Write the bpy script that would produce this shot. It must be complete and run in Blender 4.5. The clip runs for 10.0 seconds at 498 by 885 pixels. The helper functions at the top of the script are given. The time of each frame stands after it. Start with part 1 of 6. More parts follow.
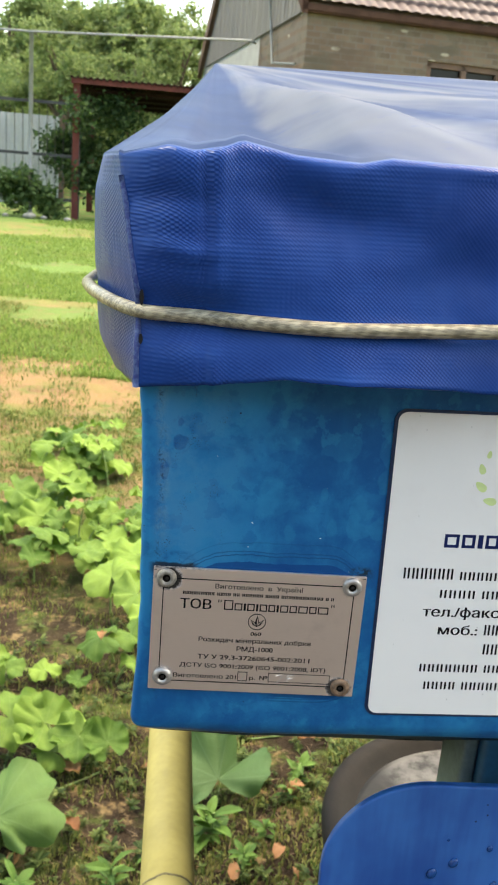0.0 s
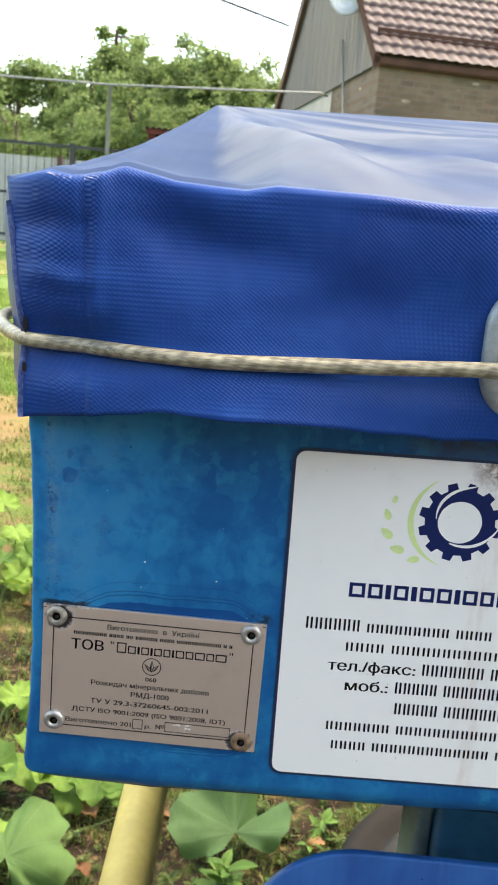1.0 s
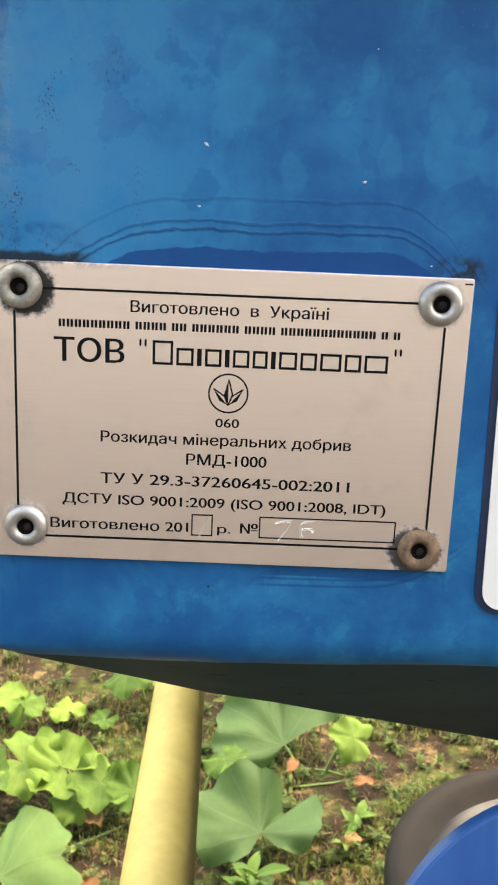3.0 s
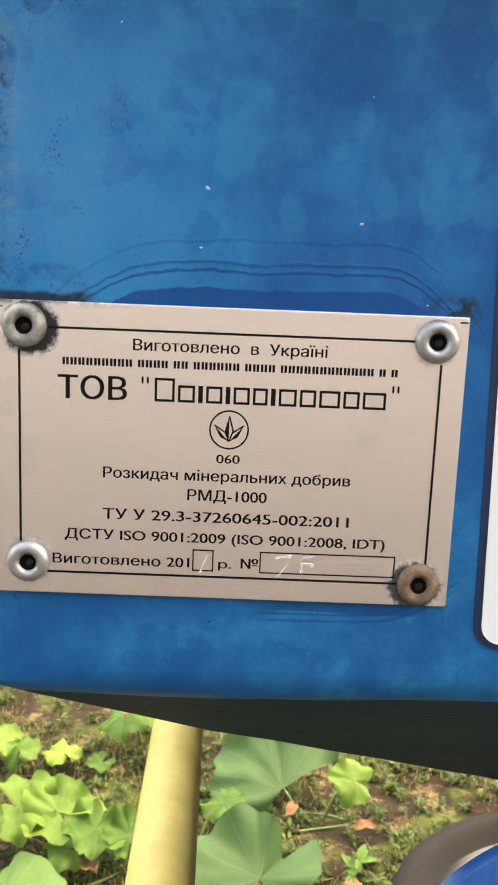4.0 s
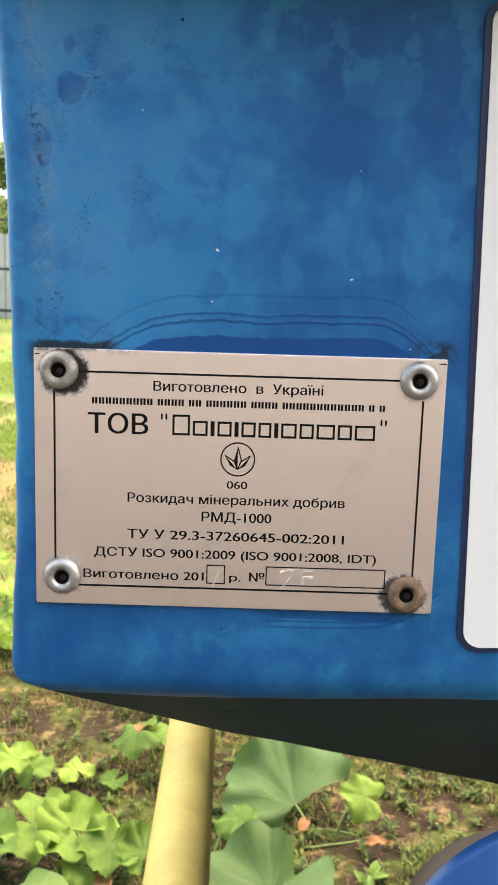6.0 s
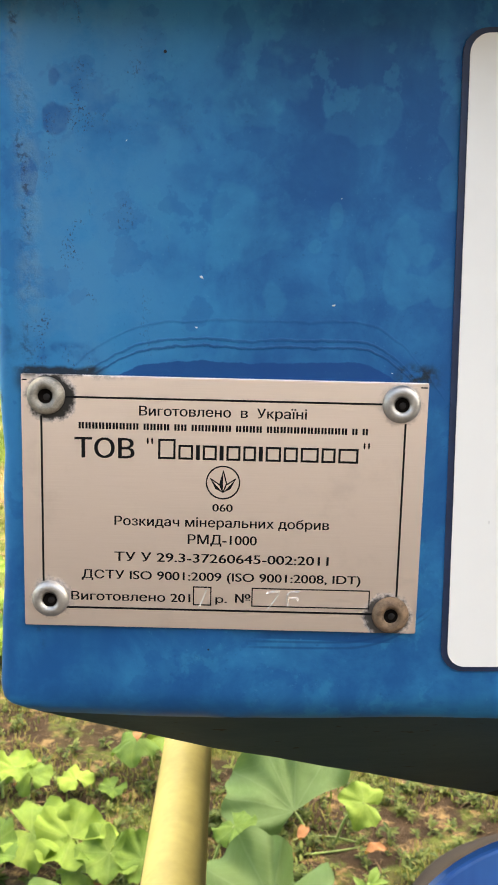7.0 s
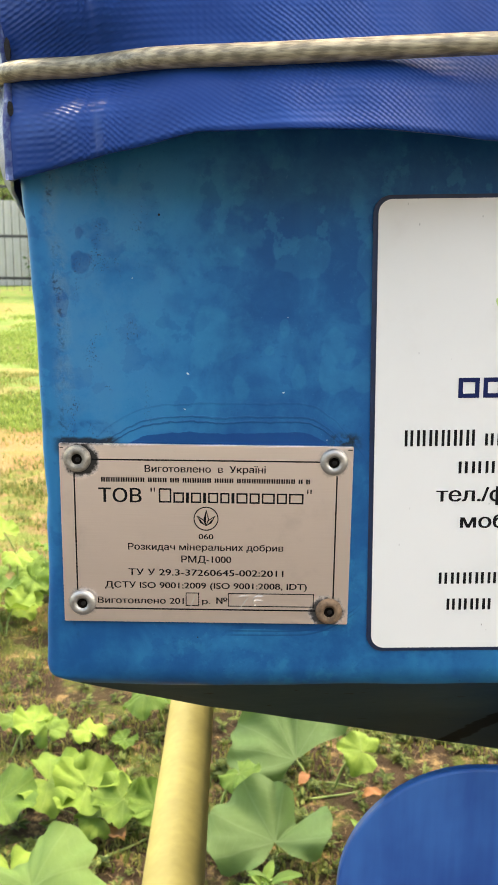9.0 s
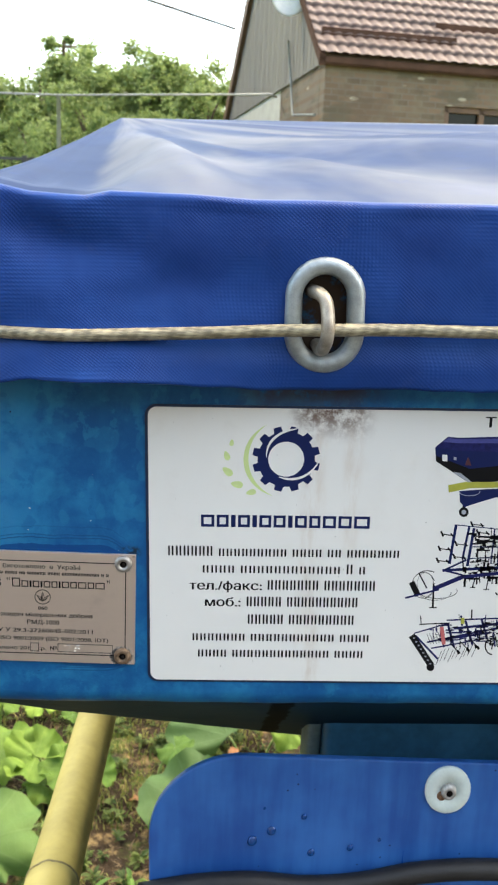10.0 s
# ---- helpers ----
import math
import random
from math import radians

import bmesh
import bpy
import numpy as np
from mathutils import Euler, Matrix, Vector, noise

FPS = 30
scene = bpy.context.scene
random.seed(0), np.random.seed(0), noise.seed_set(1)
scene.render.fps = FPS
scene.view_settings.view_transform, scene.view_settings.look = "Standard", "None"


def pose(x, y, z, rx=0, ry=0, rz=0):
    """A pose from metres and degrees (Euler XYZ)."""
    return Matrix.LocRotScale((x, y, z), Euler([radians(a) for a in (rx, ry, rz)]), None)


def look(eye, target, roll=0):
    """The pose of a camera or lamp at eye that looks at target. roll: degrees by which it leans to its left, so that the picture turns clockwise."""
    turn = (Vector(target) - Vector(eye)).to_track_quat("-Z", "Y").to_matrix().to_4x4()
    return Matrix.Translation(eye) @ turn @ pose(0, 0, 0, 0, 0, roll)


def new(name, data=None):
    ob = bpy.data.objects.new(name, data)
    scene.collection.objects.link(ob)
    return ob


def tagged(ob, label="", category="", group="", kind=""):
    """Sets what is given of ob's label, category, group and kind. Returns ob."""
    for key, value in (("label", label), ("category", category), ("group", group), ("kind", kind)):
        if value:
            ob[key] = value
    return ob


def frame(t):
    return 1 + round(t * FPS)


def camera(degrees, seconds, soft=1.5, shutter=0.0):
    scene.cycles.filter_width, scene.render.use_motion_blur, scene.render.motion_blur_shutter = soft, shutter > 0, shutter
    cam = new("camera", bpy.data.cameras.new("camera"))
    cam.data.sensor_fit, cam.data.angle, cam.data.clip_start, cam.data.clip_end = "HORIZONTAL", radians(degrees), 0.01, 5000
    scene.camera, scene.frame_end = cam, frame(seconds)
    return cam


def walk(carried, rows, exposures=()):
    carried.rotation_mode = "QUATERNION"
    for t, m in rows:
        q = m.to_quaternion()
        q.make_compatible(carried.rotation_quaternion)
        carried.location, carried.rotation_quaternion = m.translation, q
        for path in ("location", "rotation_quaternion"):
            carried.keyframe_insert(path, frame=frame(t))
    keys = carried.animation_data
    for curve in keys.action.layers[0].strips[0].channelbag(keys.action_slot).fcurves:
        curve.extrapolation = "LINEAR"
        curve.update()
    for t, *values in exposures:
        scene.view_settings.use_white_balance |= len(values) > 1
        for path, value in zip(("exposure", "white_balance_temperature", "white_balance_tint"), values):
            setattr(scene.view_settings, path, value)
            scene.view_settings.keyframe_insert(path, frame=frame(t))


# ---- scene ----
cam = camera(31.7, 10.0, soft=0.48)
PATH = [
    (0, (0.00611, 0.00074, 1.29305), (0.14100, 1.91208, 0.71982), 4.720),
    (0.5, (0.04158, 0.00097, 1.29549), (0.17887, 1.92853, 0.78005), 5.128),
    (1, (0.08131, 0.01518, 1.29112), (0.06151, 1.95492, 0.80426), 5.289),
    (1.5, (0.07160, 0.09069, 1.25025), (0.01864, 2.00693, 0.67996), 3.204),
    (1.7, (0.06608, 0.11445, 1.22312), (0.03725, 2.03704, 0.67284), 2.771),
    (2, (0.05983, 0.15604, 1.18191), (0.02666, 2.06418, 0.58365), 2.587),
    (2.2, (0.05122, 0.17609, 1.15365), (0.03098, 2.09040, 0.57487), 2.491),
    (3.3, (0.04621, 0.19014, 1.12522), (0.06912, 2.14381, 0.69785), 2.440),
    (3.5, (0.04776, 0.18866, 1.12669), (0.07243, 2.14587, 0.71595), 2.414),
    (4, (0.04566, 0.18715, 1.12572), (0.06624, 2.15170, 0.75140), 2.333),
    (4.5, (0.03384, 0.18806, 1.12236), (0.04540, 2.15627, 0.76736), 2.160),
    (5, (0.02998, 0.18458, 1.12020), (0.03416, 2.15456, 0.77497), 2.050),
    (5.5, (0.03594, 0.17263, 1.12551), (0.03532, 2.14331, 0.78432), 1.835),
    (6, (0.04609, 0.16154, 1.13326), (0.04382, 2.13307, 0.79699), 1.725),
    (6.2, (0.04930, 0.15842, 1.13626), (0.04302, 2.12896, 0.79428), 1.670),
    (7.3, (0.04943, 0.15985, 1.13839), (0.05172, 2.13382, 0.81678), 1.342),
    (7.5, (0.05114, 0.15943, 1.13820), (0.05191, 2.13238, 0.81034), 1.487),
    (8, (0.05330, 0.15727, 1.13991), (0.05134, 2.12740, 0.79554), 1.163),
    (8.5, (0.05543, 0.13202, 1.14504), (0.04622, 2.09583, 0.76638), 0.919),
    (8.8, (0.05524, 0.11183, 1.16043), (0.04126, 2.07127, 0.75991), 0.578),
    (9, (0.05904, 0.08377, 1.18250), (0.04996, 2.03859, 0.75990), 0.680),
    (9.2, (0.06476, 0.05219, 1.21055), (0.07133, 2.00401, 0.77426), 0.477),
    (9.5, (0.09657, -0.00280, 1.25286), (0.09734, 1.94182, 0.78550), 1.037),
    (9.7, (0.10967, -0.02652, 1.26721), (0.11606, 1.91555, 0.78935), 1.552),
    (10, (0.14099, -0.06756, 1.29143), (0.18474, 1.87410, 0.81387), 2.476),
]
walk(cam, [(t, look(eye, target, roll)) for t, eye, target, roll in PATH], exposures=((0.0, 2.42, 7600.0, 2.0), (0.5, 2.46, 7400.0, 2.0), (1.1, 2.46, 7350.0, 3.0), (1.5, 2.68, 8250.0, 5.0), (2.0, 2.86, 8150.0, 6.0), (4.0, 2.88, 8150.0, 6.0), (5.0, 2.70, 7900.0, -1.0), (6.2, 2.80, 8200.0, 9.0), (8.3, 2.86, 8450.0, 6.0), (9.0, 2.78, 8450.0, 6.0), (9.7, 2.62, 8250.0, 4.0), (10.0, 2.52, 7550.0, 2.0)))
cam.data.dof.use_dof, cam.data.dof.focus_distance, cam.data.dof.aperture_fstop = True, 0.262, 92.0

# ---- world, sun, exposure ----
SUN_ELEV, SUN_AZ = radians(56), radians(-68)
world = bpy.data.worlds.new("sky")
scene.world = world
world.use_nodes = True
wn = world.node_tree
sky = wn.nodes.new("ShaderNodeTexSky")
sky.sky_type = "NISHITA"
sky.sun_disc = False
sky.sun_elevation = SUN_ELEV
sky.sun_rotation = -SUN_AZ
sky.air_density, sky.dust_density, sky.ozone_density = 1.0, 4.0, 0.0
wn.links.new(sky.outputs[0], wn.nodes["Background"].inputs[0])
wn.nodes["Background"].inputs[1].default_value = 0.15
sun_data = bpy.data.lights.new("sun", "SUN")
sun_data.energy, sun_data.angle, sun_data.color = 0.85, radians(10), (1.0, 0.90, 0.75)
sun = new("sun", sun_data)
to_sun = Vector((math.sin(SUN_AZ) * math.cos(SUN_ELEV), math.cos(SUN_AZ) * math.cos(SUN_ELEV), math.sin(SUN_ELEV)))
sun.matrix_world = look(to_sun * 50, (0, 0, 0))


# ---- material tools ----
class Mat:
    def __init__(self, name, color=(0.5, 0.5, 0.5), rough=0.5, metal=0.0, coat=0.0, spec=0.5):
        self.m = bpy.data.materials.new(name)
        self.m.use_nodes = True
        self.t = self.m.node_tree
        self.b = self.t.nodes["Principled BSDF"]
        self.put("Base Color", (*color, 1) if len(color) == 3 else color)
        self.put("Roughness", rough)
        self.put("Metallic", metal)
        self.put("Coat Weight", coat)
        self.put("Specular IOR Level", spec)
        self._c = None

    def put(self, name, value):
        self.set(self.b.inputs[name], value)
        return self

    def set(self, sock, value):
        if isinstance(value, bpy.types.NodeSocket):
            self.t.links.new(value, sock)
        elif value is not None:
            sock.default_value = value

    def node(self, kind, *values, **props):
        n = self.t.nodes.new("ShaderNode" + kind)
        if "operation" in props:
            n.operation = props["operation"]
        if "feature" in props:
            n.feature = props["feature"]
        if "data_type" in props:
            n.data_type = props["data_type"]
        for i, v in enumerate(values):
            if v is not None:
                self.set(n.inputs[i], v)
        return n

    def co(self):
        if self._c is None:
            self._c = self.node("TexCoord")
        return self._c.outputs["Object"]

    def uv(self):
        self.co()
        return self._c.outputs["UV"]

    def sep(self, v=None):
        return self.node("SeparateXYZ", v or self.co()).outputs

    def scaled(self, s, v=None, loc=(0, 0, 0), rot=(0, 0, 0)):
        return self.node("Mapping", v or self.co(), loc, rot, s).outputs[0]

    def noise(self, scale, detail=3.0, rough=0.55, v=None, warp=0.0):
        n = self.node("TexNoise")
        self.set(n.inputs["Vector"], v or self.co())
        n.inputs["Scale"].default_value = scale
        n.inputs["Detail"].default_value = detail
        n.inputs["Roughness"].default_value = rough
        n.inputs["Distortion"].default_value = warp
        return n.outputs["Fac"]

    def voronoi(self, scale, v=None, out="Distance", feature="F1"):
        n = self.node("TexVoronoi", feature=feature)
        self.set(n.inputs["Vector"], v or self.co())
        n.inputs["Scale"].default_value = scale
        return n.outputs[out]

    def math(self, op, a, b=None, c=None):
        return self.node("Math", a, b, c, operation=op).outputs[0]

    def step(self, x, lo, hi):
        """0 below lo, 1 above hi."""
        n = self.node("MapRange", x, lo, hi, 0.0, 1.0)
        n.interpolation_type = "SMOOTHSTEP"
        return n.outputs[0]

    def mix(self, f, a, b):
        n = self.node("Mix", data_type="RGBA")
        self.set(n.inputs[0], f)
        for i, v in ((6, a), (7, b)):
            self.set(n.inputs[i], (*v, 1) if isinstance(v, tuple) and len(v) == 3 else v)
        return n.outputs[2]

    def bump(self, height, strength=0.3, dist=0.001, under=None):
        n = self.node("Bump")
        n.inputs["Strength"].default_value = strength
        n.inputs["Distance"].default_value = dist
        self.set(n.inputs["Height"], height)
        if under is not None:
            self.set(n.inputs["Normal"], under)
        self.put("Normal", n.outputs[0])
        return n.outputs[0]

    def rand(self):
        return self.node("ObjectInfo").outputs["Random"]


def band(m, x, at, half, soft):
    """1 where x lies within half of at, falling to 0 over soft."""
    d = m.math("ABSOLUTE", m.math("SUBTRACT", x, at))
    return m.math("SUBTRACT", 1.0, m.step(d, half, half + soft))


# ---- materials ----
def paint_blue():
    m = Mat("blue_hopper_paint", rough=0.3, coat=0.0, spec=0.2)
    x, y, z = m.sep()[:3]
    cloud = m.noise(11, 5, 0.55)
    mid = m.noise(52, 6, 0.66, warp=0.3)
    f = m.math("ADD", m.math("MULTIPLY", cloud, 0.55), m.math("MULTIPLY", mid, 0.45))
    # the sunny stretch beside the fold is bleached paler than the rest
    bleach = m.math("SUBTRACT", 1.0, m.step(m.math("ADD", x, m.math("MULTIPLY", m.math("SUBTRACT", m.noise(24, 5, 0.6), 0.5), 0.06)), 0.020, 0.075))
    bleach = m.math("MULTIPLY", bleach, m.step(z, 0.02, 0.085))
    f = m.math("ADD", f, m.math("SUBTRACT", m.math("MULTIPLY", bleach, 0.18), 0.015))
    col = m.mix(m.step(f, 0.40, 0.66), (0.0026, 0.077, 0.233), (0.013, 0.174, 0.372))
    # pale soft blots of chalked paint, crisp on one side
    blots = m.math("MULTIPLY", m.step(m.noise(44, 5, 0.58), 0.490, 0.580), m.step(m.noise(12, 3), 0.40, 0.56))
    col = m.mix(m.math("MULTIPLY", blots, 0.2), col, (0.016, 0.210, 0.39))
    dabs = m.math("MULTIPLY", m.step(m.noise(105, 5, 0.6, m.scaled((1, 1, 0.8), loc=(1, 4, 2))), 0.54, 0.60), m.step(m.noise(17, 2), 0.45, 0.6))
    col = m.mix(m.math("MULTIPLY", dabs, 0.32), col, (0.018, 0.215, 0.39))
    holes = m.math("MULTIPLY", m.step(m.noise(70, 5, 0.6, m.scaled((1, 1, 1), loc=(9, 4, 6))), 0.56, 0.59), 0.34)
    col = m.mix(holes, col, (0.002, 0.075, 0.24))
    # dried splashes: pale ones beside the sticker, deep blue ones beside the fold
    ragged = m.math("MULTIPLY", m.math("SUBTRACT", m.noise(80, 3, 0.5, warp=0.3), 0.5), 2.4)

    def splash(cx, cz, rx, rz):
        dx, dz = m.math("DIVIDE", m.math("SUBTRACT", x, cx), rx), m.math("DIVIDE", m.math("SUBTRACT", z, cz), rz)
        r = m.math("ADD", m.math("SQRT", m.math("ADD", m.math("MULTIPLY", dx, dx), m.math("MULTIPLY", dz, dz))), ragged)
        return m.math("SUBTRACT", 1.0, m.step(r, 0.80, 1.0))

    pale = None
    for q in ((0.1008, 0.1150, 0.0052, 0.0062), (0.1048, 0.1118, 0.0040, 0.0034), (0.1015, 0.1030, 0.0056, 0.0040), (0.0985, 0.1075, 0.0026, 0.0060), (0.1104, 0.1043, 0.0042, 0.0064), (0.1125, 0.1418, 0.0050, 0.0100), (0.1130, 0.1290, 0.0048, 0.0070), (0.0843, 0.1209, 0.0016, 0.0030), (0.0789, 0.1138, 0.0016, 0.0016), (0.0887, 0.1050, 0.0032, 0.0052), (0.0668, 0.1490, 0.0110, 0.0080), (0.0890, 0.1440, 0.0100, 0.0070), (0.0693, 0.1020, 0.0040, 0.0070), (0.0620, 0.1180, 0.0100, 0.0110)):
        one = splash(*q)
        pale = one if pale is None else m.math("MAXIMUM", pale, one)
    col = m.mix(m.math("MULTIPLY", pale, m.math("ADD", 0.04, m.math("MULTIPLY", mid, 0.36))), col, (0.020, 0.215, 0.385))
    spots = None
    for q in ((0.0186, 0.1440, 0.0042, 0.0046), (0.0112, 0.1305, 0.0022, 0.0044), (0.0178, 0.1530, 0.0028, 0.0040)):
        one = splash(*q)
        spots = one if spots is None else m.math("MAXIMUM", spots, one)
    deep = m.math("MULTIPLY", spots, 0.75)
    runs = m.step(m.noise(1.0, 4, 0.6, m.scaled((70, 70, 7))), 0.52, 0.75)
    col = m.mix(m.math("MULTIPLY", runs, 0.22), col, (0.010, 0.175, 0.345))
    # greyish chalking and black specks beside the folded corner
    near = m.math("MULTIPLY", m.step(x, 0.006, 0.012), m.math("SUBTRACT", 1.0, m.step(m.math("ADD", x, m.math("MULTIPLY", m.math("SUBTRACT", cloud, 0.5), 0.05)), 0.016, 0.060)))
    col = m.mix(m.math("MULTIPLY", deep, m.math("SUBTRACT", 1.0, m.step(x, 0.03, 0.07))), col, (0.002, 0.07, 0.225))
    near = m.math("MULTIPLY", near, m.step(z, 0.070, 0.086))
    chalk = m.math("MULTIPLY", near, m.step(m.noise(52, 7, 0.68), 0.38, 0.58))
    col = m.mix(m.math("MULTIPLY", chalk, 0.28), col, (0.085, 0.245, 0.375))
    # rough grey streak of old sealant that runs down beside the fold
    sway = m.math("ADD", x, m.math("MULTIPLY", m.math("SUBTRACT", m.noise(1.0, 4, 0.6, m.scaled((30, 30, 55))), 0.5), 0.008))
    streak = m.math("MULTIPLY", band(m, sway, 0.0098, 0.0008, 0.0036), m.step(z, 0.088, 0.105))
    streak = m.math("MULTIPLY", streak, m.math("MULTIPLY", m.step(m.noise(260, 5, 0.7), 0.34, 0.62), m.step(m.noise(1.0, 3, 0.6, m.scaled((60, 60, 40), loc=(2, 0, 5))), 0.34, 0.56)))
    col = m.mix(m.math("MULTIPLY", streak, 0.5), col, (0.105, 0.225, 0.320))
    rough_specks = m.math("MULTIPLY", m.step(m.noise(1900, 3, 0.6, m.scaled((1, 1, 0.8))), 0.55, 0.61), m.math("MULTIPLY", near, m.step(m.noise(1.0, 5, 0.65, m.scaled((110, 110, 60))), 0.54, 0.63)))
    col = m.mix(m.math("MULTIPLY", rough_specks, 0.72), col, (0.024, 0.020, 0.030))
    # wavering ridge of sealant beside the fold, with dirt along it
    ridge = m.math("MULTIPLY", band(m, m.math("ADD", x, m.math("MULTIPLY", m.math("SUBTRACT", m.noise(1.0, 4, 0.6, m.scaled((40, 40, 110))), 0.5), 0.010)), 0.0092, 0.0004, 0.0014), m.step(m.noise(26, 3), 0.46, 0.56))
    col = m.mix(m.math("MULTIPLY", m.math("MULTIPLY", ridge, m.step(m.noise(420, 4, 0.7), 0.48, 0.62)), 0.7), col, (0.012, 0.025, 0.05))
    # water marks that follow the top of the riveted tag
    zz = m.math("ADD", z, m.math("MULTIPLY", x, 0.026))
    waver = m.math("MULTIPLY", m.math("SUBTRACT", m.noise(17, 3, 0.5), 0.5), 0.006)
    drop_l = m.math("POWER", m.math("MAXIMUM", m.math("MULTIPLY", m.math("SUBTRACT", 0.044, x), 48.0), 0.0), 2.0)
    drop_r = m.math("POWER", m.math("MAXIMUM", m.math("MULTIPLY", m.math("SUBTRACT", x, 0.088), 60.0), 0.0), 2.0)
    sides = m.math("MULTIPLY", m.math("ADD", drop_l, drop_r), 0.009)
    d = m.math("ADD", m.math("ADD", m.math("SUBTRACT", zz, 0.085), sides), waver)
    d = m.math("ADD", d, m.math("MULTIPLY", m.math("SUBTRACT", m.noise(150, 4, 0.6), 0.5), 0.0022))
    above = m.step(zz, 0.078, 0.083)
    wet = m.math("MULTIPLY", m.math("SUBTRACT", 1.0, m.step(d, 0.0022, 0.0026)), above)
    lines = m.math("MAXIMUM", band(m, d, 0.0060, 0.0001, 0.0004), m.math("MAXIMUM", m.math("MULTIPLY", band(m, d, 0.0076, 0.0001, 0.0004), 0.8), m.math("MULTIPLY", band(m, d, 0.0120, 0.0, 0.0006), 0.4)))
    marks = m.math("MULTIPLY", m.math("MULTIPLY", lines, above), m.step(m.noise(24, 2), 0.34, 0.5))
    col = m.mix(m.math("MULTIPLY", wet, 0.85), col, (0.001, 0.045, 0.18))
    col = m.mix(m.math("MULTIPLY", marks, 0.65), col, (0.002, 0.045, 0.15))
    left = m.math("MULTIPLY", band(m, m.math("ADD", x, waver), 0.0185, 0.0055, 0.004), band(m, m.math("ADD", zz, waver), 0.0885, 0.0012, 0.002))
    col = m.mix(m.math("MULTIPLY", m.math("MULTIPLY", left, m.step(m.noise(85, 4, 0.6), 0.38, 0.55)), 0.6), col, (0.001, 0.05, 0.18))
    # more drying lines under the tag and a dark tuft of dirt at its far corner
    low = m.math("ADD", m.math("SUBTRACT", 0.020, zz), m.math("MULTIPLY", waver, 0.5))
    low = m.math("ADD", low, m.math("MULTIPLY", drop_r, 0.006))
    under = m.math("MULTIPLY", m.math("MAXIMUM", band(m, low, 0.0046, 0.0001, 0.0004), band(m, low, 0.0062, 0.0001, 0.0004)), band(m, x, 0.086, 0.018, 0.008))
    col = m.mix(m.math("MULTIPLY", under, 0.55), col, (0.002, 0.045, 0.15))
    tuft = m.math("MULTIPLY", m.math("MULTIPLY", band(m, x, 0.1045, 0.002, 0.006), band(m, zz, 0.0855, 0.0008, 0.003)), m.step(m.noise(230, 5, 0.7), 0.4, 0.6))
    col = m.mix(m.math("MULTIPLY", tuft, 0.9), col, (0.012, 0.014, 0.009))
    # wet patch below the tag
    below = m.math("MULTIPLY", band(m, x, 0.083, 0.014, 0.006), band(m, m.math("ADD", zz, m.math("MULTIPLY", waver, 0.4)), 0.0185, 0.0016, 0.0004))
    col = m.mix(m.math("MULTIPLY", below, 0.7), col, (0.001, 0.05, 0.185))
    # black smear that hugs the tag beside the upper rivet
    sz = m.math("SUBTRACT", 1.0, m.step(m.math("ADD", zz, m.math("MULTIPLY", m.math("SUBTRACT", m.noise(130, 4, 0.6), 0.5), 0.0030)), 0.0850, 0.0862))
    sm = m.math("MULTIPLY", m.math("MULTIPLY", band(m, x, 0.0165, 0.008, 0.005), m.step(zz, 0.078, 0.082)), sz)
    sm = m.math("MULTIPLY", sm, m.step(m.noise(240, 5, 0.7), 0.22, 0.46))
    sm2 = m.math("MULTIPLY", m.math("MULTIPLY", band(m, x, 0.006, 0.001, 0.004), band(m, zz, 0.088, 0.003, 0.012)), m.step(m.noise(120, 5, 0.7), 0.42, 0.65))
    sm = m.math("MAXIMUM", sm, m.math("MULTIPLY", sm2, 0.3))
    col = m.mix(m.math("MULTIPLY", sm, 0.9), col, (0.012, 0.010, 0.009))
    # fine pitting and dust in the old paint
    pits = m.math("MULTIPLY", m.step(m.noise(900, 3, 0.7), 0.60, 0.72), m.step(m.noise(36, 4, 0.6), 0.40, 0.62))
    col = m.mix(m.math("MULTIPLY", pits, 0.30), col, (0.004, 0.045, 0.13))
    grains = m.math("MULTIPLY", m.step(m.noise(700, 3, 0.7, m.scaled((1, 1, 1), loc=(3, 7, 1))), 0.62, 0.74), m.step(m.noise(22, 4, 0.6), 0.42, 0.60))
    col = m.mix(m.math("MULTIPLY", grains, 0.30), col, (0.06, 0.25, 0.42))
    # dark crumbs, chips and dust grains
    specks = m.math("MULTIPLY", m.step(m.voronoi(120), 0.06, 0.045), m.step(m.noise(33, 2), 0.57, 0.6))
    col = m.mix(specks, col, (0.012, 0.014, 0.02))
    pale = m.math("MULTIPLY", m.step(m.voronoi(85), 0.022, 0.015), m.step(m.noise(27, 2), 0.53, 0.56))
    col = m.mix(pale, col, (0.4, 0.45, 0.5))
    chips = m.math("MULTIPLY", m.math("SUBTRACT", 1.0, m.step(x, 0.0012, 0.0025)), m.step(m.noise(110, 4, 0.6), 0.64, 0.67))
    col = m.mix(chips, col, (0.03, 0.028, 0.022))
    # rust wept from the hook
    rust = m.math("MULTIPLY", band(m, x, 0.197, 0.018, 0.03), m.step(z, 0.15, 0.18))
    rust = m.math("MULTIPLY", rust, m.step(m.noise(90, 4, 0.7), 0.25, 0.5))
    col = m.mix(rust, col, (0.045, 0.026, 0.016))
    m.put("Base Color", col)
    m.put("Roughness", m.math("ADD", 0.26, m.math("MULTIPLY", m.noise(40, 4), 0.26)))
    h = m.math("ADD", m.noise(18, 2), m.math("MULTIPLY", m.noise(420, 3), 0.05))
    h = m.math("ADD", h, m.math("MULTIPLY", marks, 0.2))
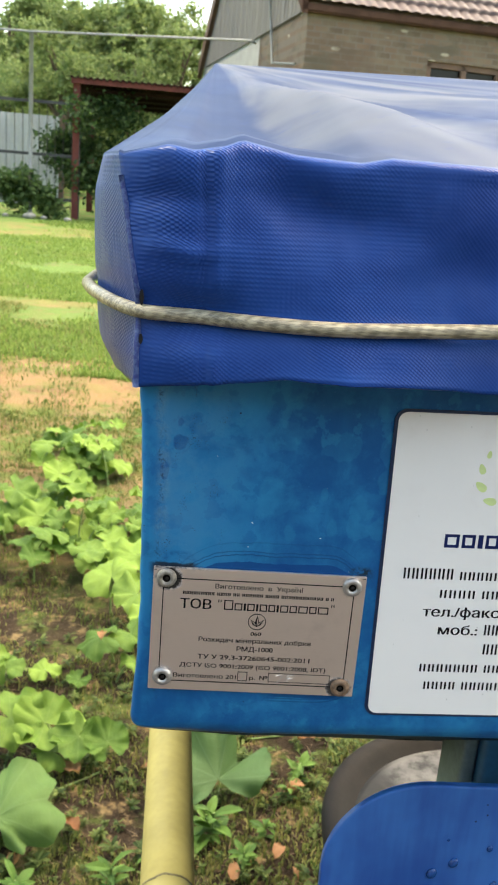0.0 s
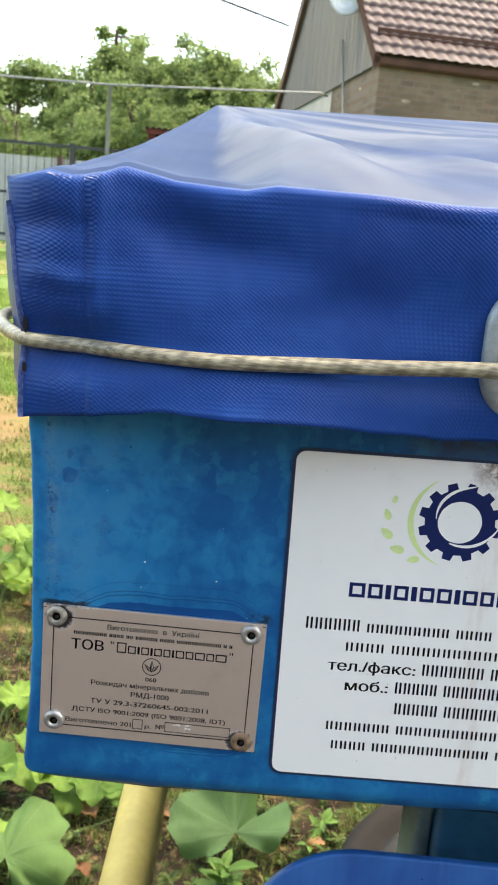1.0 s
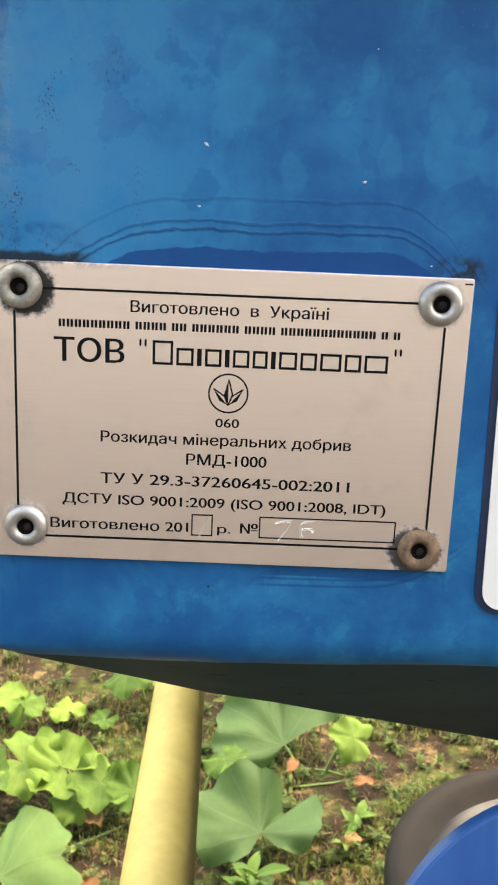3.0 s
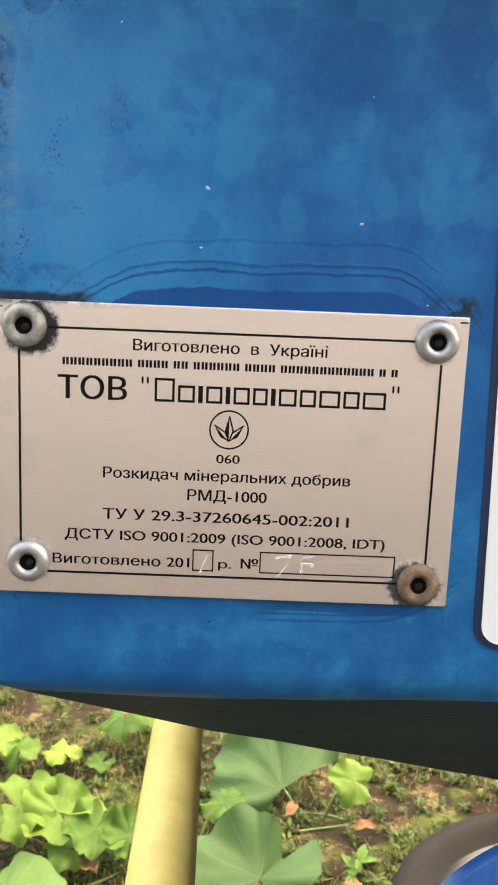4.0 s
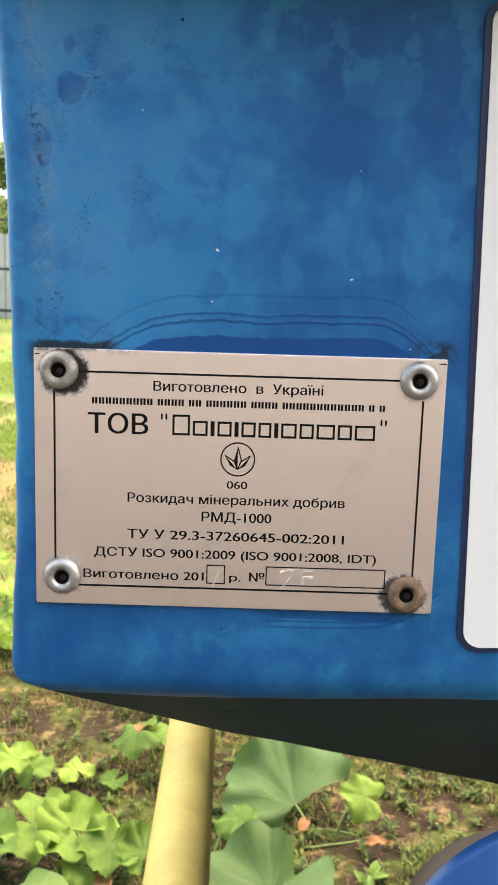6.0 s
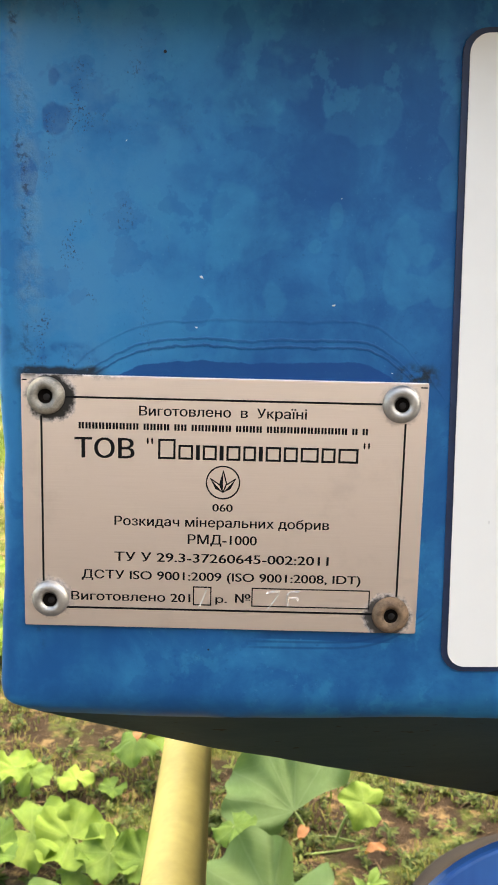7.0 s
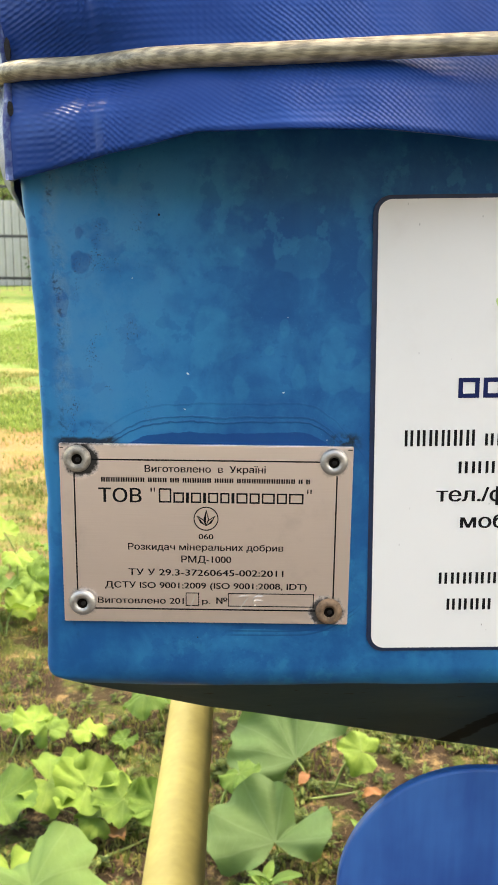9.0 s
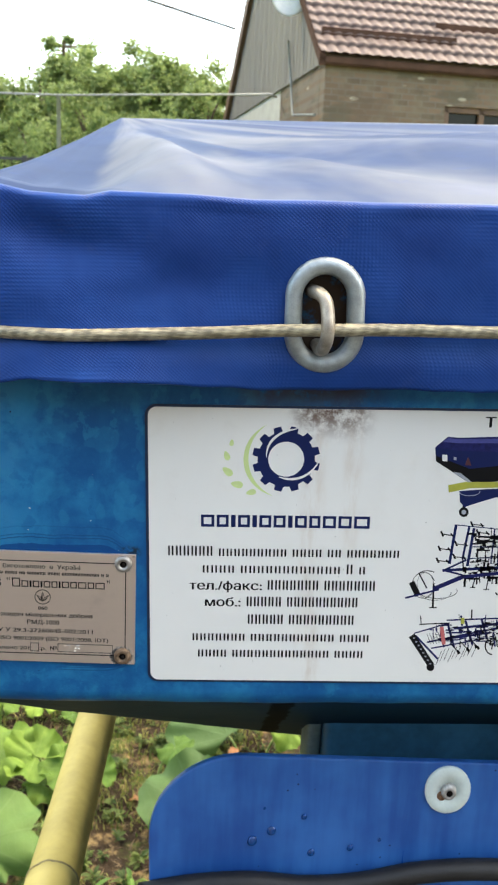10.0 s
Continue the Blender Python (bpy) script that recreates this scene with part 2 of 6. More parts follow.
    h = m.math("ADD", h, m.math("MULTIPLY", rough_specks, 0.15))
    h = m.math("ADD", h, m.math("MULTIPLY", m.math("MULTIPLY", streak, m.noise(330, 4, 0.65)), 0.5))
    m.bump(h, 0.3, 0.002)
    return m.m


def paint_funnel():
    # darker, greyer than the hopper: underside shade put into the paint colour
    m = Mat("shade_dark_funnel_paint", rough=0.6, spec=0.05)
    lighten = m.step(m.noise(7, 4, 0.6, warp=0.5), 0.3, 0.7)
    # deeper blue past the beam's end, more shade painted in
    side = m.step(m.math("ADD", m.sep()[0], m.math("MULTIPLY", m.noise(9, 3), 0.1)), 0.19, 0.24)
    col = m.mix(lighten, (0.022, 0.044, 0.056), (0.038, 0.066, 0.075))
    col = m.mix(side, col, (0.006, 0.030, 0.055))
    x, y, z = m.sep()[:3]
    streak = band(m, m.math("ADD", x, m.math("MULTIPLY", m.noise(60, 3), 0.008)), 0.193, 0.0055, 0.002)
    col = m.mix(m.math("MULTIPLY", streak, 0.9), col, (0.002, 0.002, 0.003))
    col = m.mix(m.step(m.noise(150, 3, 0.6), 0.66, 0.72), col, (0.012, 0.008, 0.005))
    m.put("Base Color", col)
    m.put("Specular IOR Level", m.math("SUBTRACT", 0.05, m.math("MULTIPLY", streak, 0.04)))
    m.bump(m.noise(120, 4), 0.2, 0.001)
    return m.m


def tarp():
    m = Mat("blue_coated_tarpaulin", rough=0.4, coat=0.0, spec=0.4)
    x, y, z = m.sep()[:3]
    k = 2 * math.pi / 0.0020
    a = m.math("SINE", m.math("MULTIPLY", m.math("ADD", x, y), k))
    b = m.math("SINE", m.math("MULTIPLY", z, k * 1.05))
    # threads stand out over and under by turns, more in some stretches than in others
    turn = m.step(m.noise(26, 2), 0.44, 0.56)
    weave = m.math("ADD", m.math("MULTIPLY", m.math("MULTIPLY", a, b), m.math("SUBTRACT", 1.0, m.math("MULTIPLY", turn, 0.75))), m.math("MULTIPLY", m.math("MULTIPLY", m.math("ADD", m.math("MULTIPLY", a, m.step(m.noise(14, 2, v=m.scaled((1, 1, 1), loc=(6, 1, 3))), 0.5, 0.58)), b), turn), 0.35))
    weave = m.math("MULTIPLY", weave, m.math("ADD", 0.25, m.math("MULTIPLY", m.step(m.noise(19, 3, v=m.scaled((1, 1, 1), loc=(2, 0, 0))), 0.35, 0.65), 0.75)))
    worn = m.noise(13, 4, 0.6)
    col = m.mix(m.step(worn, 0.3, 0.75), (0.0062, 0.033, 0.165), (0.0098, 0.053, 0.230))
    # paler, greyer crown: the sheen of the sky is put into the colour
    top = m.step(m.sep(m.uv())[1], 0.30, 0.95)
    lighten = m.math("MULTIPLY", top, m.math("ADD", 0.60, m.math("MULTIPLY", m.noise(7, 4, 0.6), 0.42)))
    # pale streaks down from the peak paint sky reflected along the folds
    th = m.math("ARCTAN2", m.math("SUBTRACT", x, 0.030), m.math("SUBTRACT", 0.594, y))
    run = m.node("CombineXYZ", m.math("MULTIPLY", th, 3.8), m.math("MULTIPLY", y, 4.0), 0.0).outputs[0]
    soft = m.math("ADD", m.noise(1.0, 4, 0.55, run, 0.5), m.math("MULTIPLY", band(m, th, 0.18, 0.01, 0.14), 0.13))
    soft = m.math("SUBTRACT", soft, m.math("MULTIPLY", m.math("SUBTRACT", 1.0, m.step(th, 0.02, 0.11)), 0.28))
    col = m.mix(lighten, col, m.mix(m.step(soft, 0.38, 0.64), (0.034, 0.046, 0.078), (0.132, 0.138, 0.142)))
    dirt = m.math("MULTIPLY", m.step(m.noise(55, 5, 0.7), 0.58, 0.75), 0.3)
    col = m.mix(dirt, col, (0.03, 0.06, 0.19))
    col = m.mix(m.math("MULTIPLY", m.math("SUBTRACT", 1.0, top), m.math("MULTIPLY", m.step(weave, 0.1, 0.9), 0.32)), col, (0.030, 0.085, 0.29))
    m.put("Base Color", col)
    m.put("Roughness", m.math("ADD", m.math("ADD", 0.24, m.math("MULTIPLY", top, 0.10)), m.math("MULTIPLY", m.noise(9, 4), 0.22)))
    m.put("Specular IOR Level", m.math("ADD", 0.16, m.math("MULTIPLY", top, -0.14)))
    low = m.node("Bump", 0.35, 0.004)
    m.set(low.inputs["Height"], m.math("MULTIPLY", m.noise(30, 3, 0.5), m.math("SUBTRACT", 1.0, top)))
    m.bump(m.math("MULTIPLY", weave, m.math("SUBTRACT", 1.0, m.math("MULTIPLY", top, 0.97))), 0.34, 0.0004, low.outputs[0])
    return m.m


def tarp_edge():
    m = Mat("frayed_tarpaulin_seam", rough=0.6)
    m.put("Base Color", m.mix(m.step(m.noise(500, 3), 0.4, 0.6), (0.012, 0.03, 0.16), (0.05, 0.09, 0.22)))
    m.bump(m.noise(700, 2), 0.6, 0.0006)
    return m.m


def brushed():
    m = Mat("brushed_aluminium", rough=0.36, metal=0.9)
    x, y, z = m.sep()[:3]
    n = m.noise(1.0, 4, 0.6, m.scaled((60, 60, 9000)))
    col = m.mix(n, (0.84, 0.725, 0.66), (0.97, 0.86, 0.80))
    col = m.mix(m.math("MULTIPLY", m.step(m.noise(55, 5, 0.7), 0.52, 0.75), 0.14), col, (0.42, 0.36, 0.33))
    # grime crept round two of the rivets
    grime = None
    for gx, gz, r, tint in ((-0.0426, 0.0266, 0.0062, 1.0), (0.0425, -0.0276, 0.0061, 0.95), (-0.043, -0.0246, 0.0053, 0.5), (0.0433, 0.0268, 0.0052, 0.3)):
        dx, dz = m.math("SUBTRACT", x, gx), m.math("SUBTRACT", z, gz)
        d = m.math("SQRT", m.math("ADD", m.math("MULTIPLY", dx, dx), m.math("MULTIPLY", dz, dz)))
        d = m.math("ADD", d, m.math("MULTIPLY", m.math("SUBTRACT", m.noise(420, 5, 0.7), 0.5), 0.0045))
        g = m.math("MULTIPLY", m.math("SUBTRACT", 1.0, m.step(d, r - 0.0012, r + 0.0006)), tint)
        grime = g if grime is None else m.math("MAXIMUM", grime, g)
    # dirt along the upper edge near the old rivet
    top = m.math("MULTIPLY", m.math("MULTIPLY", m.step(z, 0.0305, 0.0325), m.math("SUBTRACT", 1.0, m.step(x, -0.04, -0.015))), m.step(m.noise(220, 4, 0.7), 0.4, 0.6))
    grime = m.math("MAXIMUM", grime, top)
    m.put("Base Color", m.mix(grime, col, (0.010, 0.008, 0.006)))
    m.put("Metallic", m.math("SUBTRACT", 0.9, m.math("MULTIPLY", grime, 0.9)))
    m.put("Roughness", m.math("ADD", m.math("ADD", 0.25, m.math("MULTIPLY", n, 0.12)), m.math("MULTIPLY", grime, 0.4)))
    m.bump(n, 0.12, 0.0002)
    return m.m


def simple(name, color, rough=0.5, metal=0.0, var=0.3, scale=40.0, bump=0.15, dist=0.001, coat=0.0, spec=0.5):
    m = Mat(name, rough=rough, metal=metal, coat=coat, spec=spec)
    f = m.noise(scale, 4, 0.6)
    g = m.noise(scale * 9, 3, 0.6)
    dark = tuple(c * (1 - var) for c in color)
    light = tuple(min(1, c * (1 + var * 0.6)) for c in color)
    m.put("Base Color", m.mix(m.step(m.math("ADD", m.math("MULTIPLY", f, 0.75), m.math("MULTIPLY", g, 0.25)), 0.3, 0.7), dark, light))
    m.put("Roughness", m.math("ADD", rough - 0.06, m.math("MULTIPLY", f, 0.12)))
    if bump:
        m.bump(g, bump, dist)
    return m.m


def vinyl():
    m = Mat("white_vinyl_sticker", rough=0.4)
    x, y, z = m.sep()[:3]
    col = m.mix(m.noise(14, 3), (0.73, 0.723, 0.692), (0.805, 0.796, 0.763))
    # rust wept over the sticker from the hook above it
    top = m.step(z, 0.134, 0.153)
    blot = m.math("MULTIPLY", band(m, x, 0.095, 0.010, 0.016), top)
    blot = m.math("MULTIPLY", blot, m.step(m.noise(130, 5, 0.75), 0.36, 0.6))
    streak = m.math("MULTIPLY", m.math("MAXIMUM", band(m, x, 0.086, 0.003, 0.006), m.math("MULTIPLY", band(m, x, 0.107, 0.002, 0.005), m.step(z, 0.06, 0.1))), m.step(m.noise(1.0, 4, 0.7, m.scaled((130, 130, 30))), 0.38, 0.7))
    col = m.mix(m.math("MULTIPLY", streak, 0.3), col, (0.50, 0.36, 0.24))
    col = m.mix(m.math("MULTIPLY", blot, 0.95), col, (0.10, 0.038, 0.018))
    grime = m.math("MULTIPLY", m.step(m.noise(30, 4, 0.65), 0.5, 0.8), m.step(z, 0.05, 0.16))
    col = m.mix(m.math("MULTIPLY", grime, 0.25), col, (0.46, 0.36, 0.28))
    scr = m.math("MULTIPLY", m.step(m.voronoi(1.0, m.scaled((420, 420, 190), rot=(0, 0.5, 0))), 0.11, 0.07), m.step(m.noise(55, 3), 0.54, 0.64))
    col = m.mix(m.math("MULTIPLY", scr, 0.8), col, (0.2, 0.19, 0.18))
    m.put("Base Color", col)
    m.bump(m.noise(60, 3), 0.1, 0.0006)
    return m.m


def rope_mat():
    m = Mat("braided_cord", rough=0.45, coat=0.3)
    u, v = m.sep(m.uv())[:2]
    tw = m.math("ADD", m.math("MULTIPLY", u, 330.0), m.math("MULTIPLY", v, 6.2832))
    a = m.math("SINE", tw)
    b = m.math("SINE", m.math("SUBTRACT", m.math("MULTIPLY", u, 1100.0), m.math("MULTIPLY", v, 12.566)))
    n = m.noise(1.0, 4, 0.6, m.scaled((120, 800, 800)))
    f = m.math("ADD", m.math("MULTIPLY", m.math("ADD", a, b), 0.05), n)
    m.put("Base Color", m.mix(m.step(f, 0.3, 0.75), (0.135, 0.115, 0.072), (0.42, 0.368, 0.242)))
    m.bump(m.math("ADD", n, m.math("MULTIPLY", m.math("ADD", a, b), 0.12)), 0.5, 0.0006)
    return m.m


def ground_mat():
    m = Mat("garden_soil_and_lawn", rough=0.95, spec=0.15)
    x, y, z = m.sep()[:3]
    soil = m.mix(m.noise(9, 6, 0.7), (0.012, 0.009, 0.006), (0.056, 0.036, 0.022))
    straw = m.mix(m.noise(40, 5, 0.7), (0.15, 0.10, 0.05), (0.29, 0.21, 0.105))
    lawn = m.mix(m.noise(3.5, 6, 0.7), (0.07, 0.125, 0.030), (0.16, 0.24, 0.062))
    lawn = m.mix(m.step(m.noise(1.0, 6, 0.7, m.scaled((2.2, 5.0, 1))), 0.53, 0.66), lawn, (0.20, 0.15, 0.075))
    weeds = m.step(m.noise(7, 5, 0.65), 0.5, 0.62)
    near = m.mix(m.math("MULTIPLY", weeds, 0.55), soil, (0.10, 0.15, 0.03))
    near = m.mix(m.step(m.noise(17, 5, 0.7), 0.51, 0.66), near, straw)
    wob = m.math("ADD", y, m.math("MULTIPLY", m.math("SUBTRACT", m.noise(0.9, 4), 0.5), 2.2))
    patchy = m.mix(m.step(m.noise(5, 5, 0.7), 0.42, 0.58), straw, (0.11, 0.15, 0.035))
    patchy = m.mix(m.step(m.noise(3, 4, 0.7, m.scaled((1, 1.5, 1), loc=(5, 1, 0))), 0.52, 0.66), patchy, (0.17, 0.105, 0.055))
    mid = m.mix(m.step(wob, 2.1, 3.4), near, patchy)
    col = m.mix(m.step(wob, 6.0, 7.6), mid, lawn)
    # unseen near ground, made dark and neutral to bounce less light
    yard = m.mix(m.noise(6, 5, 0.7), (0.028, 0.027, 0.026), (0.065, 0.062, 0.058))
    col = m.mix(m.step(m.math("ADD", y, m.math("MULTIPLY", m.noise(3, 5), 0.9)), 1.25, 0.8), col, yard)
    bare = m.math("MULTIPLY", m.step(m.noise(1.0, 4, 0.6, m.scaled((0.35, 1.1, 1))), 0.54, 0.62), m.step(y, 5, 8))
    col = m.mix(m.math("MULTIPLY", bare, 0.8), col, straw)
    # worn strips of bare reddish earth across the lawn
    strip = m.math("ADD", y, m.math("MULTIPLY", m.math("SUBTRACT", m.noise(1.0, 5, 0.65, m.scaled((0.7, 2.0, 1))), 0.5), 1.5))
    worn = m.math("MAXIMUM", band(m, strip, 5.15, 0.40, 0.35), m.math("MAXIMUM", m.math("MULTIPLY", band(m, strip, 7.6, 0.10, 0.25), 0.8), m.math("MULTIPLY", band(m, strip, 13.6, 0.5, 0.8), 0.7)))
    worn = m.math("MULTIPLY", worn, m.step(m.noise(2.2, 5, 0.7), 0.36, 0.55))
    col = m.mix(m.math("MULTIPLY", worn, 0.62), col, m.mix(m.noise(8, 5, 0.7), (0.21, 0.115, 0.055), (0.33, 0.21, 0.105)))
    m.put("Base Color", col)
    m.bump(m.noise(60, 6, 0.7), 0.9, 0.02)
    return m.m


def leaf_mat(name, a, b, vein=None):
    m = Mat(name, rough=0.6, spec=0.25)
    r = m.rand()
    col = m.mix(m.step(m.math("ADD", m.math("MULTIPLY", r, 0.55), m.math("MULTIPLY", m.noise(2.2, 5, 0.7), 0.6)), 0.15, 0.95), a, b)
    if vein:
        u, v = m.sep(m.uv())[:2]
        ray = m.math("ABSOLUTE", m.math("SINE", m.math("MULTIPLY", u, 3.5 * math.pi * 2)))
        rib = m.math("SUBTRACT", 1.0, m.step(m.math("MULTIPLY", ray, v), 0.02, 0.10))
        side = m.math("ABSOLUTE", m.math("SINE", m.math("ADD", m.math("MULTIPLY", v, 26.0), m.math("MULTIPLY", ray, 5.0))))
        small = m.math("MULTIPLY", m.math("SUBTRACT", 1.0, m.step(side, 0.0, 0.3)), 0.35)
        f = m.math("MAXIMUM", m.math("MULTIPLY", rib, 0.6), small)
        col = m.mix(m.math("MULTIPLY", f, 0.2), col, vein)
        m.bump(m.math("ADD", m.math("MULTIPLY", f, 0.5), m.math("MULTIPLY", m.noise(120, 3), 0.5)), 0.4, 0.003)
    m.put("Base Color", col)
    tr = m.node("BsdfTranslucent", m.mix(0.2, col, (0.25, 0.42, 0.04)))
    mx = m.node("MixShader", 0.28, m.b.outputs[0], tr.outputs[0])
    m.t.links.new(mx.outputs[0], m.t.nodes["Material Output"].inputs[0])
    return m.m


def island_leaf(name, a, b):
    m = Mat(name, rough=0.6, spec=0.3)
    r = m.node("NewGeometry").outputs["Random Per Island"]
    col = m.mix(r, a, b)
    m.put("Base Color", col)
    tr = m.node("BsdfTranslucent", col)
    mx = m.node("MixShader", 0.5, m.b.outputs[0], tr.outputs[0])
    m.t.links.new(mx.outputs[0], m.t.nodes["Material Output"].inputs[0])
    return m.m


def wall_brick():
    m = Mat("old_silicate_brick", rough=0.9)
    b = m.node("TexBrick")
    v = m.node("CombineXYZ", m.sep()[0], m.sep()[2], 0.0).outputs[0]
    m.set(b.inputs["Vector"], v)
    b.inputs["Scale"].default_value = 1.0
    b.inputs["Brick Width"].default_value, b.inputs["Row Height"].default_value = 0.26, 0.1
    b.inputs["Mortar Size"].default_value = 0.012
    b.inputs["Color1"].default_value = (0.165, 0.106, 0.070, 1)
    b.inputs["Color2"].default_value = (0.095, 0.068, 0.046, 1)
    b.inputs["Mortar"].default_value = (0.135, 0.11, 0.088, 1)
    col = m.mix(m.math("MULTIPLY", m.step(m.noise(2.1, 6, 0.7), 0.42, 0.62), 0.55), b.outputs[0], (0.155, 0.125, 0.088))
    col = m.mix(m.math("MULTIPLY", m.step(m.noise(1.3, 5, 0.6, m.scaled((0.7, 0.7, 2.2), loc=(1, 0, 5))), 0.50, 0.60), 0.6), col, (0.070, 0.062, 0.042))
    col = m.mix(m.step(m.voronoi(1.0, m.scaled((1.6, 1.6, 4.5)), feature="F1"), 0.16, 0.11), col, (0.30, 0.26, 0.20))
    col = m.mix(m.math("MULTIPLY", m.step(m.noise(0.55, 4, 0.6, m.scaled((1, 1, 1.6), loc=(4, 0, 2))), 0.5, 0.58), 0.7), col, (0.10, 0.067, 0.047))
    m.put("Base Color", col)
    m.bump(b.outputs["Fac"], -0.6, 0.01)
    return m.m


def planks_mat():
    m = Mat("weathered_grey_boards", rough=0.85)
    n = m.noise(1.0, 5, 0.65, m.scaled((14, 14, 1.2)))
    col = m.mix(n, (0.085, 0.078, 0.074), (0.21, 0.195, 0.185))
    col = m.mix(m.math("MULTIPLY", m.rand(), 0.35), col, (0.2, 0.18, 0.15))
    m.put("Base Color", col)
    m.bump(n, 0.4, 0.01)
    return m.m


def apron_paint():
    m = Mat("glossy_blue_apron_paint", rough=0.3, spec=0.5)
    runs = m.noise(1.0, 4, 0.6, m.scaled((55, 55, 6)))
    col = m.mix(m.step(m.math("ADD", m.math("MULTIPLY", m.noise(16, 4), 0.5), m.math("MULTIPLY", runs, 0.5)), 0.35, 0.65), (0.010, 0.068, 0.28), (0.030, 0.145, 0.44))
    fleck = m.math("MULTIPLY", m.step(m.voronoi(110), 0.09, 0.06), m.step(m.noise(20, 2), 0.5, 0.56))
    col = m.mix(fleck, col, (0.002, 0.012, 0.06))
    m.put("Base Color", col)
    m.put("Roughness", m.math("ADD", 0.16, m.math("MULTIPLY", runs, 0.34)))
    m.bump(m.math("ADD", m.noise(24, 3), m.math("MULTIPLY", runs, 0.5)), 0.25, 0.002)
    return m.m


def worn_sheen_steel():
    m = Mat("worn_sheen_spinner_steel", rough=0.5, spec=0.2)
    col = m.mix(m.noise(9, 5, 0.65), (0.008, 0.008, 0.008), (0.022, 0.021, 0.020))
    # pale patches paint the sky's sheen across part of the disc
    bare = m.math("MULTIPLY", m.step(m.noise(9, 6, 0.7), 0.36, 0.56), m.step(m.sep()[0], -0.19, -0.12))
    col = m.mix(m.math("MULTIPLY", bare, 0.7), col, (0.16, 0.155, 0.15))
    m.put("Base Color", col)
    m.put("Roughness", m.math("ADD", 0.4, m.math("MULTIPLY", m.noise(30, 4), 0.3)))
    m.bump(m.noise(60, 4), 0.25, 0.001)
    return m.m


BLUE, FUNNEL, TARP, SEAM, PLATE = paint_blue(), paint_funnel(), tarp(), tarp_edge(), brushed()
VINYL, ROPE, GROUND = vinyl(), rope_mat(), ground_mat()
INK = simple("black_print", (0.004, 0.004, 0.005), 0.6, var=0.2, bump=0, spec=0.15)
NAVY = simple("navy_print", (0.004, 0.012, 0.075), 0.5, var=0.15, bump=0, spec=0.2)
NAVY2 = simple("blue_violet_print", (0.010, 0.013, 0.09), 0.5, var=0.4, scale=300, bump=0, spec=0.2)
PRINTGREEN = simple("lime_print", (0.58, 0.70, 0.30), 0.45, var=0.12, bump=0)
PRINTGREY = simple("grey_print", (0.35, 0.37, 0.42), 0.45, var=0.2, bump=0)
PRINTYEL = simple("olive_yellow_print", (0.42, 0.42, 0.06), 0.45, var=0.2, bump=0)
PRINTRED = simple("pale_red_print", (0.5, 0.12, 0.12), 0.45, var=0.2, bump=0)
RIVET = simple("zinc_rivet", (0.46, 0.44, 0.41), 0.42, 0.8, var=0.25, scale=260, bump=0.2, dist=0.0003)
RIVETOLD = simple("grimy_rivet", (0.24, 0.155, 0.095), 0.6, 0.35, var=0.6, scale=420, bump=0.5, dist=0.0005)
DARKHOLE = simple("dark_rivet_hole", (0.006, 0.0045, 0.0035), 0.9, var=0.3, bump=0, spec=0.05)
GRIME = simple("black_grime", (0.006, 0.005, 0.004), 0.85, var=0.5, scale=500, bump=0.5, dist=0.0005)
PINDARK = simple("dull_dark_pin", (0.012, 0.009, 0.007), 0.9, 0.0, var=0.5, scale=500, bump=0.2, dist=0.0002)
SCRATCH = simple("bright_scratch", (0.80, 0.77, 0.73), 0.35, 0.6, var=0.1, bump=0)
ZINC = simple("galvanised_steel", (0.36, 0.40, 0.41), 0.42, 0.6, var=0.25, scale=160, bump=0.15, dist=0.0004)
HOOKM = simple("dull_zinc_rod", (0.36, 0.32, 0.265), 0.42, 0.6, var=0.35, scale=200, bump=0.2, dist=0.0004)
YELLOW = simple("cream_yellow_paint", (0.36, 0.305, 0.105), 0.6, var=0.22, scale=14, bump=0.1, spec=0.3)
WELD = simple("rough_weld_bead", (0.20, 0.165, 0.075), 0.6, var=0.5, scale=200, bump=0.6, dist=0.001)
SHIELD = apron_paint()
BRACKET = simple("dark_blue_bracket_paint", (0.034, 0.125, 0.215), 0.38, var=0.35, scale=18, bump=0.2)
CRUMB = simple("pale_plant_crumb", (0.55, 0.55, 0.52), 0.8, var=0.5, scale=900)
WASHER = simple("pale_plastic_washer", (0.66, 0.74, 0.70), 0.5, var=0.1, scale=60)
BOLT = simple("steel_bolt", (0.6, 0.57, 0.54), 0.35, 0.55, var=0.4, scale=300)
DISCRIM = simple("dark_rubbery_rim", (0.015, 0.0125, 0.011), 0.7, var=0.3, scale=20, bump=0.2, spec=0.15)
RUBBER = simple("black_rubber", (0.012, 0.011, 0.011), 0.55, var=0.35, scale=60, bump=0.2)
DISC = worn_sheen_steel()
WATER = Mat("wet_drop_over_blue_paint", (0.003, 0.050, 0.20), 0.06, spec=0.5).m
MARGIN = simple("dark_blue_margin_print", (0.003, 0.018, 0.06), 0.5, var=0.3, scale=120, bump=0)
RIVETMID = simple("dull_grimy_zinc_rivet", (0.36, 0.33, 0.28), 0.5, 0.6, var=0.5, scale=420, bump=0.4, dist=0.0004)
# leaf copy for beside the machine, its shade put into the colour
SHADELEAF = leaf_mat("shaded_bluish_leaf", (0.023, 0.061, 0.021), (0.064, 0.126, 0.043), (0.19, 0.27, 0.16))
PUMPKIN = leaf_mat("pumpkin_leaf", (0.048, 0.110, 0.016), (0.205, 0.315, 0.050), (0.28, 0.36, 0.14))
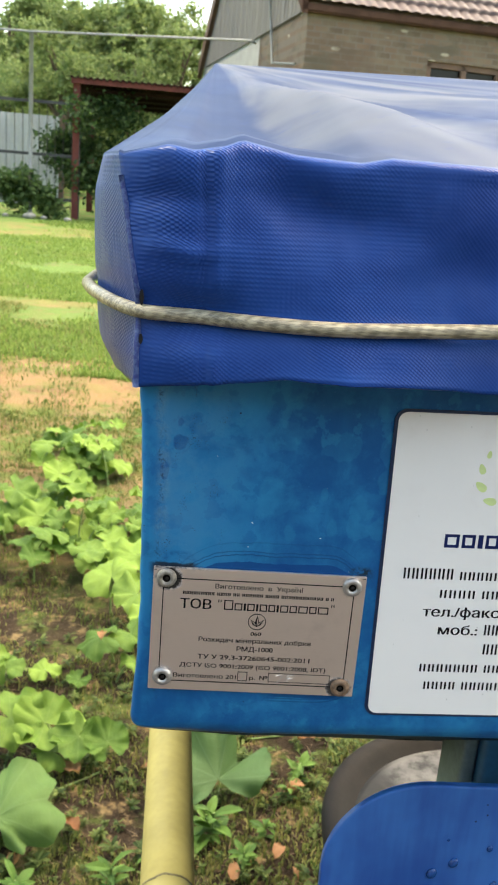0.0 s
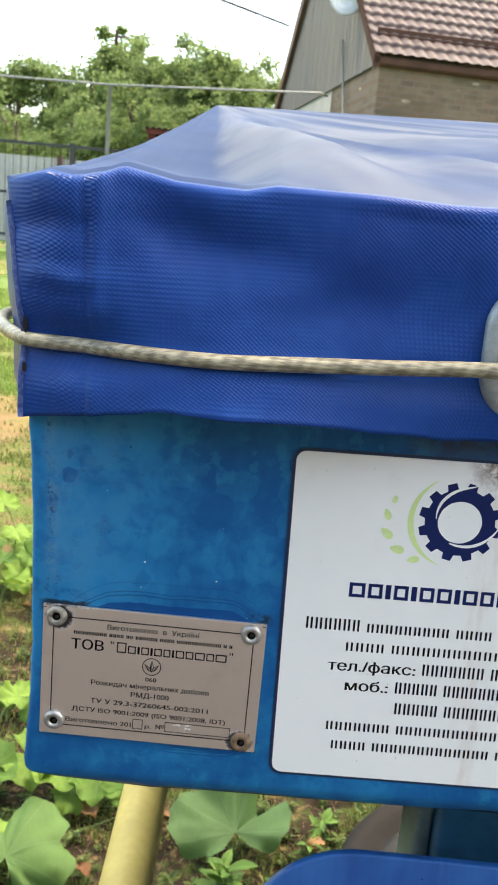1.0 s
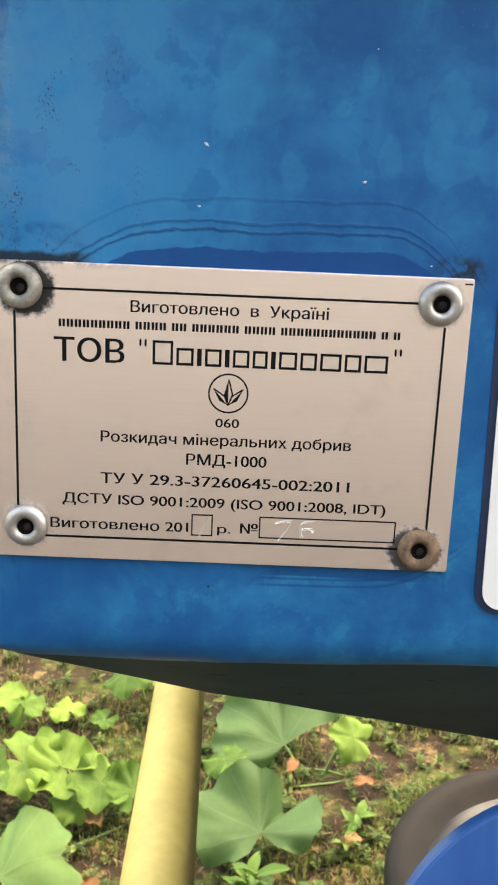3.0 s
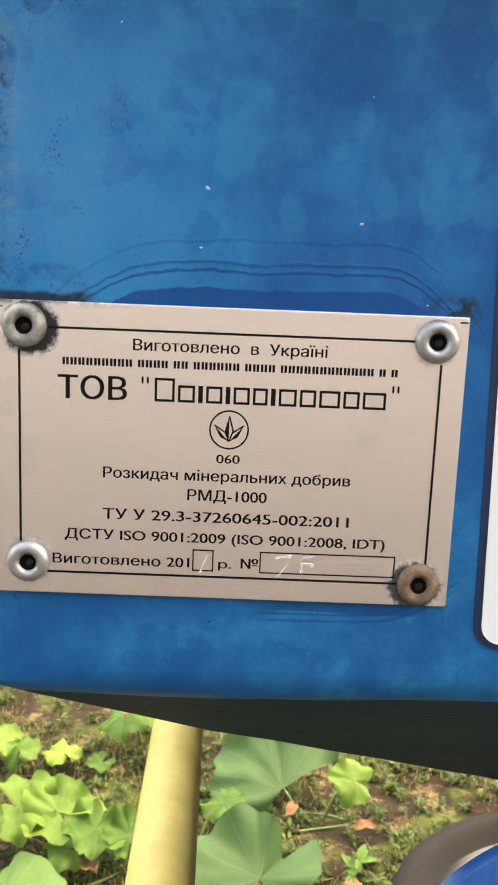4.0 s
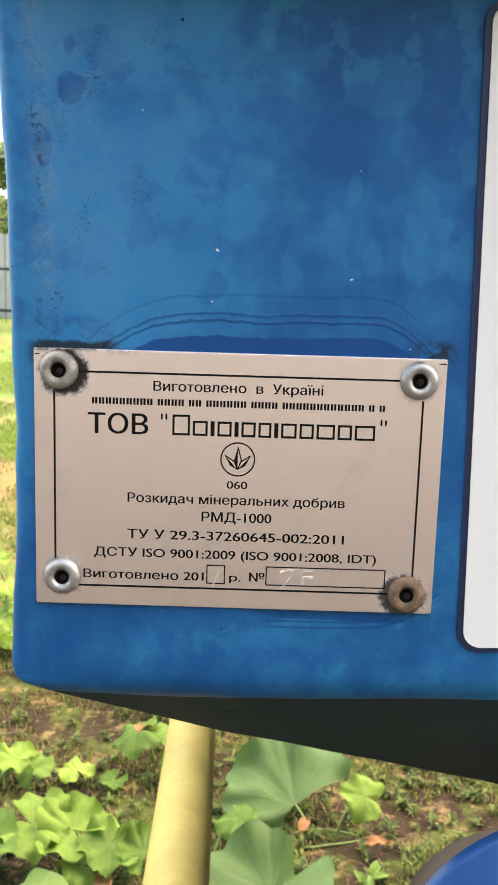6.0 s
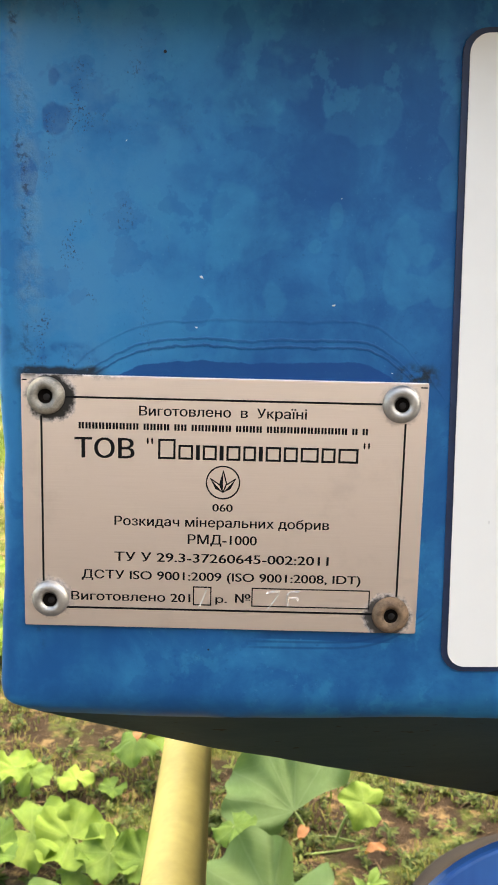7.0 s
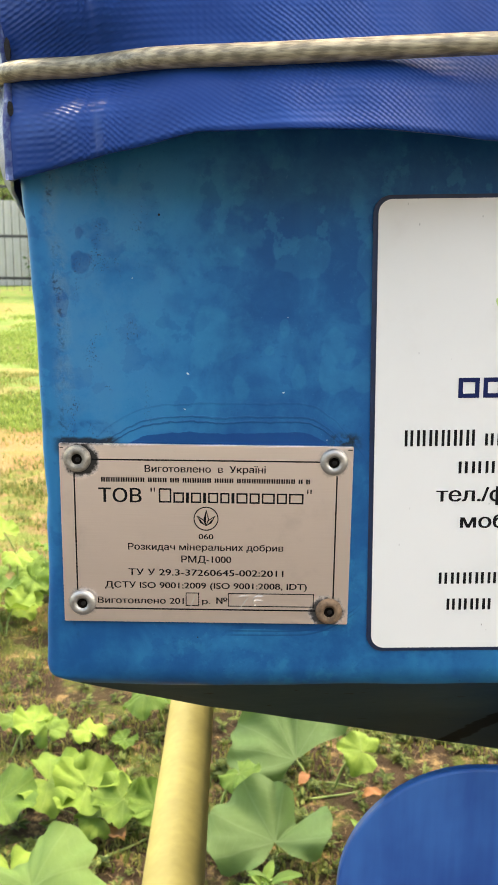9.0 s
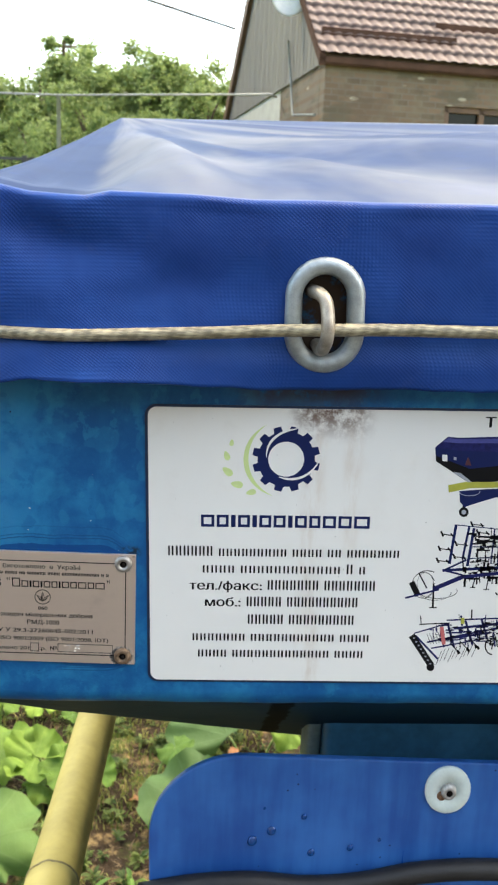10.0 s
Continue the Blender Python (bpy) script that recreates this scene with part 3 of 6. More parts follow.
SOFTLEAF = leaf_mat("soft_green_leaf", (0.055, 0.115, 0.030), (0.120, 0.208, 0.056), (0.22, 0.30, 0.14))
WEEDLEAF = leaf_mat("weed_leaf", (0.045, 0.105, 0.022), (0.11, 0.20, 0.038))
WEEDBULK = island_leaf("low_weed_leaf", (0.03, 0.062, 0.016), (0.165, 0.215, 0.06))
STEM = simple("pale_green_stem", (0.16, 0.24, 0.07), 0.6, var=0.3, scale=60)
DRY = leaf_mat("dry_leaf", (0.17, 0.065, 0.026), (0.33, 0.17, 0.085))
BLADE = island_leaf("grass_blade", (0.068, 0.116, 0.022), (0.25, 0.235, 0.082))
LAWNBLADE = island_leaf("lawn_blade", (0.11, 0.185, 0.035), (0.26, 0.35, 0.085))
LITTER = island_leaf("ground_litter", (0.035, 0.024, 0.016), (0.20, 0.142, 0.085))
CROWN = island_leaf("tree_leaf", (0.125, 0.19, 0.068), (0.24, 0.30, 0.108))
SHRUB = island_leaf("shrub_leaf", (0.035, 0.080, 0.024), (0.12, 0.185, 0.060))
CROWNDARK = island_leaf("vine_leaf", (0.015, 0.045, 0.014), (0.075, 0.125, 0.040))
BARK = simple("bark", (0.12, 0.09, 0.065), 0.9, var=0.4, scale=8, bump=0.5, dist=0.02)
BRICKWALL, PLANKS = wall_brick(), planks_mat()
DARKWALL = simple("grey_plaster", (0.24, 0.234, 0.23), 0.9, var=0.25, scale=2)
PRINTBLUE = simple("sheen_blue_print", (0.05, 0.06, 0.26), 0.45, var=0.3, scale=200, bump=0)
PRINTDULL = simple("dull_red_print", (0.06, 0.012, 0.02), 0.45, var=0.2, bump=0)
FLANGE = simple("pale_flange_paint", (0.15, 0.19, 0.17), 0.55, var=0.35, scale=30, bump=0.2)
RUSTY = simple("brown_rust", (0.24, 0.13, 0.075), 0.8, var=0.5, scale=400, bump=0.4)
RENDERWALL = simple("pale_plaster", (0.36, 0.35, 0.33), 0.9, var=0.15, scale=2)
TILE = simple("brown_metal_roof_tile", (0.098, 0.067, 0.061), 0.5, var=0.25, scale=3, bump=0, spec=0.3)
BARGE = simple("brown_barge_board", (0.115, 0.064, 0.042), 0.7, var=0.3, scale=6)
FASCIA = simple("dark_brown_eave", (0.072, 0.038, 0.027), 0.85, var=0.3, scale=6, spec=0.15)
GLASS = Mat("window_glass", (0.012, 0.012, 0.013), 0.12, spec=0.2).m
PIPEGREY = simple("grey_gas_pipe_paint", (0.20, 0.21, 0.21), 0.5, var=0.15, scale=5)
IRON = simple("black_fence_iron", (0.03, 0.03, 0.032), 0.6, var=0.3, scale=8)
SHEET = simple("grey_corrugated_sheet", (0.37, 0.37, 0.35), 0.6, var=0.15, scale=2)
REDIRON = simple("red_brown_iron", (0.12, 0.036, 0.030), 0.8, var=0.3, scale=6, spec=0.2)
# shelter roof and purlins: the dark under the roof is put into the colour
SHADESHEET = simple("shaded_rusty_sheet", (0.030, 0.016, 0.013), 0.85, var=0.4, scale=4, spec=0.1)
DISHM = simple("pale_dish_paint", (0.62, 0.64, 0.64), 0.5, var=0.1, scale=5)
WIRE = simple("dark_cable", (0.05, 0.05, 0.055), 0.6, var=0.2, bump=0)
STONE = simple("pale_stone", (0.27, 0.26, 0.24), 0.9, var=0.3, scale=12)


# ---- mesh tools ----
def link_mesh(name, me, parent=None, m=None, smooth=True):
    ob = new(name, me)
    if smooth:
        me.polygons.foreach_set("use_smooth", [True] * len(me.polygons))
    if parent is not None:
        ob.parent = parent
        ob.matrix_parent_inverse = parent.matrix_basis.inverted() if parent.parent is None else Matrix()
    if m is not None:
        ob.matrix_basis = m
    return ob


def part(name, bm, material, parent=None, label="", m=None, smooth=True):
    """Links a bmesh as one mesh object, under a thing or a part if one is given."""
    me = bpy.data.meshes.new(name)
    bm.to_mesh(me)
    bm.free()
    me.materials.append(material)
    ob = link_mesh(name, me, parent, m, smooth)
    if label:
        ob["label"] = label
    return ob


def under(parent, m):
    """A matrix in the world turned into one for a child of a part that stands at parent.matrix_basis."""
    return parent.matrix_basis.inverted() @ m


def thing(name, at, label, category, group="", kind=""):
    ob = new(name)
    ob.matrix_basis = Matrix.Translation(at)
    return tagged(ob, label, category, group, kind)


def sheet(rows, closed=False, uv=None):
    """A bmesh surface from rows of points, all of one length."""
    bm = bmesh.new()
    vs = [[bm.verts.new(p) for p in r] for r in rows]
    n = len(rows[0])
    lay = bm.loops.layers.uv.new("UVMap") if uv else None
    for i in range(len(rows) - 1):
        for j in range(n if closed else n - 1):
            k = (j + 1) % n
            f = bm.faces.new((vs[i][j], vs[i][k], vs[i + 1][k], vs[i + 1][j]))
            if lay:
                for lp, (a, b) in zip(f.loops, ((i, j), (i, j + 1), (i + 1, j + 1), (i + 1, j))):
                    lp[lay].uv = uv(a, b)
    bmesh.ops.recalc_face_normals(bm, faces=bm.faces)
    return bm


def smooth_path(pts, per=8):
    """Catmull-Rom through the points."""
    p = [Vector(q) for q in pts]
    p = [2 * p[0] - p[1], *p, 2 * p[-1] - p[-2]]
    out = []
    for i in range(1, len(p) - 2):
        for k in range(per):
            t = k / per
            a, b, c, d = p[i - 1], p[i], p[i + 1], p[i + 2]
            out.append(0.5 * (2 * b + (c - a) * t + (2 * a - 5 * b + 4 * c - d) * t * t + (3 * b - a - 3 * c + d) * t ** 3))
    out.append(p[-2])
    return out


def tube(pts, r, seg=12, caps=True, taper=1.0):
    """A tube along points, r its radius, taper the last radius over the first."""
    pts = [Vector(q) for q in pts]
    d0 = (pts[1] - pts[0]).normalized()
    up = Vector((0, 0, 1)) if abs(d0.z) < 0.9 else Vector((1, 0, 0))
    side = d0.cross(up).normalized()
    rows, lens, total = [], [0.0], 0.0
    for i, q in enumerate(pts):
        d = (pts[min(i + 1, len(pts) - 1)] - pts[max(i - 1, 0)]).normalized()
        side = (side - d * side.dot(d)).normalized()
        nrm = side.cross(d)
        rr = r * (1 + (taper - 1) * i / (len(pts) - 1))
        rows.append([q + rr * (math.cos(2 * math.pi * k / seg) * side + math.sin(2 * math.pi * k / seg) * nrm) for k in range(seg)])
        if i:
            total += (q - pts[i - 1]).length
            lens.append(total)
    bm = sheet(rows, True, lambda a, b: (lens[a], b / seg))
    if caps:
        bm.verts.ensure_lookup_table()
        n = len(bm.verts)
        bm.faces.new([bm.verts[k] for k in range(seg)][::-1])
        bm.faces.new([bm.verts[n - seg + k] for k in range(seg)])
    return bm


def lathe(profile, seg=32, axis="y"):
    """Turns (radius, height) round the axis; heights run towards the viewer (-y) or up (z)."""
    rows = []
    for r, h in profile:
        ring = []
        for k in range(seg):
            a = 2 * math.pi * k / seg
            ring.append((r * math.cos(a), -h, r * math.sin(a)) if axis == "y" else (r * math.cos(a), r * math.sin(a), h))
        rows.append(ring)
    return sheet(rows, True)


def box(x0, y0, z0, x1, y1, z1, bevel=0.0, seg=2):
    bm = bmesh.new()
    bmesh.ops.create_cube(bm, size=1)
    for v in bm.verts:
        v.co = Vector((x0 + (v.co.x + 0.5) * (x1 - x0), y0 + (v.co.y + 0.5) * (y1 - y0), z0 + (v.co.z + 0.5) * (z1 - z0)))
    if bevel:
        bmesh.ops.bevel(bm, geom=bm.edges[:], offset=bevel, segments=seg, affect="EDGES", profile=0.5)
    return bm


def slab(outline, y0, y1, bevel=0.0):
    """A flat plate from an outline in x, z, between two depths; the front is y0."""
    bm = bmesh.new()
    f = bm.faces.new([bm.verts.new((x, y0, z)) for x, z in outline])
    r = bmesh.ops.extrude_face_region(bm, geom=[f])
    for v in r["geom"]:
        if isinstance(v, bmesh.types.BMVert):
            v.co.y = y1
    bmesh.ops.recalc_face_normals(bm, faces=bm.faces)
    if bevel:
        front = [e for e in bm.edges if all(abs(v.co.y - y0) < 1e-6 for v in e.verts)]
        bmesh.ops.bevel(bm, geom=front, offset=bevel, segments=2, affect="EDGES", profile=0.5)
    return bm


def rounded(x0, z0, x1, z1, r, n=6):
    out = []
    for cx, cz, a in ((x1 - r, z0 + r, -90), (x1 - r, z1 - r, 0), (x0 + r, z1 - r, 90), (x0 + r, z0 + r, 180)):
        for k in range(n + 1):
            t = radians(a + 90 * k / n)
            out.append((cx + r * math.cos(t), cz + r * math.sin(t)))
    return out


def lettering(body, width, cap, material, parent, m, name="lettering", bold=0.0, label=""):
    """Letters as flat print in the x-z plane, centred, as wide as given: outlines of the built-in font, filled row by row."""
    cu = bpy.data.curves.new("letters", "FONT")
    cu.body, cu.resolution_u, cu.fill_mode = body, 4, "NONE"
    tmp = bpy.data.objects.new("letters", cu)
    scene.collection.objects.link(tmp)
    dg = bpy.context.evaluated_depsgraph_get()
    me = bpy.data.meshes.new_from_object(tmp.evaluated_get(dg))
    bpy.data.objects.remove(tmp)
    co = np.array([v.co[:2] for v in me.vertices])
    ed = np.array([tuple(e.vertices) for e in me.edges])
    bpy.data.meshes.remove(me)
    a, b = co[ed[:, 0]], co[ed[:, 1]]
    x0, x1, z0, z1 = co[:, 0].min(), co[:, 0].max(), co[:, 1].min(), co[:, 1].max()
    sx, sz = width / (x1 - x0), cap / 0.727
    rows = max(18, int(34 * (z1 - z0) / 0.727))
    h = (z1 - z0) / rows
    vs, fs = [], []
    for r in range(rows):
        z = z0 + (r + 0.5) * h
        cross = (a[:, 1] <= z) != (b[:, 1] <= z)
        p, q = a[cross], b[cross]
        xs = p[:, 0] + (z - p[:, 1]) / (q[:, 1] - p[:, 1]) * (q[:, 0] - p[:, 0])
        way = np.where(q[:, 1] > p[:, 1], 1, -1)
        wind, start = 0, 0.0
        for k in np.argsort(xs):
            before = wind
            wind += way[k]
            if before == 0:
                start = xs[k]
            elif wind == 0:
                n = len(vs)
                l, rt = (start - bold - (x0 + x1) / 2) * sx, (xs[k] + bold - (x0 + x1) / 2) * sx
                lo, hi = (z - h / 2) * sz - cap / 2, (z + h / 2) * sz - cap / 2
                vs += [(l, -0.00006, lo), (rt, -0.00006, lo), (rt, -0.00006, hi), (l, -0.00006, hi)]
                fs.append((n, n + 1, n + 2, n + 3))
    me = bpy.data.meshes.new(name)
    me.from_pydata(vs, [], fs)
    me.materials.append(material)
    ob = link_mesh(name, me, parent, m, False)
    ob["label"] = label or "printed lettering"
    return ob


def bars(words, height, material, parent, m, name="printed_bar"):
    """Plain bars in place of words: (left, right) pairs in metres on one line."""
    bm = bmesh.new()
    for a, b in words:
        s = slab(rounded(a, -height / 2, b, height / 2, height * 0.2, 2), -0.0001, 0.0)
        tmp = bpy.data.meshes.new("tmp")
        s.to_mesh(tmp)
        s.free()
        bm.from_mesh(tmp)
        bpy.data.meshes.remove(tmp)
    return part(name, bm, material, parent, "plain printed bars", m, False)


def words(left, right, counts, gap):
    """Splits left..right into bars whose widths go as counts."""
    unit = (right - left - gap * (len(counts) - 1)) / sum(counts)
    out, x = [], left
    for c in counts:
        out.append((x, x + c * unit))
        x += c * unit + gap
    return out


def strokes_for(left, right, counts, height, z, thick, material, parent, at, gap=None, tall=()):
    """Plain upright bars, two a letter, in place of words that run from left to right at height z."""
    gap = gap or 0.55 * height
    for k, (a, b) in enumerate(words(left, right, counts, gap)):
        n = max(1, round(counts[k]))
        step = (b - a) / n
        h = height * (1.33 if k in tall else 1.0)
        bm = bmesh.new()
        for i in range(n):
            for f in (0.24, 0.70):
                x = a + (i + f) * step
                bm.faces.new([bm.verts.new(p) for p in ((x - thick, -0.00006, 0.0), (x + thick, -0.00006, 0.0), (x + thick, -0.00006, h), (x - thick, -0.00006, h))])
        tagged(part("printed_bar", bm, material, parent, "plain printed bars", at(0, z), False), kind="stuff")


def open_box(a, b, lo, hi, w, material, parent, at):
    """A plain printed shape the size of a letter: an open box, or one bar where it is narrow."""
    bm = bmesh.new()
    quads = [(a, lo, b, hi)] if b - a < 3.2 * w else [(a, lo, a + w, hi), (b - w, lo, b, hi), (a + w, lo, b - w, lo + w), (a + w, hi - w, b - w, hi)]
    for p, q, r, t in quads:
        bm.faces.new([bm.verts.new(v) for v in ((p, -0.00006, q), (r, -0.00006, q), (r, -0.00006, t), (p, -0.00006, t))])
    return part("brand_shape", bm, material, parent, "plain printed shape", at(0, 0), False)


def wob(x, y, z, s):
    return noise.noise((x * s, y * s, z * s))


# ---- ground ----
def ground_height(x, y):
    rise = 0.0275 * max(0.0, y - 2.5) if y < 60 else 0.0275 * 57.5
    return rise + 0.02 * noise.noise((x * 1.3, y * 1.3, 0)) + 0.012 * noise.noise((x * 6, y * 6, 3))


def build_ground():
    xs = sorted({round(v, 3) for v in [*np.linspace(-2, 2, 90), *np.linspace(-9, 9, 60), *np.linspace(-60, 60, 30), -400, 400, -1500, 1500]})
    ys = sorted({round(v, 3) for v in [*np.linspace(-1, 5, 120), *np.linspace(5, 20, 60), *np.linspace(-40, 80, 40), -1500, -200, 300, 1500]})
    bm = sheet([[(x, y, ground_height(x, y)) for x in xs] for y in ys])
    for f in bm.faces:
        if f.normal.z < 0:
            f.normal_flip()
    ob = part("ground", bm, GROUND)
    tagged(ob, "garden soil with dry grass turning into a green lawn", "ground", kind="structure")


build_ground()


def build_added_wall():
    """Long plain wall, added unseen on the near side to block low sky."""
    ob = part("wall_south", box(-10.0, -5.4, -0.3, 10.0, -5.0, 3.9), DARKWALL, smooth=False)
    tagged(ob, "plain grey wall added out of view to block low sky light", "wall", kind="structure")


build_added_wall()

# ---- the spreader: hopper frame ----
COVER = Matrix.Translation((-0.012, 0.374, 1.035)) @ Matrix.Rotation(radians(-1.5), 4, "Y")
HOPPER = Matrix.Translation((-0.012, 0.375, 1.035)) @ Matrix.Rotation(radians(-1.5), 4, "Y")
WIDE, DEEP, HIGH = 1.62, 1.15, 0.262
spreader = thing("fertilizer_spreader", (0.6, 0.9, 0.0), "blue steel fertilizer spreader with tapering hopper on yellow pipes", "fertilizer spreader")


def footprint(inset, r, fine, side=None):
    """Points round the hopper, from the back left by the front to the back right, at an inset; the ends may have their own."""
    end = 0.935 * (inset if side is None else side)
    x0, y0, x1, y1 = end, 1.015 * inset, WIDE - end, DEEP - 1.015 * inset
    pts = [(x0, y) for y in np.linspace(y1, y0 + r, 14)]
    pts += [(x0 + r - r * math.cos(a), y0 + r - r * math.sin(a)) for a in np.linspace(0, math.pi / 2, 8)[1:-1]]
    pts += [(x, y0) for x in [*np.linspace(x0 + r, x0 + 0.34, fine), *np.linspace(x0 + 0.34, x1, 16)[1:]]]
    pts += [(x1, y) for y in np.linspace(y0, y1, 8)[1:]]
    pts += [(x, y1) for x in np.linspace(x1, x0, 10)[1:]]
    return pts


# how far the beaten corner edge stands in or out, by height
BENT_Z = (-0.03, -0.002, 0.0126, 0.033, 0.054, 0.063, 0.082, 0.106, 0.1265, 0.145)
BENT_X = (0.0, -0.0026, -0.0018, 0.0005, 0.0008, 0.0011, 0.0014, 0.0013, 0.0004, -0.0006)


def build_hopper():
    wall, cone = [], []
    r = 0.0042
    prof = [(0.0, z) for z in np.linspace(HIGH, 0.0001, 30)]
    slope = math.atan(0.734)
    turn = math.pi / 2 - slope
    rf = 0.0120
    for k in range(1, 11):
        a = turn * k / 10
        prof.append((rf * (1 - math.cos(a)), 0.0001 - rf * math.sin(a)))
    n_wall = len(prof)
    d0, z0 = prof[-1]
    for s in np.linspace(0.004, 0.62, 24):
        prof.append((d0 + s * math.cos(slope), z0 - s * math.sin(slope)))

    def tight(z):
        # the ends are folded more sharply than the front
        q = (-0.0060 - z) / 0.734
        return 0.5 * (q + math.sqrt(q * q + 6e-7))

    for i, (d, z) in enumerate(prof):
        row = []
        for x, y in footprint(d, r, 60, tight(z)):
            w = 0.0011 * wob(x, y, z, 22) + 0.0007 * wob(x, y + 5, z, 60) if x < 0.06 else 0.0008 * wob(x, y, z, 9)
            dent = (0.0022 * wob(3.1, 1.7, z, 16) + 0.0008 * wob(7.3, 1.1, z, 70)) * max(0.0, 1 - x / 0.02)
            dent += float(np.interp(z, BENT_Z, BENT_X)) * max(0.0, 1 - x / 0.02)
            # near the corner the fold is sharp, farther along it is rounded
            near = (1 - min(1.0, max(0.0, x / 0.03))) * max(0.0, 1 - (y - 1.015 * d) / 0.05)
            y -= 1.015 * (d - tight(z)) * near
            # the bottom fold rises a little towards the corner
            rise = 0.0038 * math.exp(-max(x, 0.0) / 0.016) * (max(0.0, 1 - z / 0.03) if z > 0 else math.exp(z / 0.03))
            row.append((x + dent, y + w, z + rise + 0.0006 * wob(x, 2, z, 30)))
        (wall if i < n_wall else cone).append(row)
        if i == n_wall - 1:
            cone.append(row)
    hopper = part("hopper", sheet(wall), BLUE, spreader, "weathered blue painted steel hopper wall", HOPPER)
    part("funnel", sheet(cone), FUNNEL, spreader, "sloping underside of the hopper with shade in its colour", HOPPER)
    rim = [[(x, y + 0.0, HIGH) for x, y in footprint(0, r, 20)], [(x, y, HIGH) for x, y in footprint(0.03, r, 20)]]
    part("rim", sheet(rim), BLUE, spreader, m=HOPPER)
    return hopper


hopper = build_hopper()


# ---- riveted maker's tag ----
def rivet_mesh():
    prof = [(0.0047, 0.0), (0.00468, 0.0006), (0.0044, 0.0012), (0.0038, 0.0017), (0.0032, 0.0019), (0.0026, 0.00185), (0.0020, 0.0014), (0.0017, 0.0006), (0.0016, -0.0006), (0.0, -0.0008)]
    return lathe(prof, 28)


def build_tag():
    m = Matrix.Translation((0.0432, 0.3735, 1.0866))
    tag = part("name_plate", slab(rounded(-0.05, -0.0322, 0.05, 0.0322, 0.0004, 2), 0.0, 0.0011, 0.0002), PLATE, spreader, "brushed aluminium maker's plate held by four rivets", m, False)
    front = -0.00004

    def at(x, z, turn=0):
        return Matrix.Translation((x, front, z)) @ Matrix.Rotation(radians(turn), 4, "Y")

    for x, z, mat in ((-0.0438, 0.0270, RIVETMID), (0.0434, 0.0269, RIVET), (-0.0433, -0.0249, RIVET), (0.0433, -0.0271, RIVETOLD)):
        part("rivet", rivet_mesh(), mat, tag, "rusty blind rivet" if mat is RIVETOLD else "zinc blind rivet", at(x, z))
        part("rivet_hole", lathe([(0.0018, 0.0011), (0.0013, 0.0006), (0.0, 0.0003)], 20), DARKHOLE, tag, "dark hollow of the rivet", at(x, z - 0.0001))
        part("rivet_pin", lathe([(0.0010, 0.0003), (0.0009, 0.00055), (0.0, 0.0006)], 14), PINDARK, tag, "broken pin inside the rivet", at(x + 0.0003, z - 0.0004))
    # frame line, broken at the rivets
    x0, x1, z0, z1, w = -0.0453, 0.0449, -0.0274, 0.0270, 0.0005
    for a, b, c, d in ((x0 + 0.006, z1 - w, x1 - 0.006, z1), (x0 + 0.006, z0, x1 - 0.006, z0 + w), (x0, z0 + 0.007, x0 + w, z1 - 0.005), (x1 - w, z0 + 0.005, x1, z1 - 0.005), (-0.0497, 0.0306, -0.0485, 0.0309), (0.0480, 0.0309, 0.0497, 0.0312)):
        part("frame_line", slab([(a, b), (c, b), (c, d), (a, d)], -0.00006, 0.0), INK, tag, m=at(0, 0), smooth=False)
    lettering("Виготовлено  в  Україні", 0.0412, 0.0024, INK, tag, at(-0.0003, 0.0238), bold=0.016)
    strokes_for(-0.0360, 0.0357, (9, 4, 2, 6, 4, 12, 1, 1), 0.0016, 0.0190, 0.00027, INK, tag, at)
    lettering("ТОВ", 0.0146, 0.0050, INK, tag, at(-0.0295, 0.0143), bold=0.016)
    for x in (-0.0183, 0.0353):
        for dx in (-0.0005, 0.0006):
            bars([(x + dx - 0.00022, x + dx + 0.00022)], 0.0016, INK, tag, at(0, 0.0163), "quote_mark")
    # trade name as plain open boxes, one a letter
    for k, (a, b) in enumerate(words(-0.0162, 0.0334, (5.2, 4.4, 1.2, 4.2, 1.2, 4.2, 3.8, 1.2, 4.6, 4.2, 5.4, 4.2, 6.0), 0.0007)):
        open_box(a, b, 0.0118, 0.0169 if k == 0 else 0.0155, 0.00055, INK, tag, at)
    # emblem: ring with a three-pointed leaf, one half of each point dark
    ring = lathe([(0.0043, 0.0), (0.0043, 0.00008), (0.00395, 0.00008), (0.00395, 0.0)], 40)
    part("emblem_ring", ring, INK, tag, m=at(0, 0.0062))
    bm = bmesh.new()
    base = Vector((0.0, -0.0026))
    for tip, half in (((0.0, 0.0031), 0.0009), ((0.0032, 0.0010), 0.00075), ((-0.0032, 0.0010), 0.00075)):
        tip = Vector(tip)
        d = (tip - base).normalized()
        s = Vector((-d.y, d.x)) * half
        mid = base + (tip - base) * 0.42
        dark, pale = (mid + s, mid - s) if tip.x <= 0 else (mid - s, mid + s)
        bm.faces.new([bm.verts.new((p.x, -0.00007, p.y)) for p in (base, dark, tip)])
        for p, q in ((base, pale), (pale, tip)):
            e = (q - p).normalized()
            o = Vector((-e.y, e.x)) * 0.00016
            bm.faces.new([bm.verts.new((v.x, -0.00008, v.y)) for v in (p - o, q - o, q + o, p + o)])
    part("emblem_leaf", bm, INK, tag, m=at(0, 0.0062), smooth=False)
    lettering("060", 0.0050, 0.0020, INK, tag, at(0, -0.0002), bold=0.016)
    lettering("Розкидач мінеральних добрив", 0.0538, 0.0024, INK, tag, at(-0.0001, -0.0041), bold=0.016)
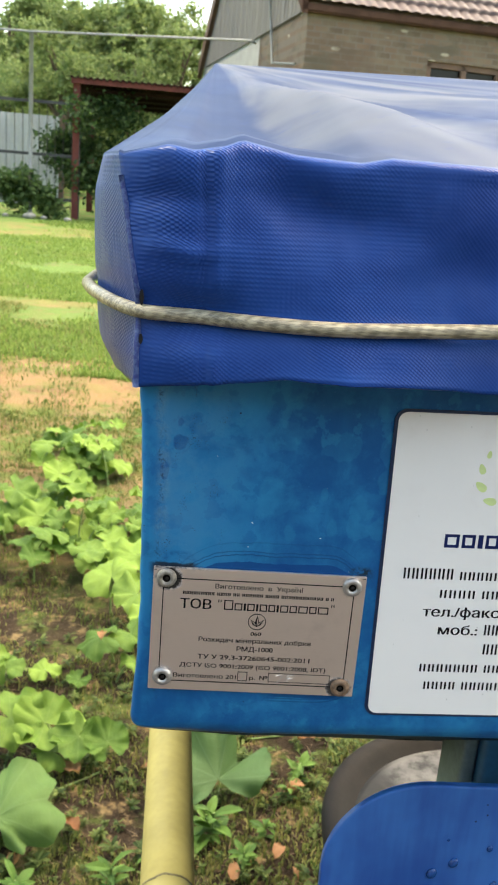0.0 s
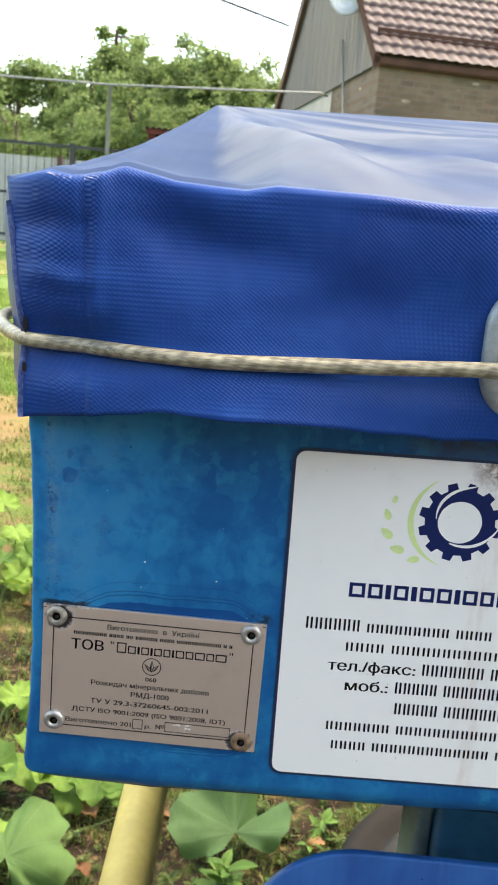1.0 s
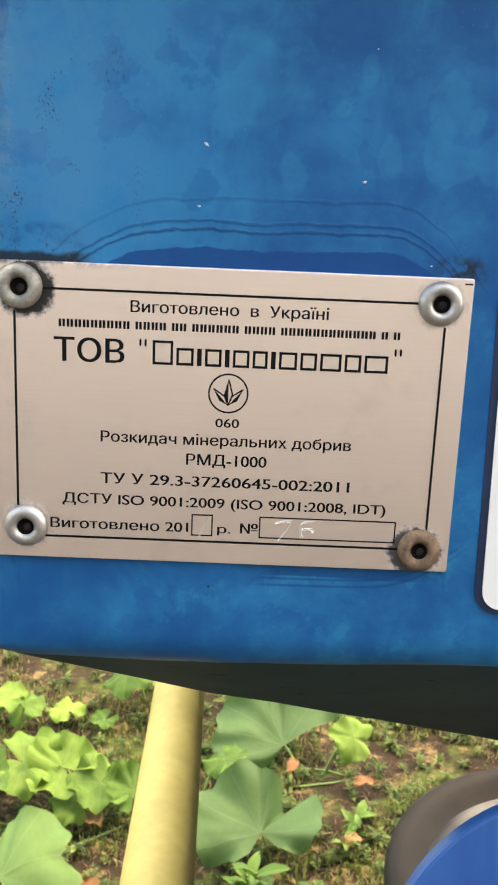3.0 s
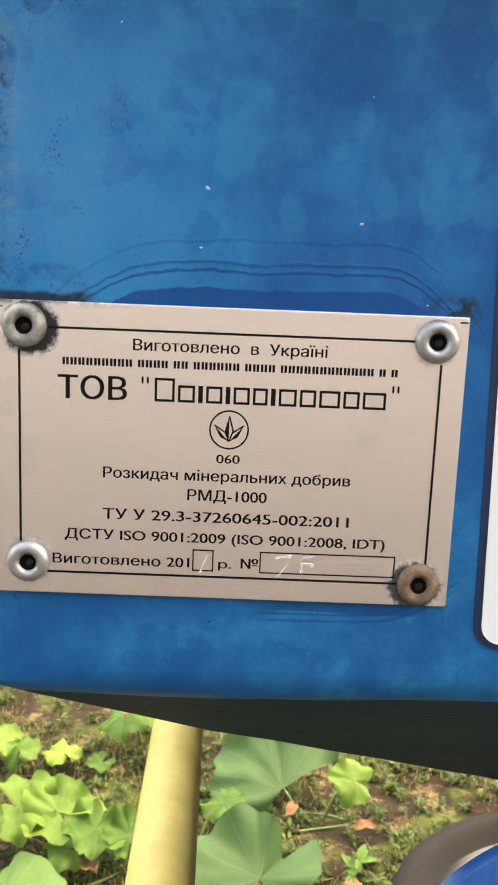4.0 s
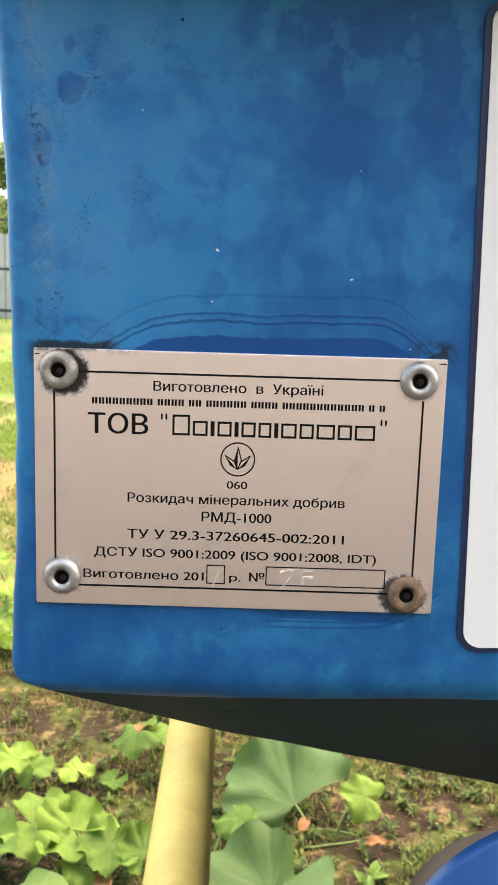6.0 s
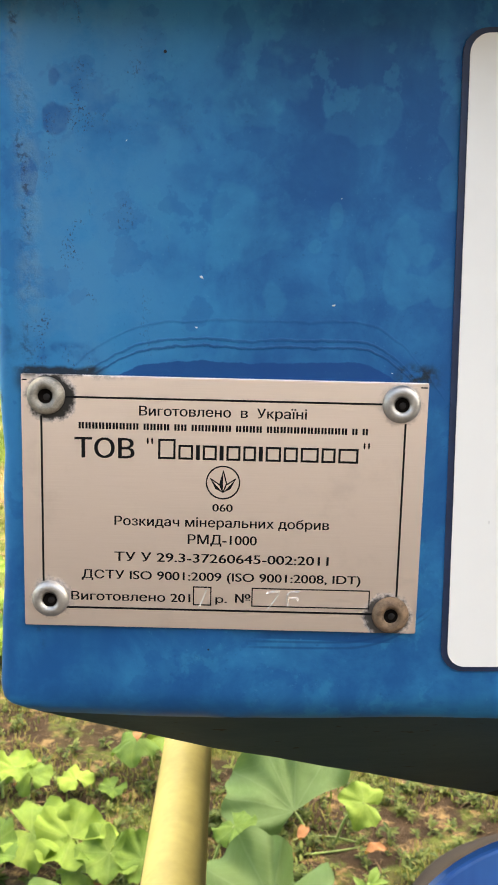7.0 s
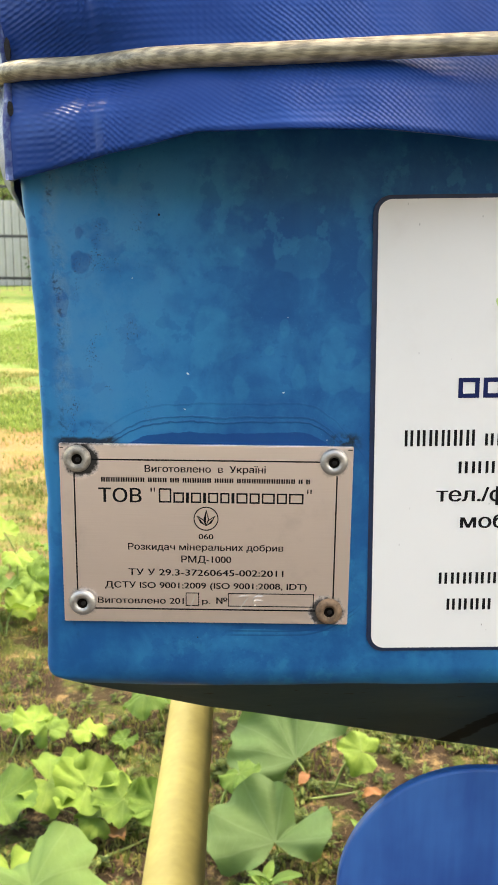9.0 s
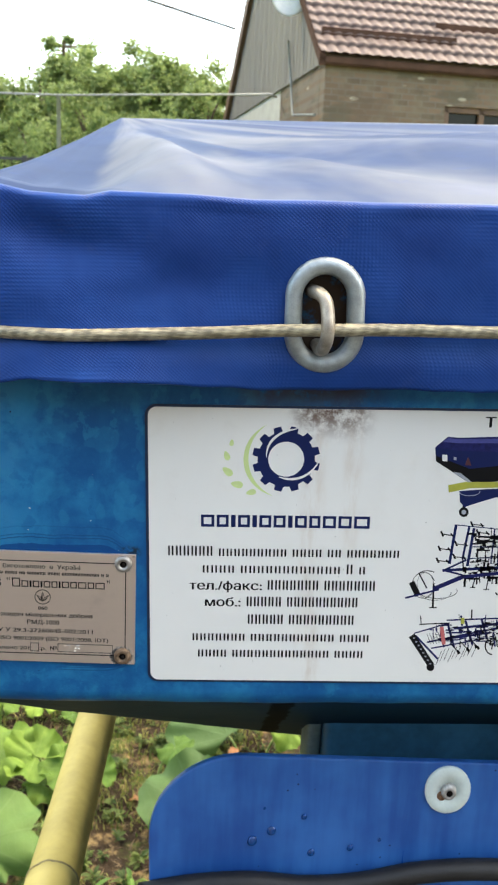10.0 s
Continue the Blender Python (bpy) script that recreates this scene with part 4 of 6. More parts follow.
    lettering("РМД-1000", 0.0173, 0.0025, INK, tag, at(0.0001, -0.0085), bold=0.016)
    lettering("ТУ У 29.3-37260645-002:2011", 0.0540, 0.0024, INK, tag, at(0.0, -0.0134), bold=0.016)
    lettering("ДСТУ ISO 9001:2009 (ISO 9001:2008, IDT)", 0.0706, 0.0023, INK, tag, at(0.0, -0.0182), bold=0.016)
    lettering("Виготовлено 201", 0.0302, 0.0023, INK, tag, at(-0.0229, -0.0240), bold=0.016)
    lettering("р.", 0.0028, 0.0019, INK, tag, at(0.0001, -0.0241), bold=0.016)
    lettering("№", 0.0038, 0.0023, INK, tag, at(0.0056, -0.0238), bold=0.016)
    for a, b in ((-0.0071, -0.0024), (0.0078, 0.0379)):
        lo, hi, w = -0.0259, -0.0209, 0.0003
        for p, q, r, s in ((a, lo, b, lo + w), (a, hi - w, b, hi), (a, lo, a + w, hi), (b - w, lo, b, hi)):
            part("box_line", slab([(p, q), (r, q), (r, s), (p, s)], -0.00006, 0.0), INK, tag, m=at(0, 0), smooth=False)
    # marks scratched in by hand
    for x, shape in ((-0.0046, ((0.0009, 0.0022), (-0.0001, -0.0008), (-0.0010, -0.0028))), (0.0128, ((-0.0014, 0.0012), (0.0017, 0.0016), (0.0004, -0.0012), (-0.0010, -0.0030))), (0.0180, ((0.0018, 0.0017), (-0.0008, 0.0014), (-0.0013, -0.0004), (-0.0009, -0.0020))), (0.0186, ((-0.0016, -0.0001), (0.0004, 0.0), (0.0010, -0.0006)))):
        for off in (0.0, 0.00035):
            pts = [(px + off, -0.00004, pz + off) for px, pz in shape]
            part("scratched_figure", tube(smooth_path(pts, 3), 0.00010, 5), SCRATCH, tag, "hand-scratched bright mark", at(x, -0.0236))
    return tag


build_tag()


# ---- white company sticker ----
def build_sticker():
    ang = -1.40
    ox, oz = 0.1020, 1.0455
    m = Matrix.Translation((ox, 0.3740, oz)) @ Matrix.Rotation(radians(ang), 4, "Y")
    st = part("sticker", slab(rounded(0.0, 0.0, 0.42, 0.1543, 0.0045), 0.0, 0.0005), VINYL, spreader, "white printed vinyl sticker with rust stains", m, False)
    border = slab(rounded(-0.0016, -0.0014, 0.4216, 0.1556, 0.0058), 0.0004, 0.0009)
    part("sticker_border", border, MARGIN, st, "dark worn margin of the sticker", Matrix(), False)
    c, s = math.cos(radians(-ang)), math.sin(radians(-ang))

    def uv(x, z):
        dx, dz = x - ox, z - oz
        return dx * c + dz * s, dz * c - dx * s

    def at(u, v):
        return Matrix.Translation((u, -0.00005, v))

    # gear emblem
    gu, gv = uv(0.1707, 1.1746)
    teeth, ro, ri, rin = 12, 0.0178, 0.0150, 0.0094
    out = []
    for k in range(teeth):
        a0 = 2 * math.pi * (k + 0.15) / teeth
        w = 2 * math.pi / teeth
        for f, r in ((0.0, ri), (0.12, ri), (0.2, ro), (0.62, ro), (0.72, ri), (0.86, ri)):
            out.append((r, a0 + f * w))
    bm = bmesh.new()
    outer = [bm.verts.new((r * math.cos(a), -0.00004, r * math.sin(a))) for r, a in out]
    inner = [bm.verts.new((rin * math.cos(a), -0.00004, rin * math.sin(a))) for r, a in out]
    for k in range(len(out)):
        j = (k + 1) % len(out)
        bm.faces.new((outer[k], outer[j], inner[j], inner[k]))
    part("gear_emblem", bm, NAVY, st, "dark blue printed cogwheel", at(gu, gv), False)
    # two white swooshes across the cogwheel
    for a0, a1, r0, r1 in ((-110, 5, 0.0102, 0.0180), (70, 175, 0.0102, 0.0180)):
        bm = bmesh.new()
        n = 18
        rows = []
        for k in range(n + 1):
            t = k / n
            a = radians(a0 + (a1 - a0) * t)
            r = r0 + (r1 - r0) * t ** 1.8 if a0 < 0 else r1 - (r1 - r0) * t ** 0.6
            w = 0.0006 * math.sin(math.pi * min(1, t * 0.9 + 0.08)) + 0.0001
            rows.append([((r - w) * math.cos(a), -0.00009, (r - w) * math.sin(a)), ((r + w) * math.cos(a), -0.00009, (r + w) * math.sin(a))])
        bm.free()
        part("swoosh", sheet(rows), VINYL, st, m=at(gu, gv), smooth=False)
    # lime crescent and leaves
    rows = []
    for k in range(25):
        a = radians(120 + 130 * k / 24)
        w = 0.0013 * math.sin(math.pi * (k + 0.3) / 25)
        rows.append([((0.0210 - w) * math.cos(a), -0.00004, (0.0210 - w) * math.sin(a)), ((0.0210 + w) * math.cos(a), -0.00004, (0.0210 + w) * math.sin(a))])
    part("crescent", sheet(rows), PRINTGREEN, st, m=at(gu, gv), smooth=False)
    for u, v, ln, turn in ((-0.0285, 0.0085, 0.0030, 80), (-0.0310, 0.0015, 0.0042, 110), (-0.0305, -0.0070, 0.0052, 140), (-0.0255, -0.0140, 0.0052, 170), (-0.0180, -0.0182, 0.0044, 195)):
        pts = []
        for k in range(14):
            a = 2 * math.pi * k / 14
            px, pz = ln * math.cos(a) * 0.62, ln * 0.36 * math.sin(a) * (1 - 0.3 * math.cos(a))
            b = radians(turn)
            pts.append((px * math.cos(b) - pz * math.sin(b), px * math.sin(b) + pz * math.cos(b)))
        part("printed_leaf", slab(pts, -0.00005, 0.0), PRINTGREEN, st, m=at(gu + u, gv + v), smooth=False)
    # company name as a plain shape, address, numbers and links as bars
    u0, v0 = uv(0.1274, 1.1359)
    for a, b in words(u0, u0 + 0.0897, (10, 9, 3.4, 9, 3.4, 9, 9, 3.4, 9, 8.4, 10, 10, 12), 0.0013):
        open_box(a, b, v0, v0 + 0.0068, 0.0015, NAVY, st, at)
    for x0, x1, z, counts, tall in ((0.1098, 0.2348, 1.1206, (6, 9, 4, 2, 7), (0,)), (0.1285, 0.2173, 1.1110, (4, 12, 1, 1), (2,)), (0.1639, 0.2232, 1.1020, (7, 7), (0, 1)), (0.1530, 0.2144, 1.0920, (5, 10), (0, 1)), (0.1540, 0.2130, 1.0816, (5, 9), (0, 1)), (0.1241, 0.2221, 1.0712, (7, 11, 4), ()), (0.1274, 0.2194, 1.0615, (4, 13, 4), ())):
        u0, v0 = uv((x0 + x1) / 2, z)
        u = (x1 - x0) / 2
        strokes_for(u0 - u, u0 + u, counts, 0.0042, v0, 0.00048, INK, st, at, 0.0022, tall)
    for body, x0, x1, z in (("тел./факс:", 0.1221, 0.1612, 1.1030), ("моб.:", 0.1309, 0.1500, 1.0934)):
        u0, v0 = uv((x0 + x1) / 2, z)
        lettering(body, x1 - x0, 0.0052, INK, st, at(u0, v0), bold=0.02)
    u0, v0 = uv(0.2755, 1.1985)
    lettering("Т", 0.0052, 0.0056, INK, st, at(u0, v0), bold=0.03)
    return st, uv, at


sticker, sticker_uv, sticker_at = build_sticker()


# ---- machines printed on the sticker ----
UNIT = 0.000125


def drawn(u, v):
    """A place on the sheet of pictures, in drawing units from its upper left, as x and z in the world."""
    return 0.2071 + 0.951 * UNIT * u + 0.080 * UNIT * v + 6e-8 * UNIT * u * v * 1000, 1.2121 + 0.045 * UNIT * u - 1.047 * UNIT * v


def strokes(lines, material, name, label="", up=0.00003):
    """Flat printed strokes: (u0, v0, u1, v1, width) in drawing units."""
    bm = bmesh.new()
    for u0, v0, u1, v1, w in lines:
        a, b = Vector(sticker_uv(*drawn(u0, v0))), Vector(sticker_uv(*drawn(u1, v1)))
        d = (b - a).normalized()
        s = Vector((-d.y, d.x)) * w * UNIT / 2
        bm.faces.new([bm.verts.new((p.x, -up, p.y)) for p in (a - s, b - s, b + s, a + s)])
    bmesh.ops.recalc_face_normals(bm, faces=bm.faces)
    return part(name, bm, material, sticker, label, sticker_at(0, 0), False)


def patch(pts, material, name, up=0.00003):
    out = [sticker_uv(*drawn(u, v)) for u, v in pts]
    return part(name, slab(out, -up, 0.0), material, sticker, m=sticker_at(0, 0), smooth=False)


def arc(u, v, ru, rv, a0, a1, w, n=16):
    t = [radians(a0 + (a1 - a0) * k / n) for k in range(n + 1)]
    p = [(u + ru * math.cos(a), v + rv * math.sin(a)) for a in t]
    return [(*p[k], *p[k + 1], w) for k in range(n)]


def disc_points(u, v, r, n=18):
    return [(u + r * math.cos(2 * math.pi * k / n), v - r * math.sin(2 * math.pi * k / n)) for k in range(n)]


def scribble(rng, n, u0, v0, u1, v1, reach, wide):
    out = []
    for _ in range(n):
        u, v = rng.uniform(u0, u1), rng.uniform(v0, v1)
        if rng.random() < 0.5:
            out.append((u, v, u + rng.uniform(-reach, reach), v + rng.uniform(-4, 4), rng.uniform(1.5, wide)))
        else:
            out.append((u, v, u + rng.uniform(-6, 6), v + rng.uniform(-reach, reach), rng.uniform(1.5, wide)))
    return out


def build_prints():
    rng = random.Random(4)
    # spreader picture
    patch([(320, 228), (323, 285), (455, 370), (480, 377), (660, 368), (660, 245)], NAVY, "printed_hopper")
    patch([(322, 262), (323, 285), (455, 370), (480, 377), (660, 368), (660, 300), (470, 318)], INK, "printed_shade", 0.00005)
    patch([(320, 228), (375, 185), (420, 190), (660, 186), (660, 252), (420, 243)], NAVY2, "printed_cover", 0.00006)
    patch([(352, 206), (378, 190), (420, 196), (660, 194), (660, 214), (420, 212)], PRINTBLUE, "printed_sheen", 0.00008)
    patch([(395, 330), (460, 372), (482, 376), (430, 335)], PRINTGREY, "printed_funnel", 0.00006)
    patch([(376, 385), (378, 416), (420, 408), (470, 398), (660, 396), (660, 374), (450, 372)], PRINTYEL, "printed_frame", 0.00008)
    patch([(424, 410), (426, 455), (445, 478), (520, 455), (575, 440), (660, 425), (660, 398), (520, 404)], NAVY, "printed_box", 0.00010)
    strokes(arc(468, 412, 45, 18, 0, 180, 3), PRINTGREY, "printed_disc", up=0.00012)
    patch([(350, 258), (350, 284), (372, 286), (372, 260)], VINYL, "printed_label", 0.00012)
    patch([(400, 268), (400, 280), (411, 281), (411, 269)], PRINTGREY, "printed_mark", 0.00012)
    patch([(448, 302), (476, 304), (462, 268)], PRINTDULL, "printed_triangle", 0.00012)
    strokes([(445, 452, 443, 496, 12)], INK, "printed_fork")
    patch(disc_points(443, 499, 21), INK, "printed_wheel", 0.00008)
    patch(disc_points(443, 499, 10), PRINTGREY, "printed_hub", 0.00012)
    # folding cultivator picture
    ls = [(410, 552, 380, 722, 12), (467, 560, 437, 702, 10), (488, 568, 458, 732, 12), (578, 570, 560, 722, 6), (600, 572, 590, 740, 8), (632, 572, 620, 740, 8)]
    ls += [(408, 553, 640, 578, 4), (484, 600, 640, 612, 4), (478, 648, 640, 652, 5), (464, 700, 640, 690, 5), (352, 752, 455, 704, 9), (350, 750, 640, 738, 13)]
    strokes(ls, NAVY, "printed_cultivator")
    strokes([(310, 832, 440, 778, 20), (436, 780, 640, 760, 16), (188, 871, 335, 834, 9), (350, 748, 450, 775, 8)], NAVY2, "printed_drawbar", up=0.00005)
    ls = []
    for u, v in ((346, 592), (334, 654), (326, 706), (406, 634), (398, 690), (475, 550), (500, 585)):
        ls += [(u, v, u + 56, v + 8, 4), (u - 2, v - 12, u + 8, v + 11, 8), (u + 40, v - 3, u + 52, v + 12, 7)]
    ls += [(312, 806, 308, 915, 8), (292, 915, 326, 915, 6), (216, 800, 244, 862, 26), (248, 760, 282, 828, 6)]
    ls += [(490, 792, 480, 826, 5), (470, 826, 492, 826, 5), (550, 782, 540, 836, 5), (528, 836, 552, 836, 5), (570, 772, 565, 812, 5), (580, 850, 590, 862, 6)]
    ls += arc(268, 815, 50, 58, 20, 340, 3) + arc(276, 812, 36, 54, 0, 360, 2) + arc(330, 842, 84, 32, -20, 190, 2.5) + arc(318, 846, 70, 36, 0, 180, 2) + arc(284, 765, 34, 14, 190, 330, 4)
    ls += scribble(rng, 90, 484, 590, 640, 730, 55, 10) + scribble(rng, 70, 440, 735, 640, 790, 50, 11)
    strokes(ls, INK, "printed_linkage")
    # harrow picture
    ls = [(225, 1031, 382, 984, 6), (282, 1072, 425, 1042, 8), (420, 1043, 640, 1000, 9), (300, 1100, 505, 1062, 7), (368, 972, 640, 964, 7), (232, 1040, 330, 1150, 9), (372, 985, 400, 1095, 10), (450, 975, 480, 1085, 10), (520, 970, 545, 1060, 10), (400, 1010, 640, 985, 12), (330, 1062, 560, 1030, 10)]
    strokes(ls + scribble(rng, 80, 300, 985, 640, 1075, 60, 9), NAVY2, "printed_harrow")
    ls = [(216, 1040, 302, 1182, 30), (250, 990, 372, 985, 5), (254, 950, 258, 992, 4), (478, 925, 476, 972, 6), (422, 945, 423, 965, 3)]
    for k in range(10):
        u, v = 345 + 17 * k, 1096 + (6 if k % 3 else 18) - 2.2 * k
        ls.append((u, v, u - 24, v + 62 - 1.5 * k, 2.2))
    for k in range(6):
        ls.append((282 + 12 * k, 1034 - 2 * k, 300 + 12 * k, 1082 - 2 * k, 2))
    for u, v in ((420, 1118), (462, 1108), (505, 1098)):
        ls += [(u - 36, v - 40, u, v, 5), (u - 6, v - 8, u + 4, v + 8, 11)]
    ls += arc(560, 1050, 20, 20, 0, 360, 4) + arc(566, 1090, 30, 40, 90, 230, 6) + arc(610, 1080, 24, 24, 0, 360, 5)
    strokes(ls + scribble(rng, 60, 380, 985, 640, 1085, 30, 9), INK, "printed_underframe", up=0.00005)
    patch(disc_points(297, 1188, 17), INK, "printed_roller_end", 0.00006)
    strokes([(222 + 10 * k, 1052 + 17 * k, 230 + 10 * k, 1052 + 17 * k, 6) for k in range(8)], PRINTGREY, "printed_roller_teeth", up=0.00008)
    strokes([(346, 1002, 356, 1082, 17)], PRINTRED, "printed_reflector", up=0.00008)
    strokes([(438, 962, 438, 990, 15)], PRINTYEL, "printed_lamp", up=0.00008)


build_prints()


# ---- tarpaulin cover ----
def build_cover():
    cover = thing("tarpaulin_cover", (0.6, 0.9, 1.24), "blue coated tarpaulin pulled over the hopper and tied with cord", "tarpaulin")
    RIDGE_Y, RIDGE_Z, PEAK_X = 0.574, 0.3645, 0.030
    xs = [*np.linspace(0.0015, 0.36, 170), *np.linspace(0.36, WIDE + 0.02, 26)[1:]]
    left_ys = list(np.linspace(DEEP + 0.02, 0.002, 84))

    def corner(v):
        return np.interp(v, [0, 0.4, 1], [-0.0014, -0.0014, -0.0110]), np.interp(v, [0, 0.4, 1], [-0.0035, -0.0035, 0.010]) + 0.0050 * math.exp(-((v - 0.326) / 0.10) ** 2)

    def front_y(x, v):
        """Depth of the skirt by height over the hem, 0 at the hem, 1 at the top edge."""
        base = np.interp(v, [0, 0.14, 0.28, 0.5, 0.8, 0.965, 0.985, 0.995, 1.0], [-0.0195, -0.0185, -0.0135, -0.013, -0.0125, -0.0118, -0.0108, -0.0092, -0.0066])
        hem = np.interp(x, [0.0, 0.012, 0.03, 0.05, 0.085, 0.11, 0.16, 0.18, 0.225, 0.26, 0.5], [0.012, 0.009, 0.003, -0.006, -0.0145, -0.0115, 0.0020, 0.0078, 0.0080, 0.003, 0.0])
        near = max(0.0, 1 - x / 0.03)
        return (base + hem * (1 - v) ** 3) * (1 - near ** 2) + corner(v)[1] * near ** 2

    def left_x(y, v):
        f = np.interp(v, [0, 0.14, 0.28, 0.5, 0.85, 1.0], [0.55, 0.8, 0.85, 0.85, 0.7, 0.5])
        return corner(v)[0] - f * np.interp(y, [0.0, 0.03, 0.08, 0.15, 0.4, 1.0], [0, 0.015, 0.031, 0.039, 0.042, 0.042])

    def fold(x, y, z, s=1.0):
        return s * (0.0030 * wob(x, y, z * 0.7, 13) + 0.0012 * wob(x + 9, y, z, 36) + 0.0005 * wob(x, y + 3, z, 95))

    rows = []
    vs = [0, 0.02, *np.linspace(0.06, 0.9, 26), 0.935, 0.965, 0.98, 0.99, 0.996, 1.0]
    roof = [0.006, 0.015, 0.03, 0.05, 0.075, *np.linspace(0.1, 1.0, 24)]

    def hem_z(x, y):
        return np.interp(x, [0, 0.03, 0.06, 0.11, 0.17, 0.3], [0.1690, 0.1738, 0.1795, 0.1800, 0.1742, 0.1742]) + 0.0011 * wob(x, y, 0, 14) + 0.0006 * wob(x, y, 4, 60)

    def top_z(x, y):
        lump = np.interp(x, [-0.011, 0.010, 0.020, 0.032, 0.039, 0.050, 0.060, 0.077, 0.087, 0.099, 0.113, 0.138, 0.167, 0.207, 0.30], [-0.0040, 0.0, -0.0020, 0.0, 0.0030, 0.0010, -0.0012, -0.0026, -0.0031, -0.0004, -0.0005, -0.0018, -0.0034, -0.0042, -0.0041])
        return 0.2685 + lump + 0.0012 * wob(x, y, 2, 22)

    for v in vs:
        row = []
        for yn in left_ys:
            y = yn + corner(v)[1] * max(0.0, 1 - yn / 0.1)
            h0 = hem_z(0, 0) - 0.009 * math.exp(-((yn - 0.085) / 0.04) ** 2) + (0.004 * wob(0, y, 0, 9) if yn > 0.1 else 0)
            z = h0 + (top_z(-0.01, y) - h0) * v
            row.append((left_x(yn, v) + fold(0, y, z, 1.2 * v * min(1.0, yn / 0.05)), y, z))
        # stitched corner
        z = hem_z(0, 0) + (top_z(-0.006, 0) - hem_z(0, 0)) * v
        row.append((corner(v)[0], corner(v)[1], z))
        for xn in xs:
            h0 = hem_z(xn, 0)
            x = xn + corner(v)[0] * max(0.0, 1 - xn / 0.05)
            z = h0 + (top_z(x, 0) - h0) * v
            yy = front_y(xn, v) + fold(x, 0, z) * (1 if v < 0.95 else 0.4) * min(1.0, xn / 0.02)
            # long upright crease near the corner, dents along the upper edge
            yy += 0.0022 * math.exp(-((x - 0.0255 - 0.002 * (1 - v)) / 0.0016) ** 2)
            yy -= 0.0020 * math.exp(-((x - 0.0305) / 0.004) ** 2)
            yy += 0.004 * math.exp(-((x - 0.045 - 0.06 * (1 - v)) / 0.014) ** 2) * max(0, v - 0.45)
            yy += 0.0028 * math.exp(-((v - 0.80 + 0.5 * (x - 0.01)) / 0.05) ** 2) * math.exp(-((x - 0.008) / 0.02) ** 2)
            # pressed-in stretch under the upper edge and puckers beside the stitched corner
            yy += 0.0055 * math.exp(-((x - 0.078 - 0.10 * (0.74 - v)) / 0.030) ** 2 - ((v - 0.74) / 0.13) ** 2)
            yy -= 0.0025 * math.exp(-((x - 0.055) / 0.030) ** 2 - ((v - 0.42) / 0.16) ** 2)
            yy += 0.0030 * math.exp(-((x - 0.15) / 0.05) ** 2 - ((v - 0.55 - 1.6 * (x - 0.15)) / 0.15) ** 2)
            yy += 0.0008 * math.sin(x / 0.0011 + 6 * v) * math.exp(-((x - 0.014) / 0.012) ** 2) * max(0.0, v - 0.55)
            yy -= 0.0030 * math.exp(-((v - 0.60 + 1.2 * x) / 0.03) ** 2) * math.exp(-((x - 0.016) / 0.016) ** 2)
            # the cord draws the cloth tight round the corner
            tight = np.interp(xn, [0, 0.006, 0.02, 0.042, 0.06], [0.0015, -0.0012, -0.0039, -0.0122, -0.0145])
            pull = math.exp(-((z - 0.2014) / 0.010) ** 2) * (1 - min(1.0, max(0.0, (xn - 0.035) / 0.02)))
            yy += pull * max(0.0, tight - yy)
            row.append((x, yy, z))
        for y in np.linspace(0.02, DEEP + 0.02, 20):
            h0 = hem_z(WIDE, y)
            row.append((WIDE + 0.025, y, h0 + (top_z(1, y) - h0) * v))
        for x in np.linspace(WIDE + 0.02, left_x(left_ys[0], v), 24)[1:]:
            h0 = hem_z(1.0, DEEP)
            row.append((x, DEEP + 0.024 + 0.6 * fold(x, DEEP, 0.0), h0 + (top_z(1, DEEP) - h0) * v))
        rows.append(row)
    edge = rows[-1]
    for q in roof:
        row = []
        for i, (x, y, z) in enumerate(edge):
            tx = min(max(x, PEAK_X), WIDE - 0.05)
            px, py, pz = x + (tx - x) * q, y + (RIDGE_Y - y) * q, z + (RIDGE_Z - z) * q
            sag = -0.010 * math.sin(math.pi * q) * (0.7 + 0.8 * wob(px, py * 0.6, 0, 3.2)) + 0.0015 * wob(px, py, 1, 9) * math.sin(math.pi * q)
            lift = 0.0
            th = math.atan2(px - PEAK_X, max(0.02, RIDGE_Y - py))
            far = math.hypot(px - PEAK_X, RIDGE_Y - py)
            pull = min(1.0, far / 0.45) ** 1.5
            hump = pull * math.sin(math.pi * min(1.0, q * 1.02)) if q < 0.98 else 0.0
            step1 = min(1.0, max(0.0, (th - 0.09) / 0.11))
            step1 = step1 * step1 * (3 - 2 * step1)
            # hollow beside the peak, then a long fold that runs down to the front edge
            crease = hump * (-0.024 * math.exp(-((th - 0.03) / 0.10) ** 2) * (1 - step1) + 0.013 * step1 * math.exp(-max(0.0, th - 0.20) / 0.35))
            crease += 0.010 * hump * math.exp(-((th - 0.62 - 0.1 * q) / 0.12) ** 2)
            crease += 0.004 * hump * math.sin(8.0 * th + 2.5 * far + 0.8)
            crease += 2.0 * hump * (0.0045 * math.exp(-((th - 0.20 - 0.05 * q) / 0.035) ** 2) + 0.004 * math.exp(-((th - 0.40) / 0.05) ** 2) + 0.005 * math.exp(-((th - 0.85) / 0.06) ** 2))
            if py > RIDGE_Y:
                crease = 0.0
            # slack lip along the first stretch of the front edge
            if y < 0.03:
                lift += 0.008 * math.exp(-((q - 0.04) / 0.04) ** 2) * (1 - min(1.0, max(0.0, (px - 0.075) / 0.035))) * min(1.0, max(0.0, (px + 0.004) / 0.03))
            row.append((px, py, pz + sag + crease + lift * 0.4))
        rows.append(row)
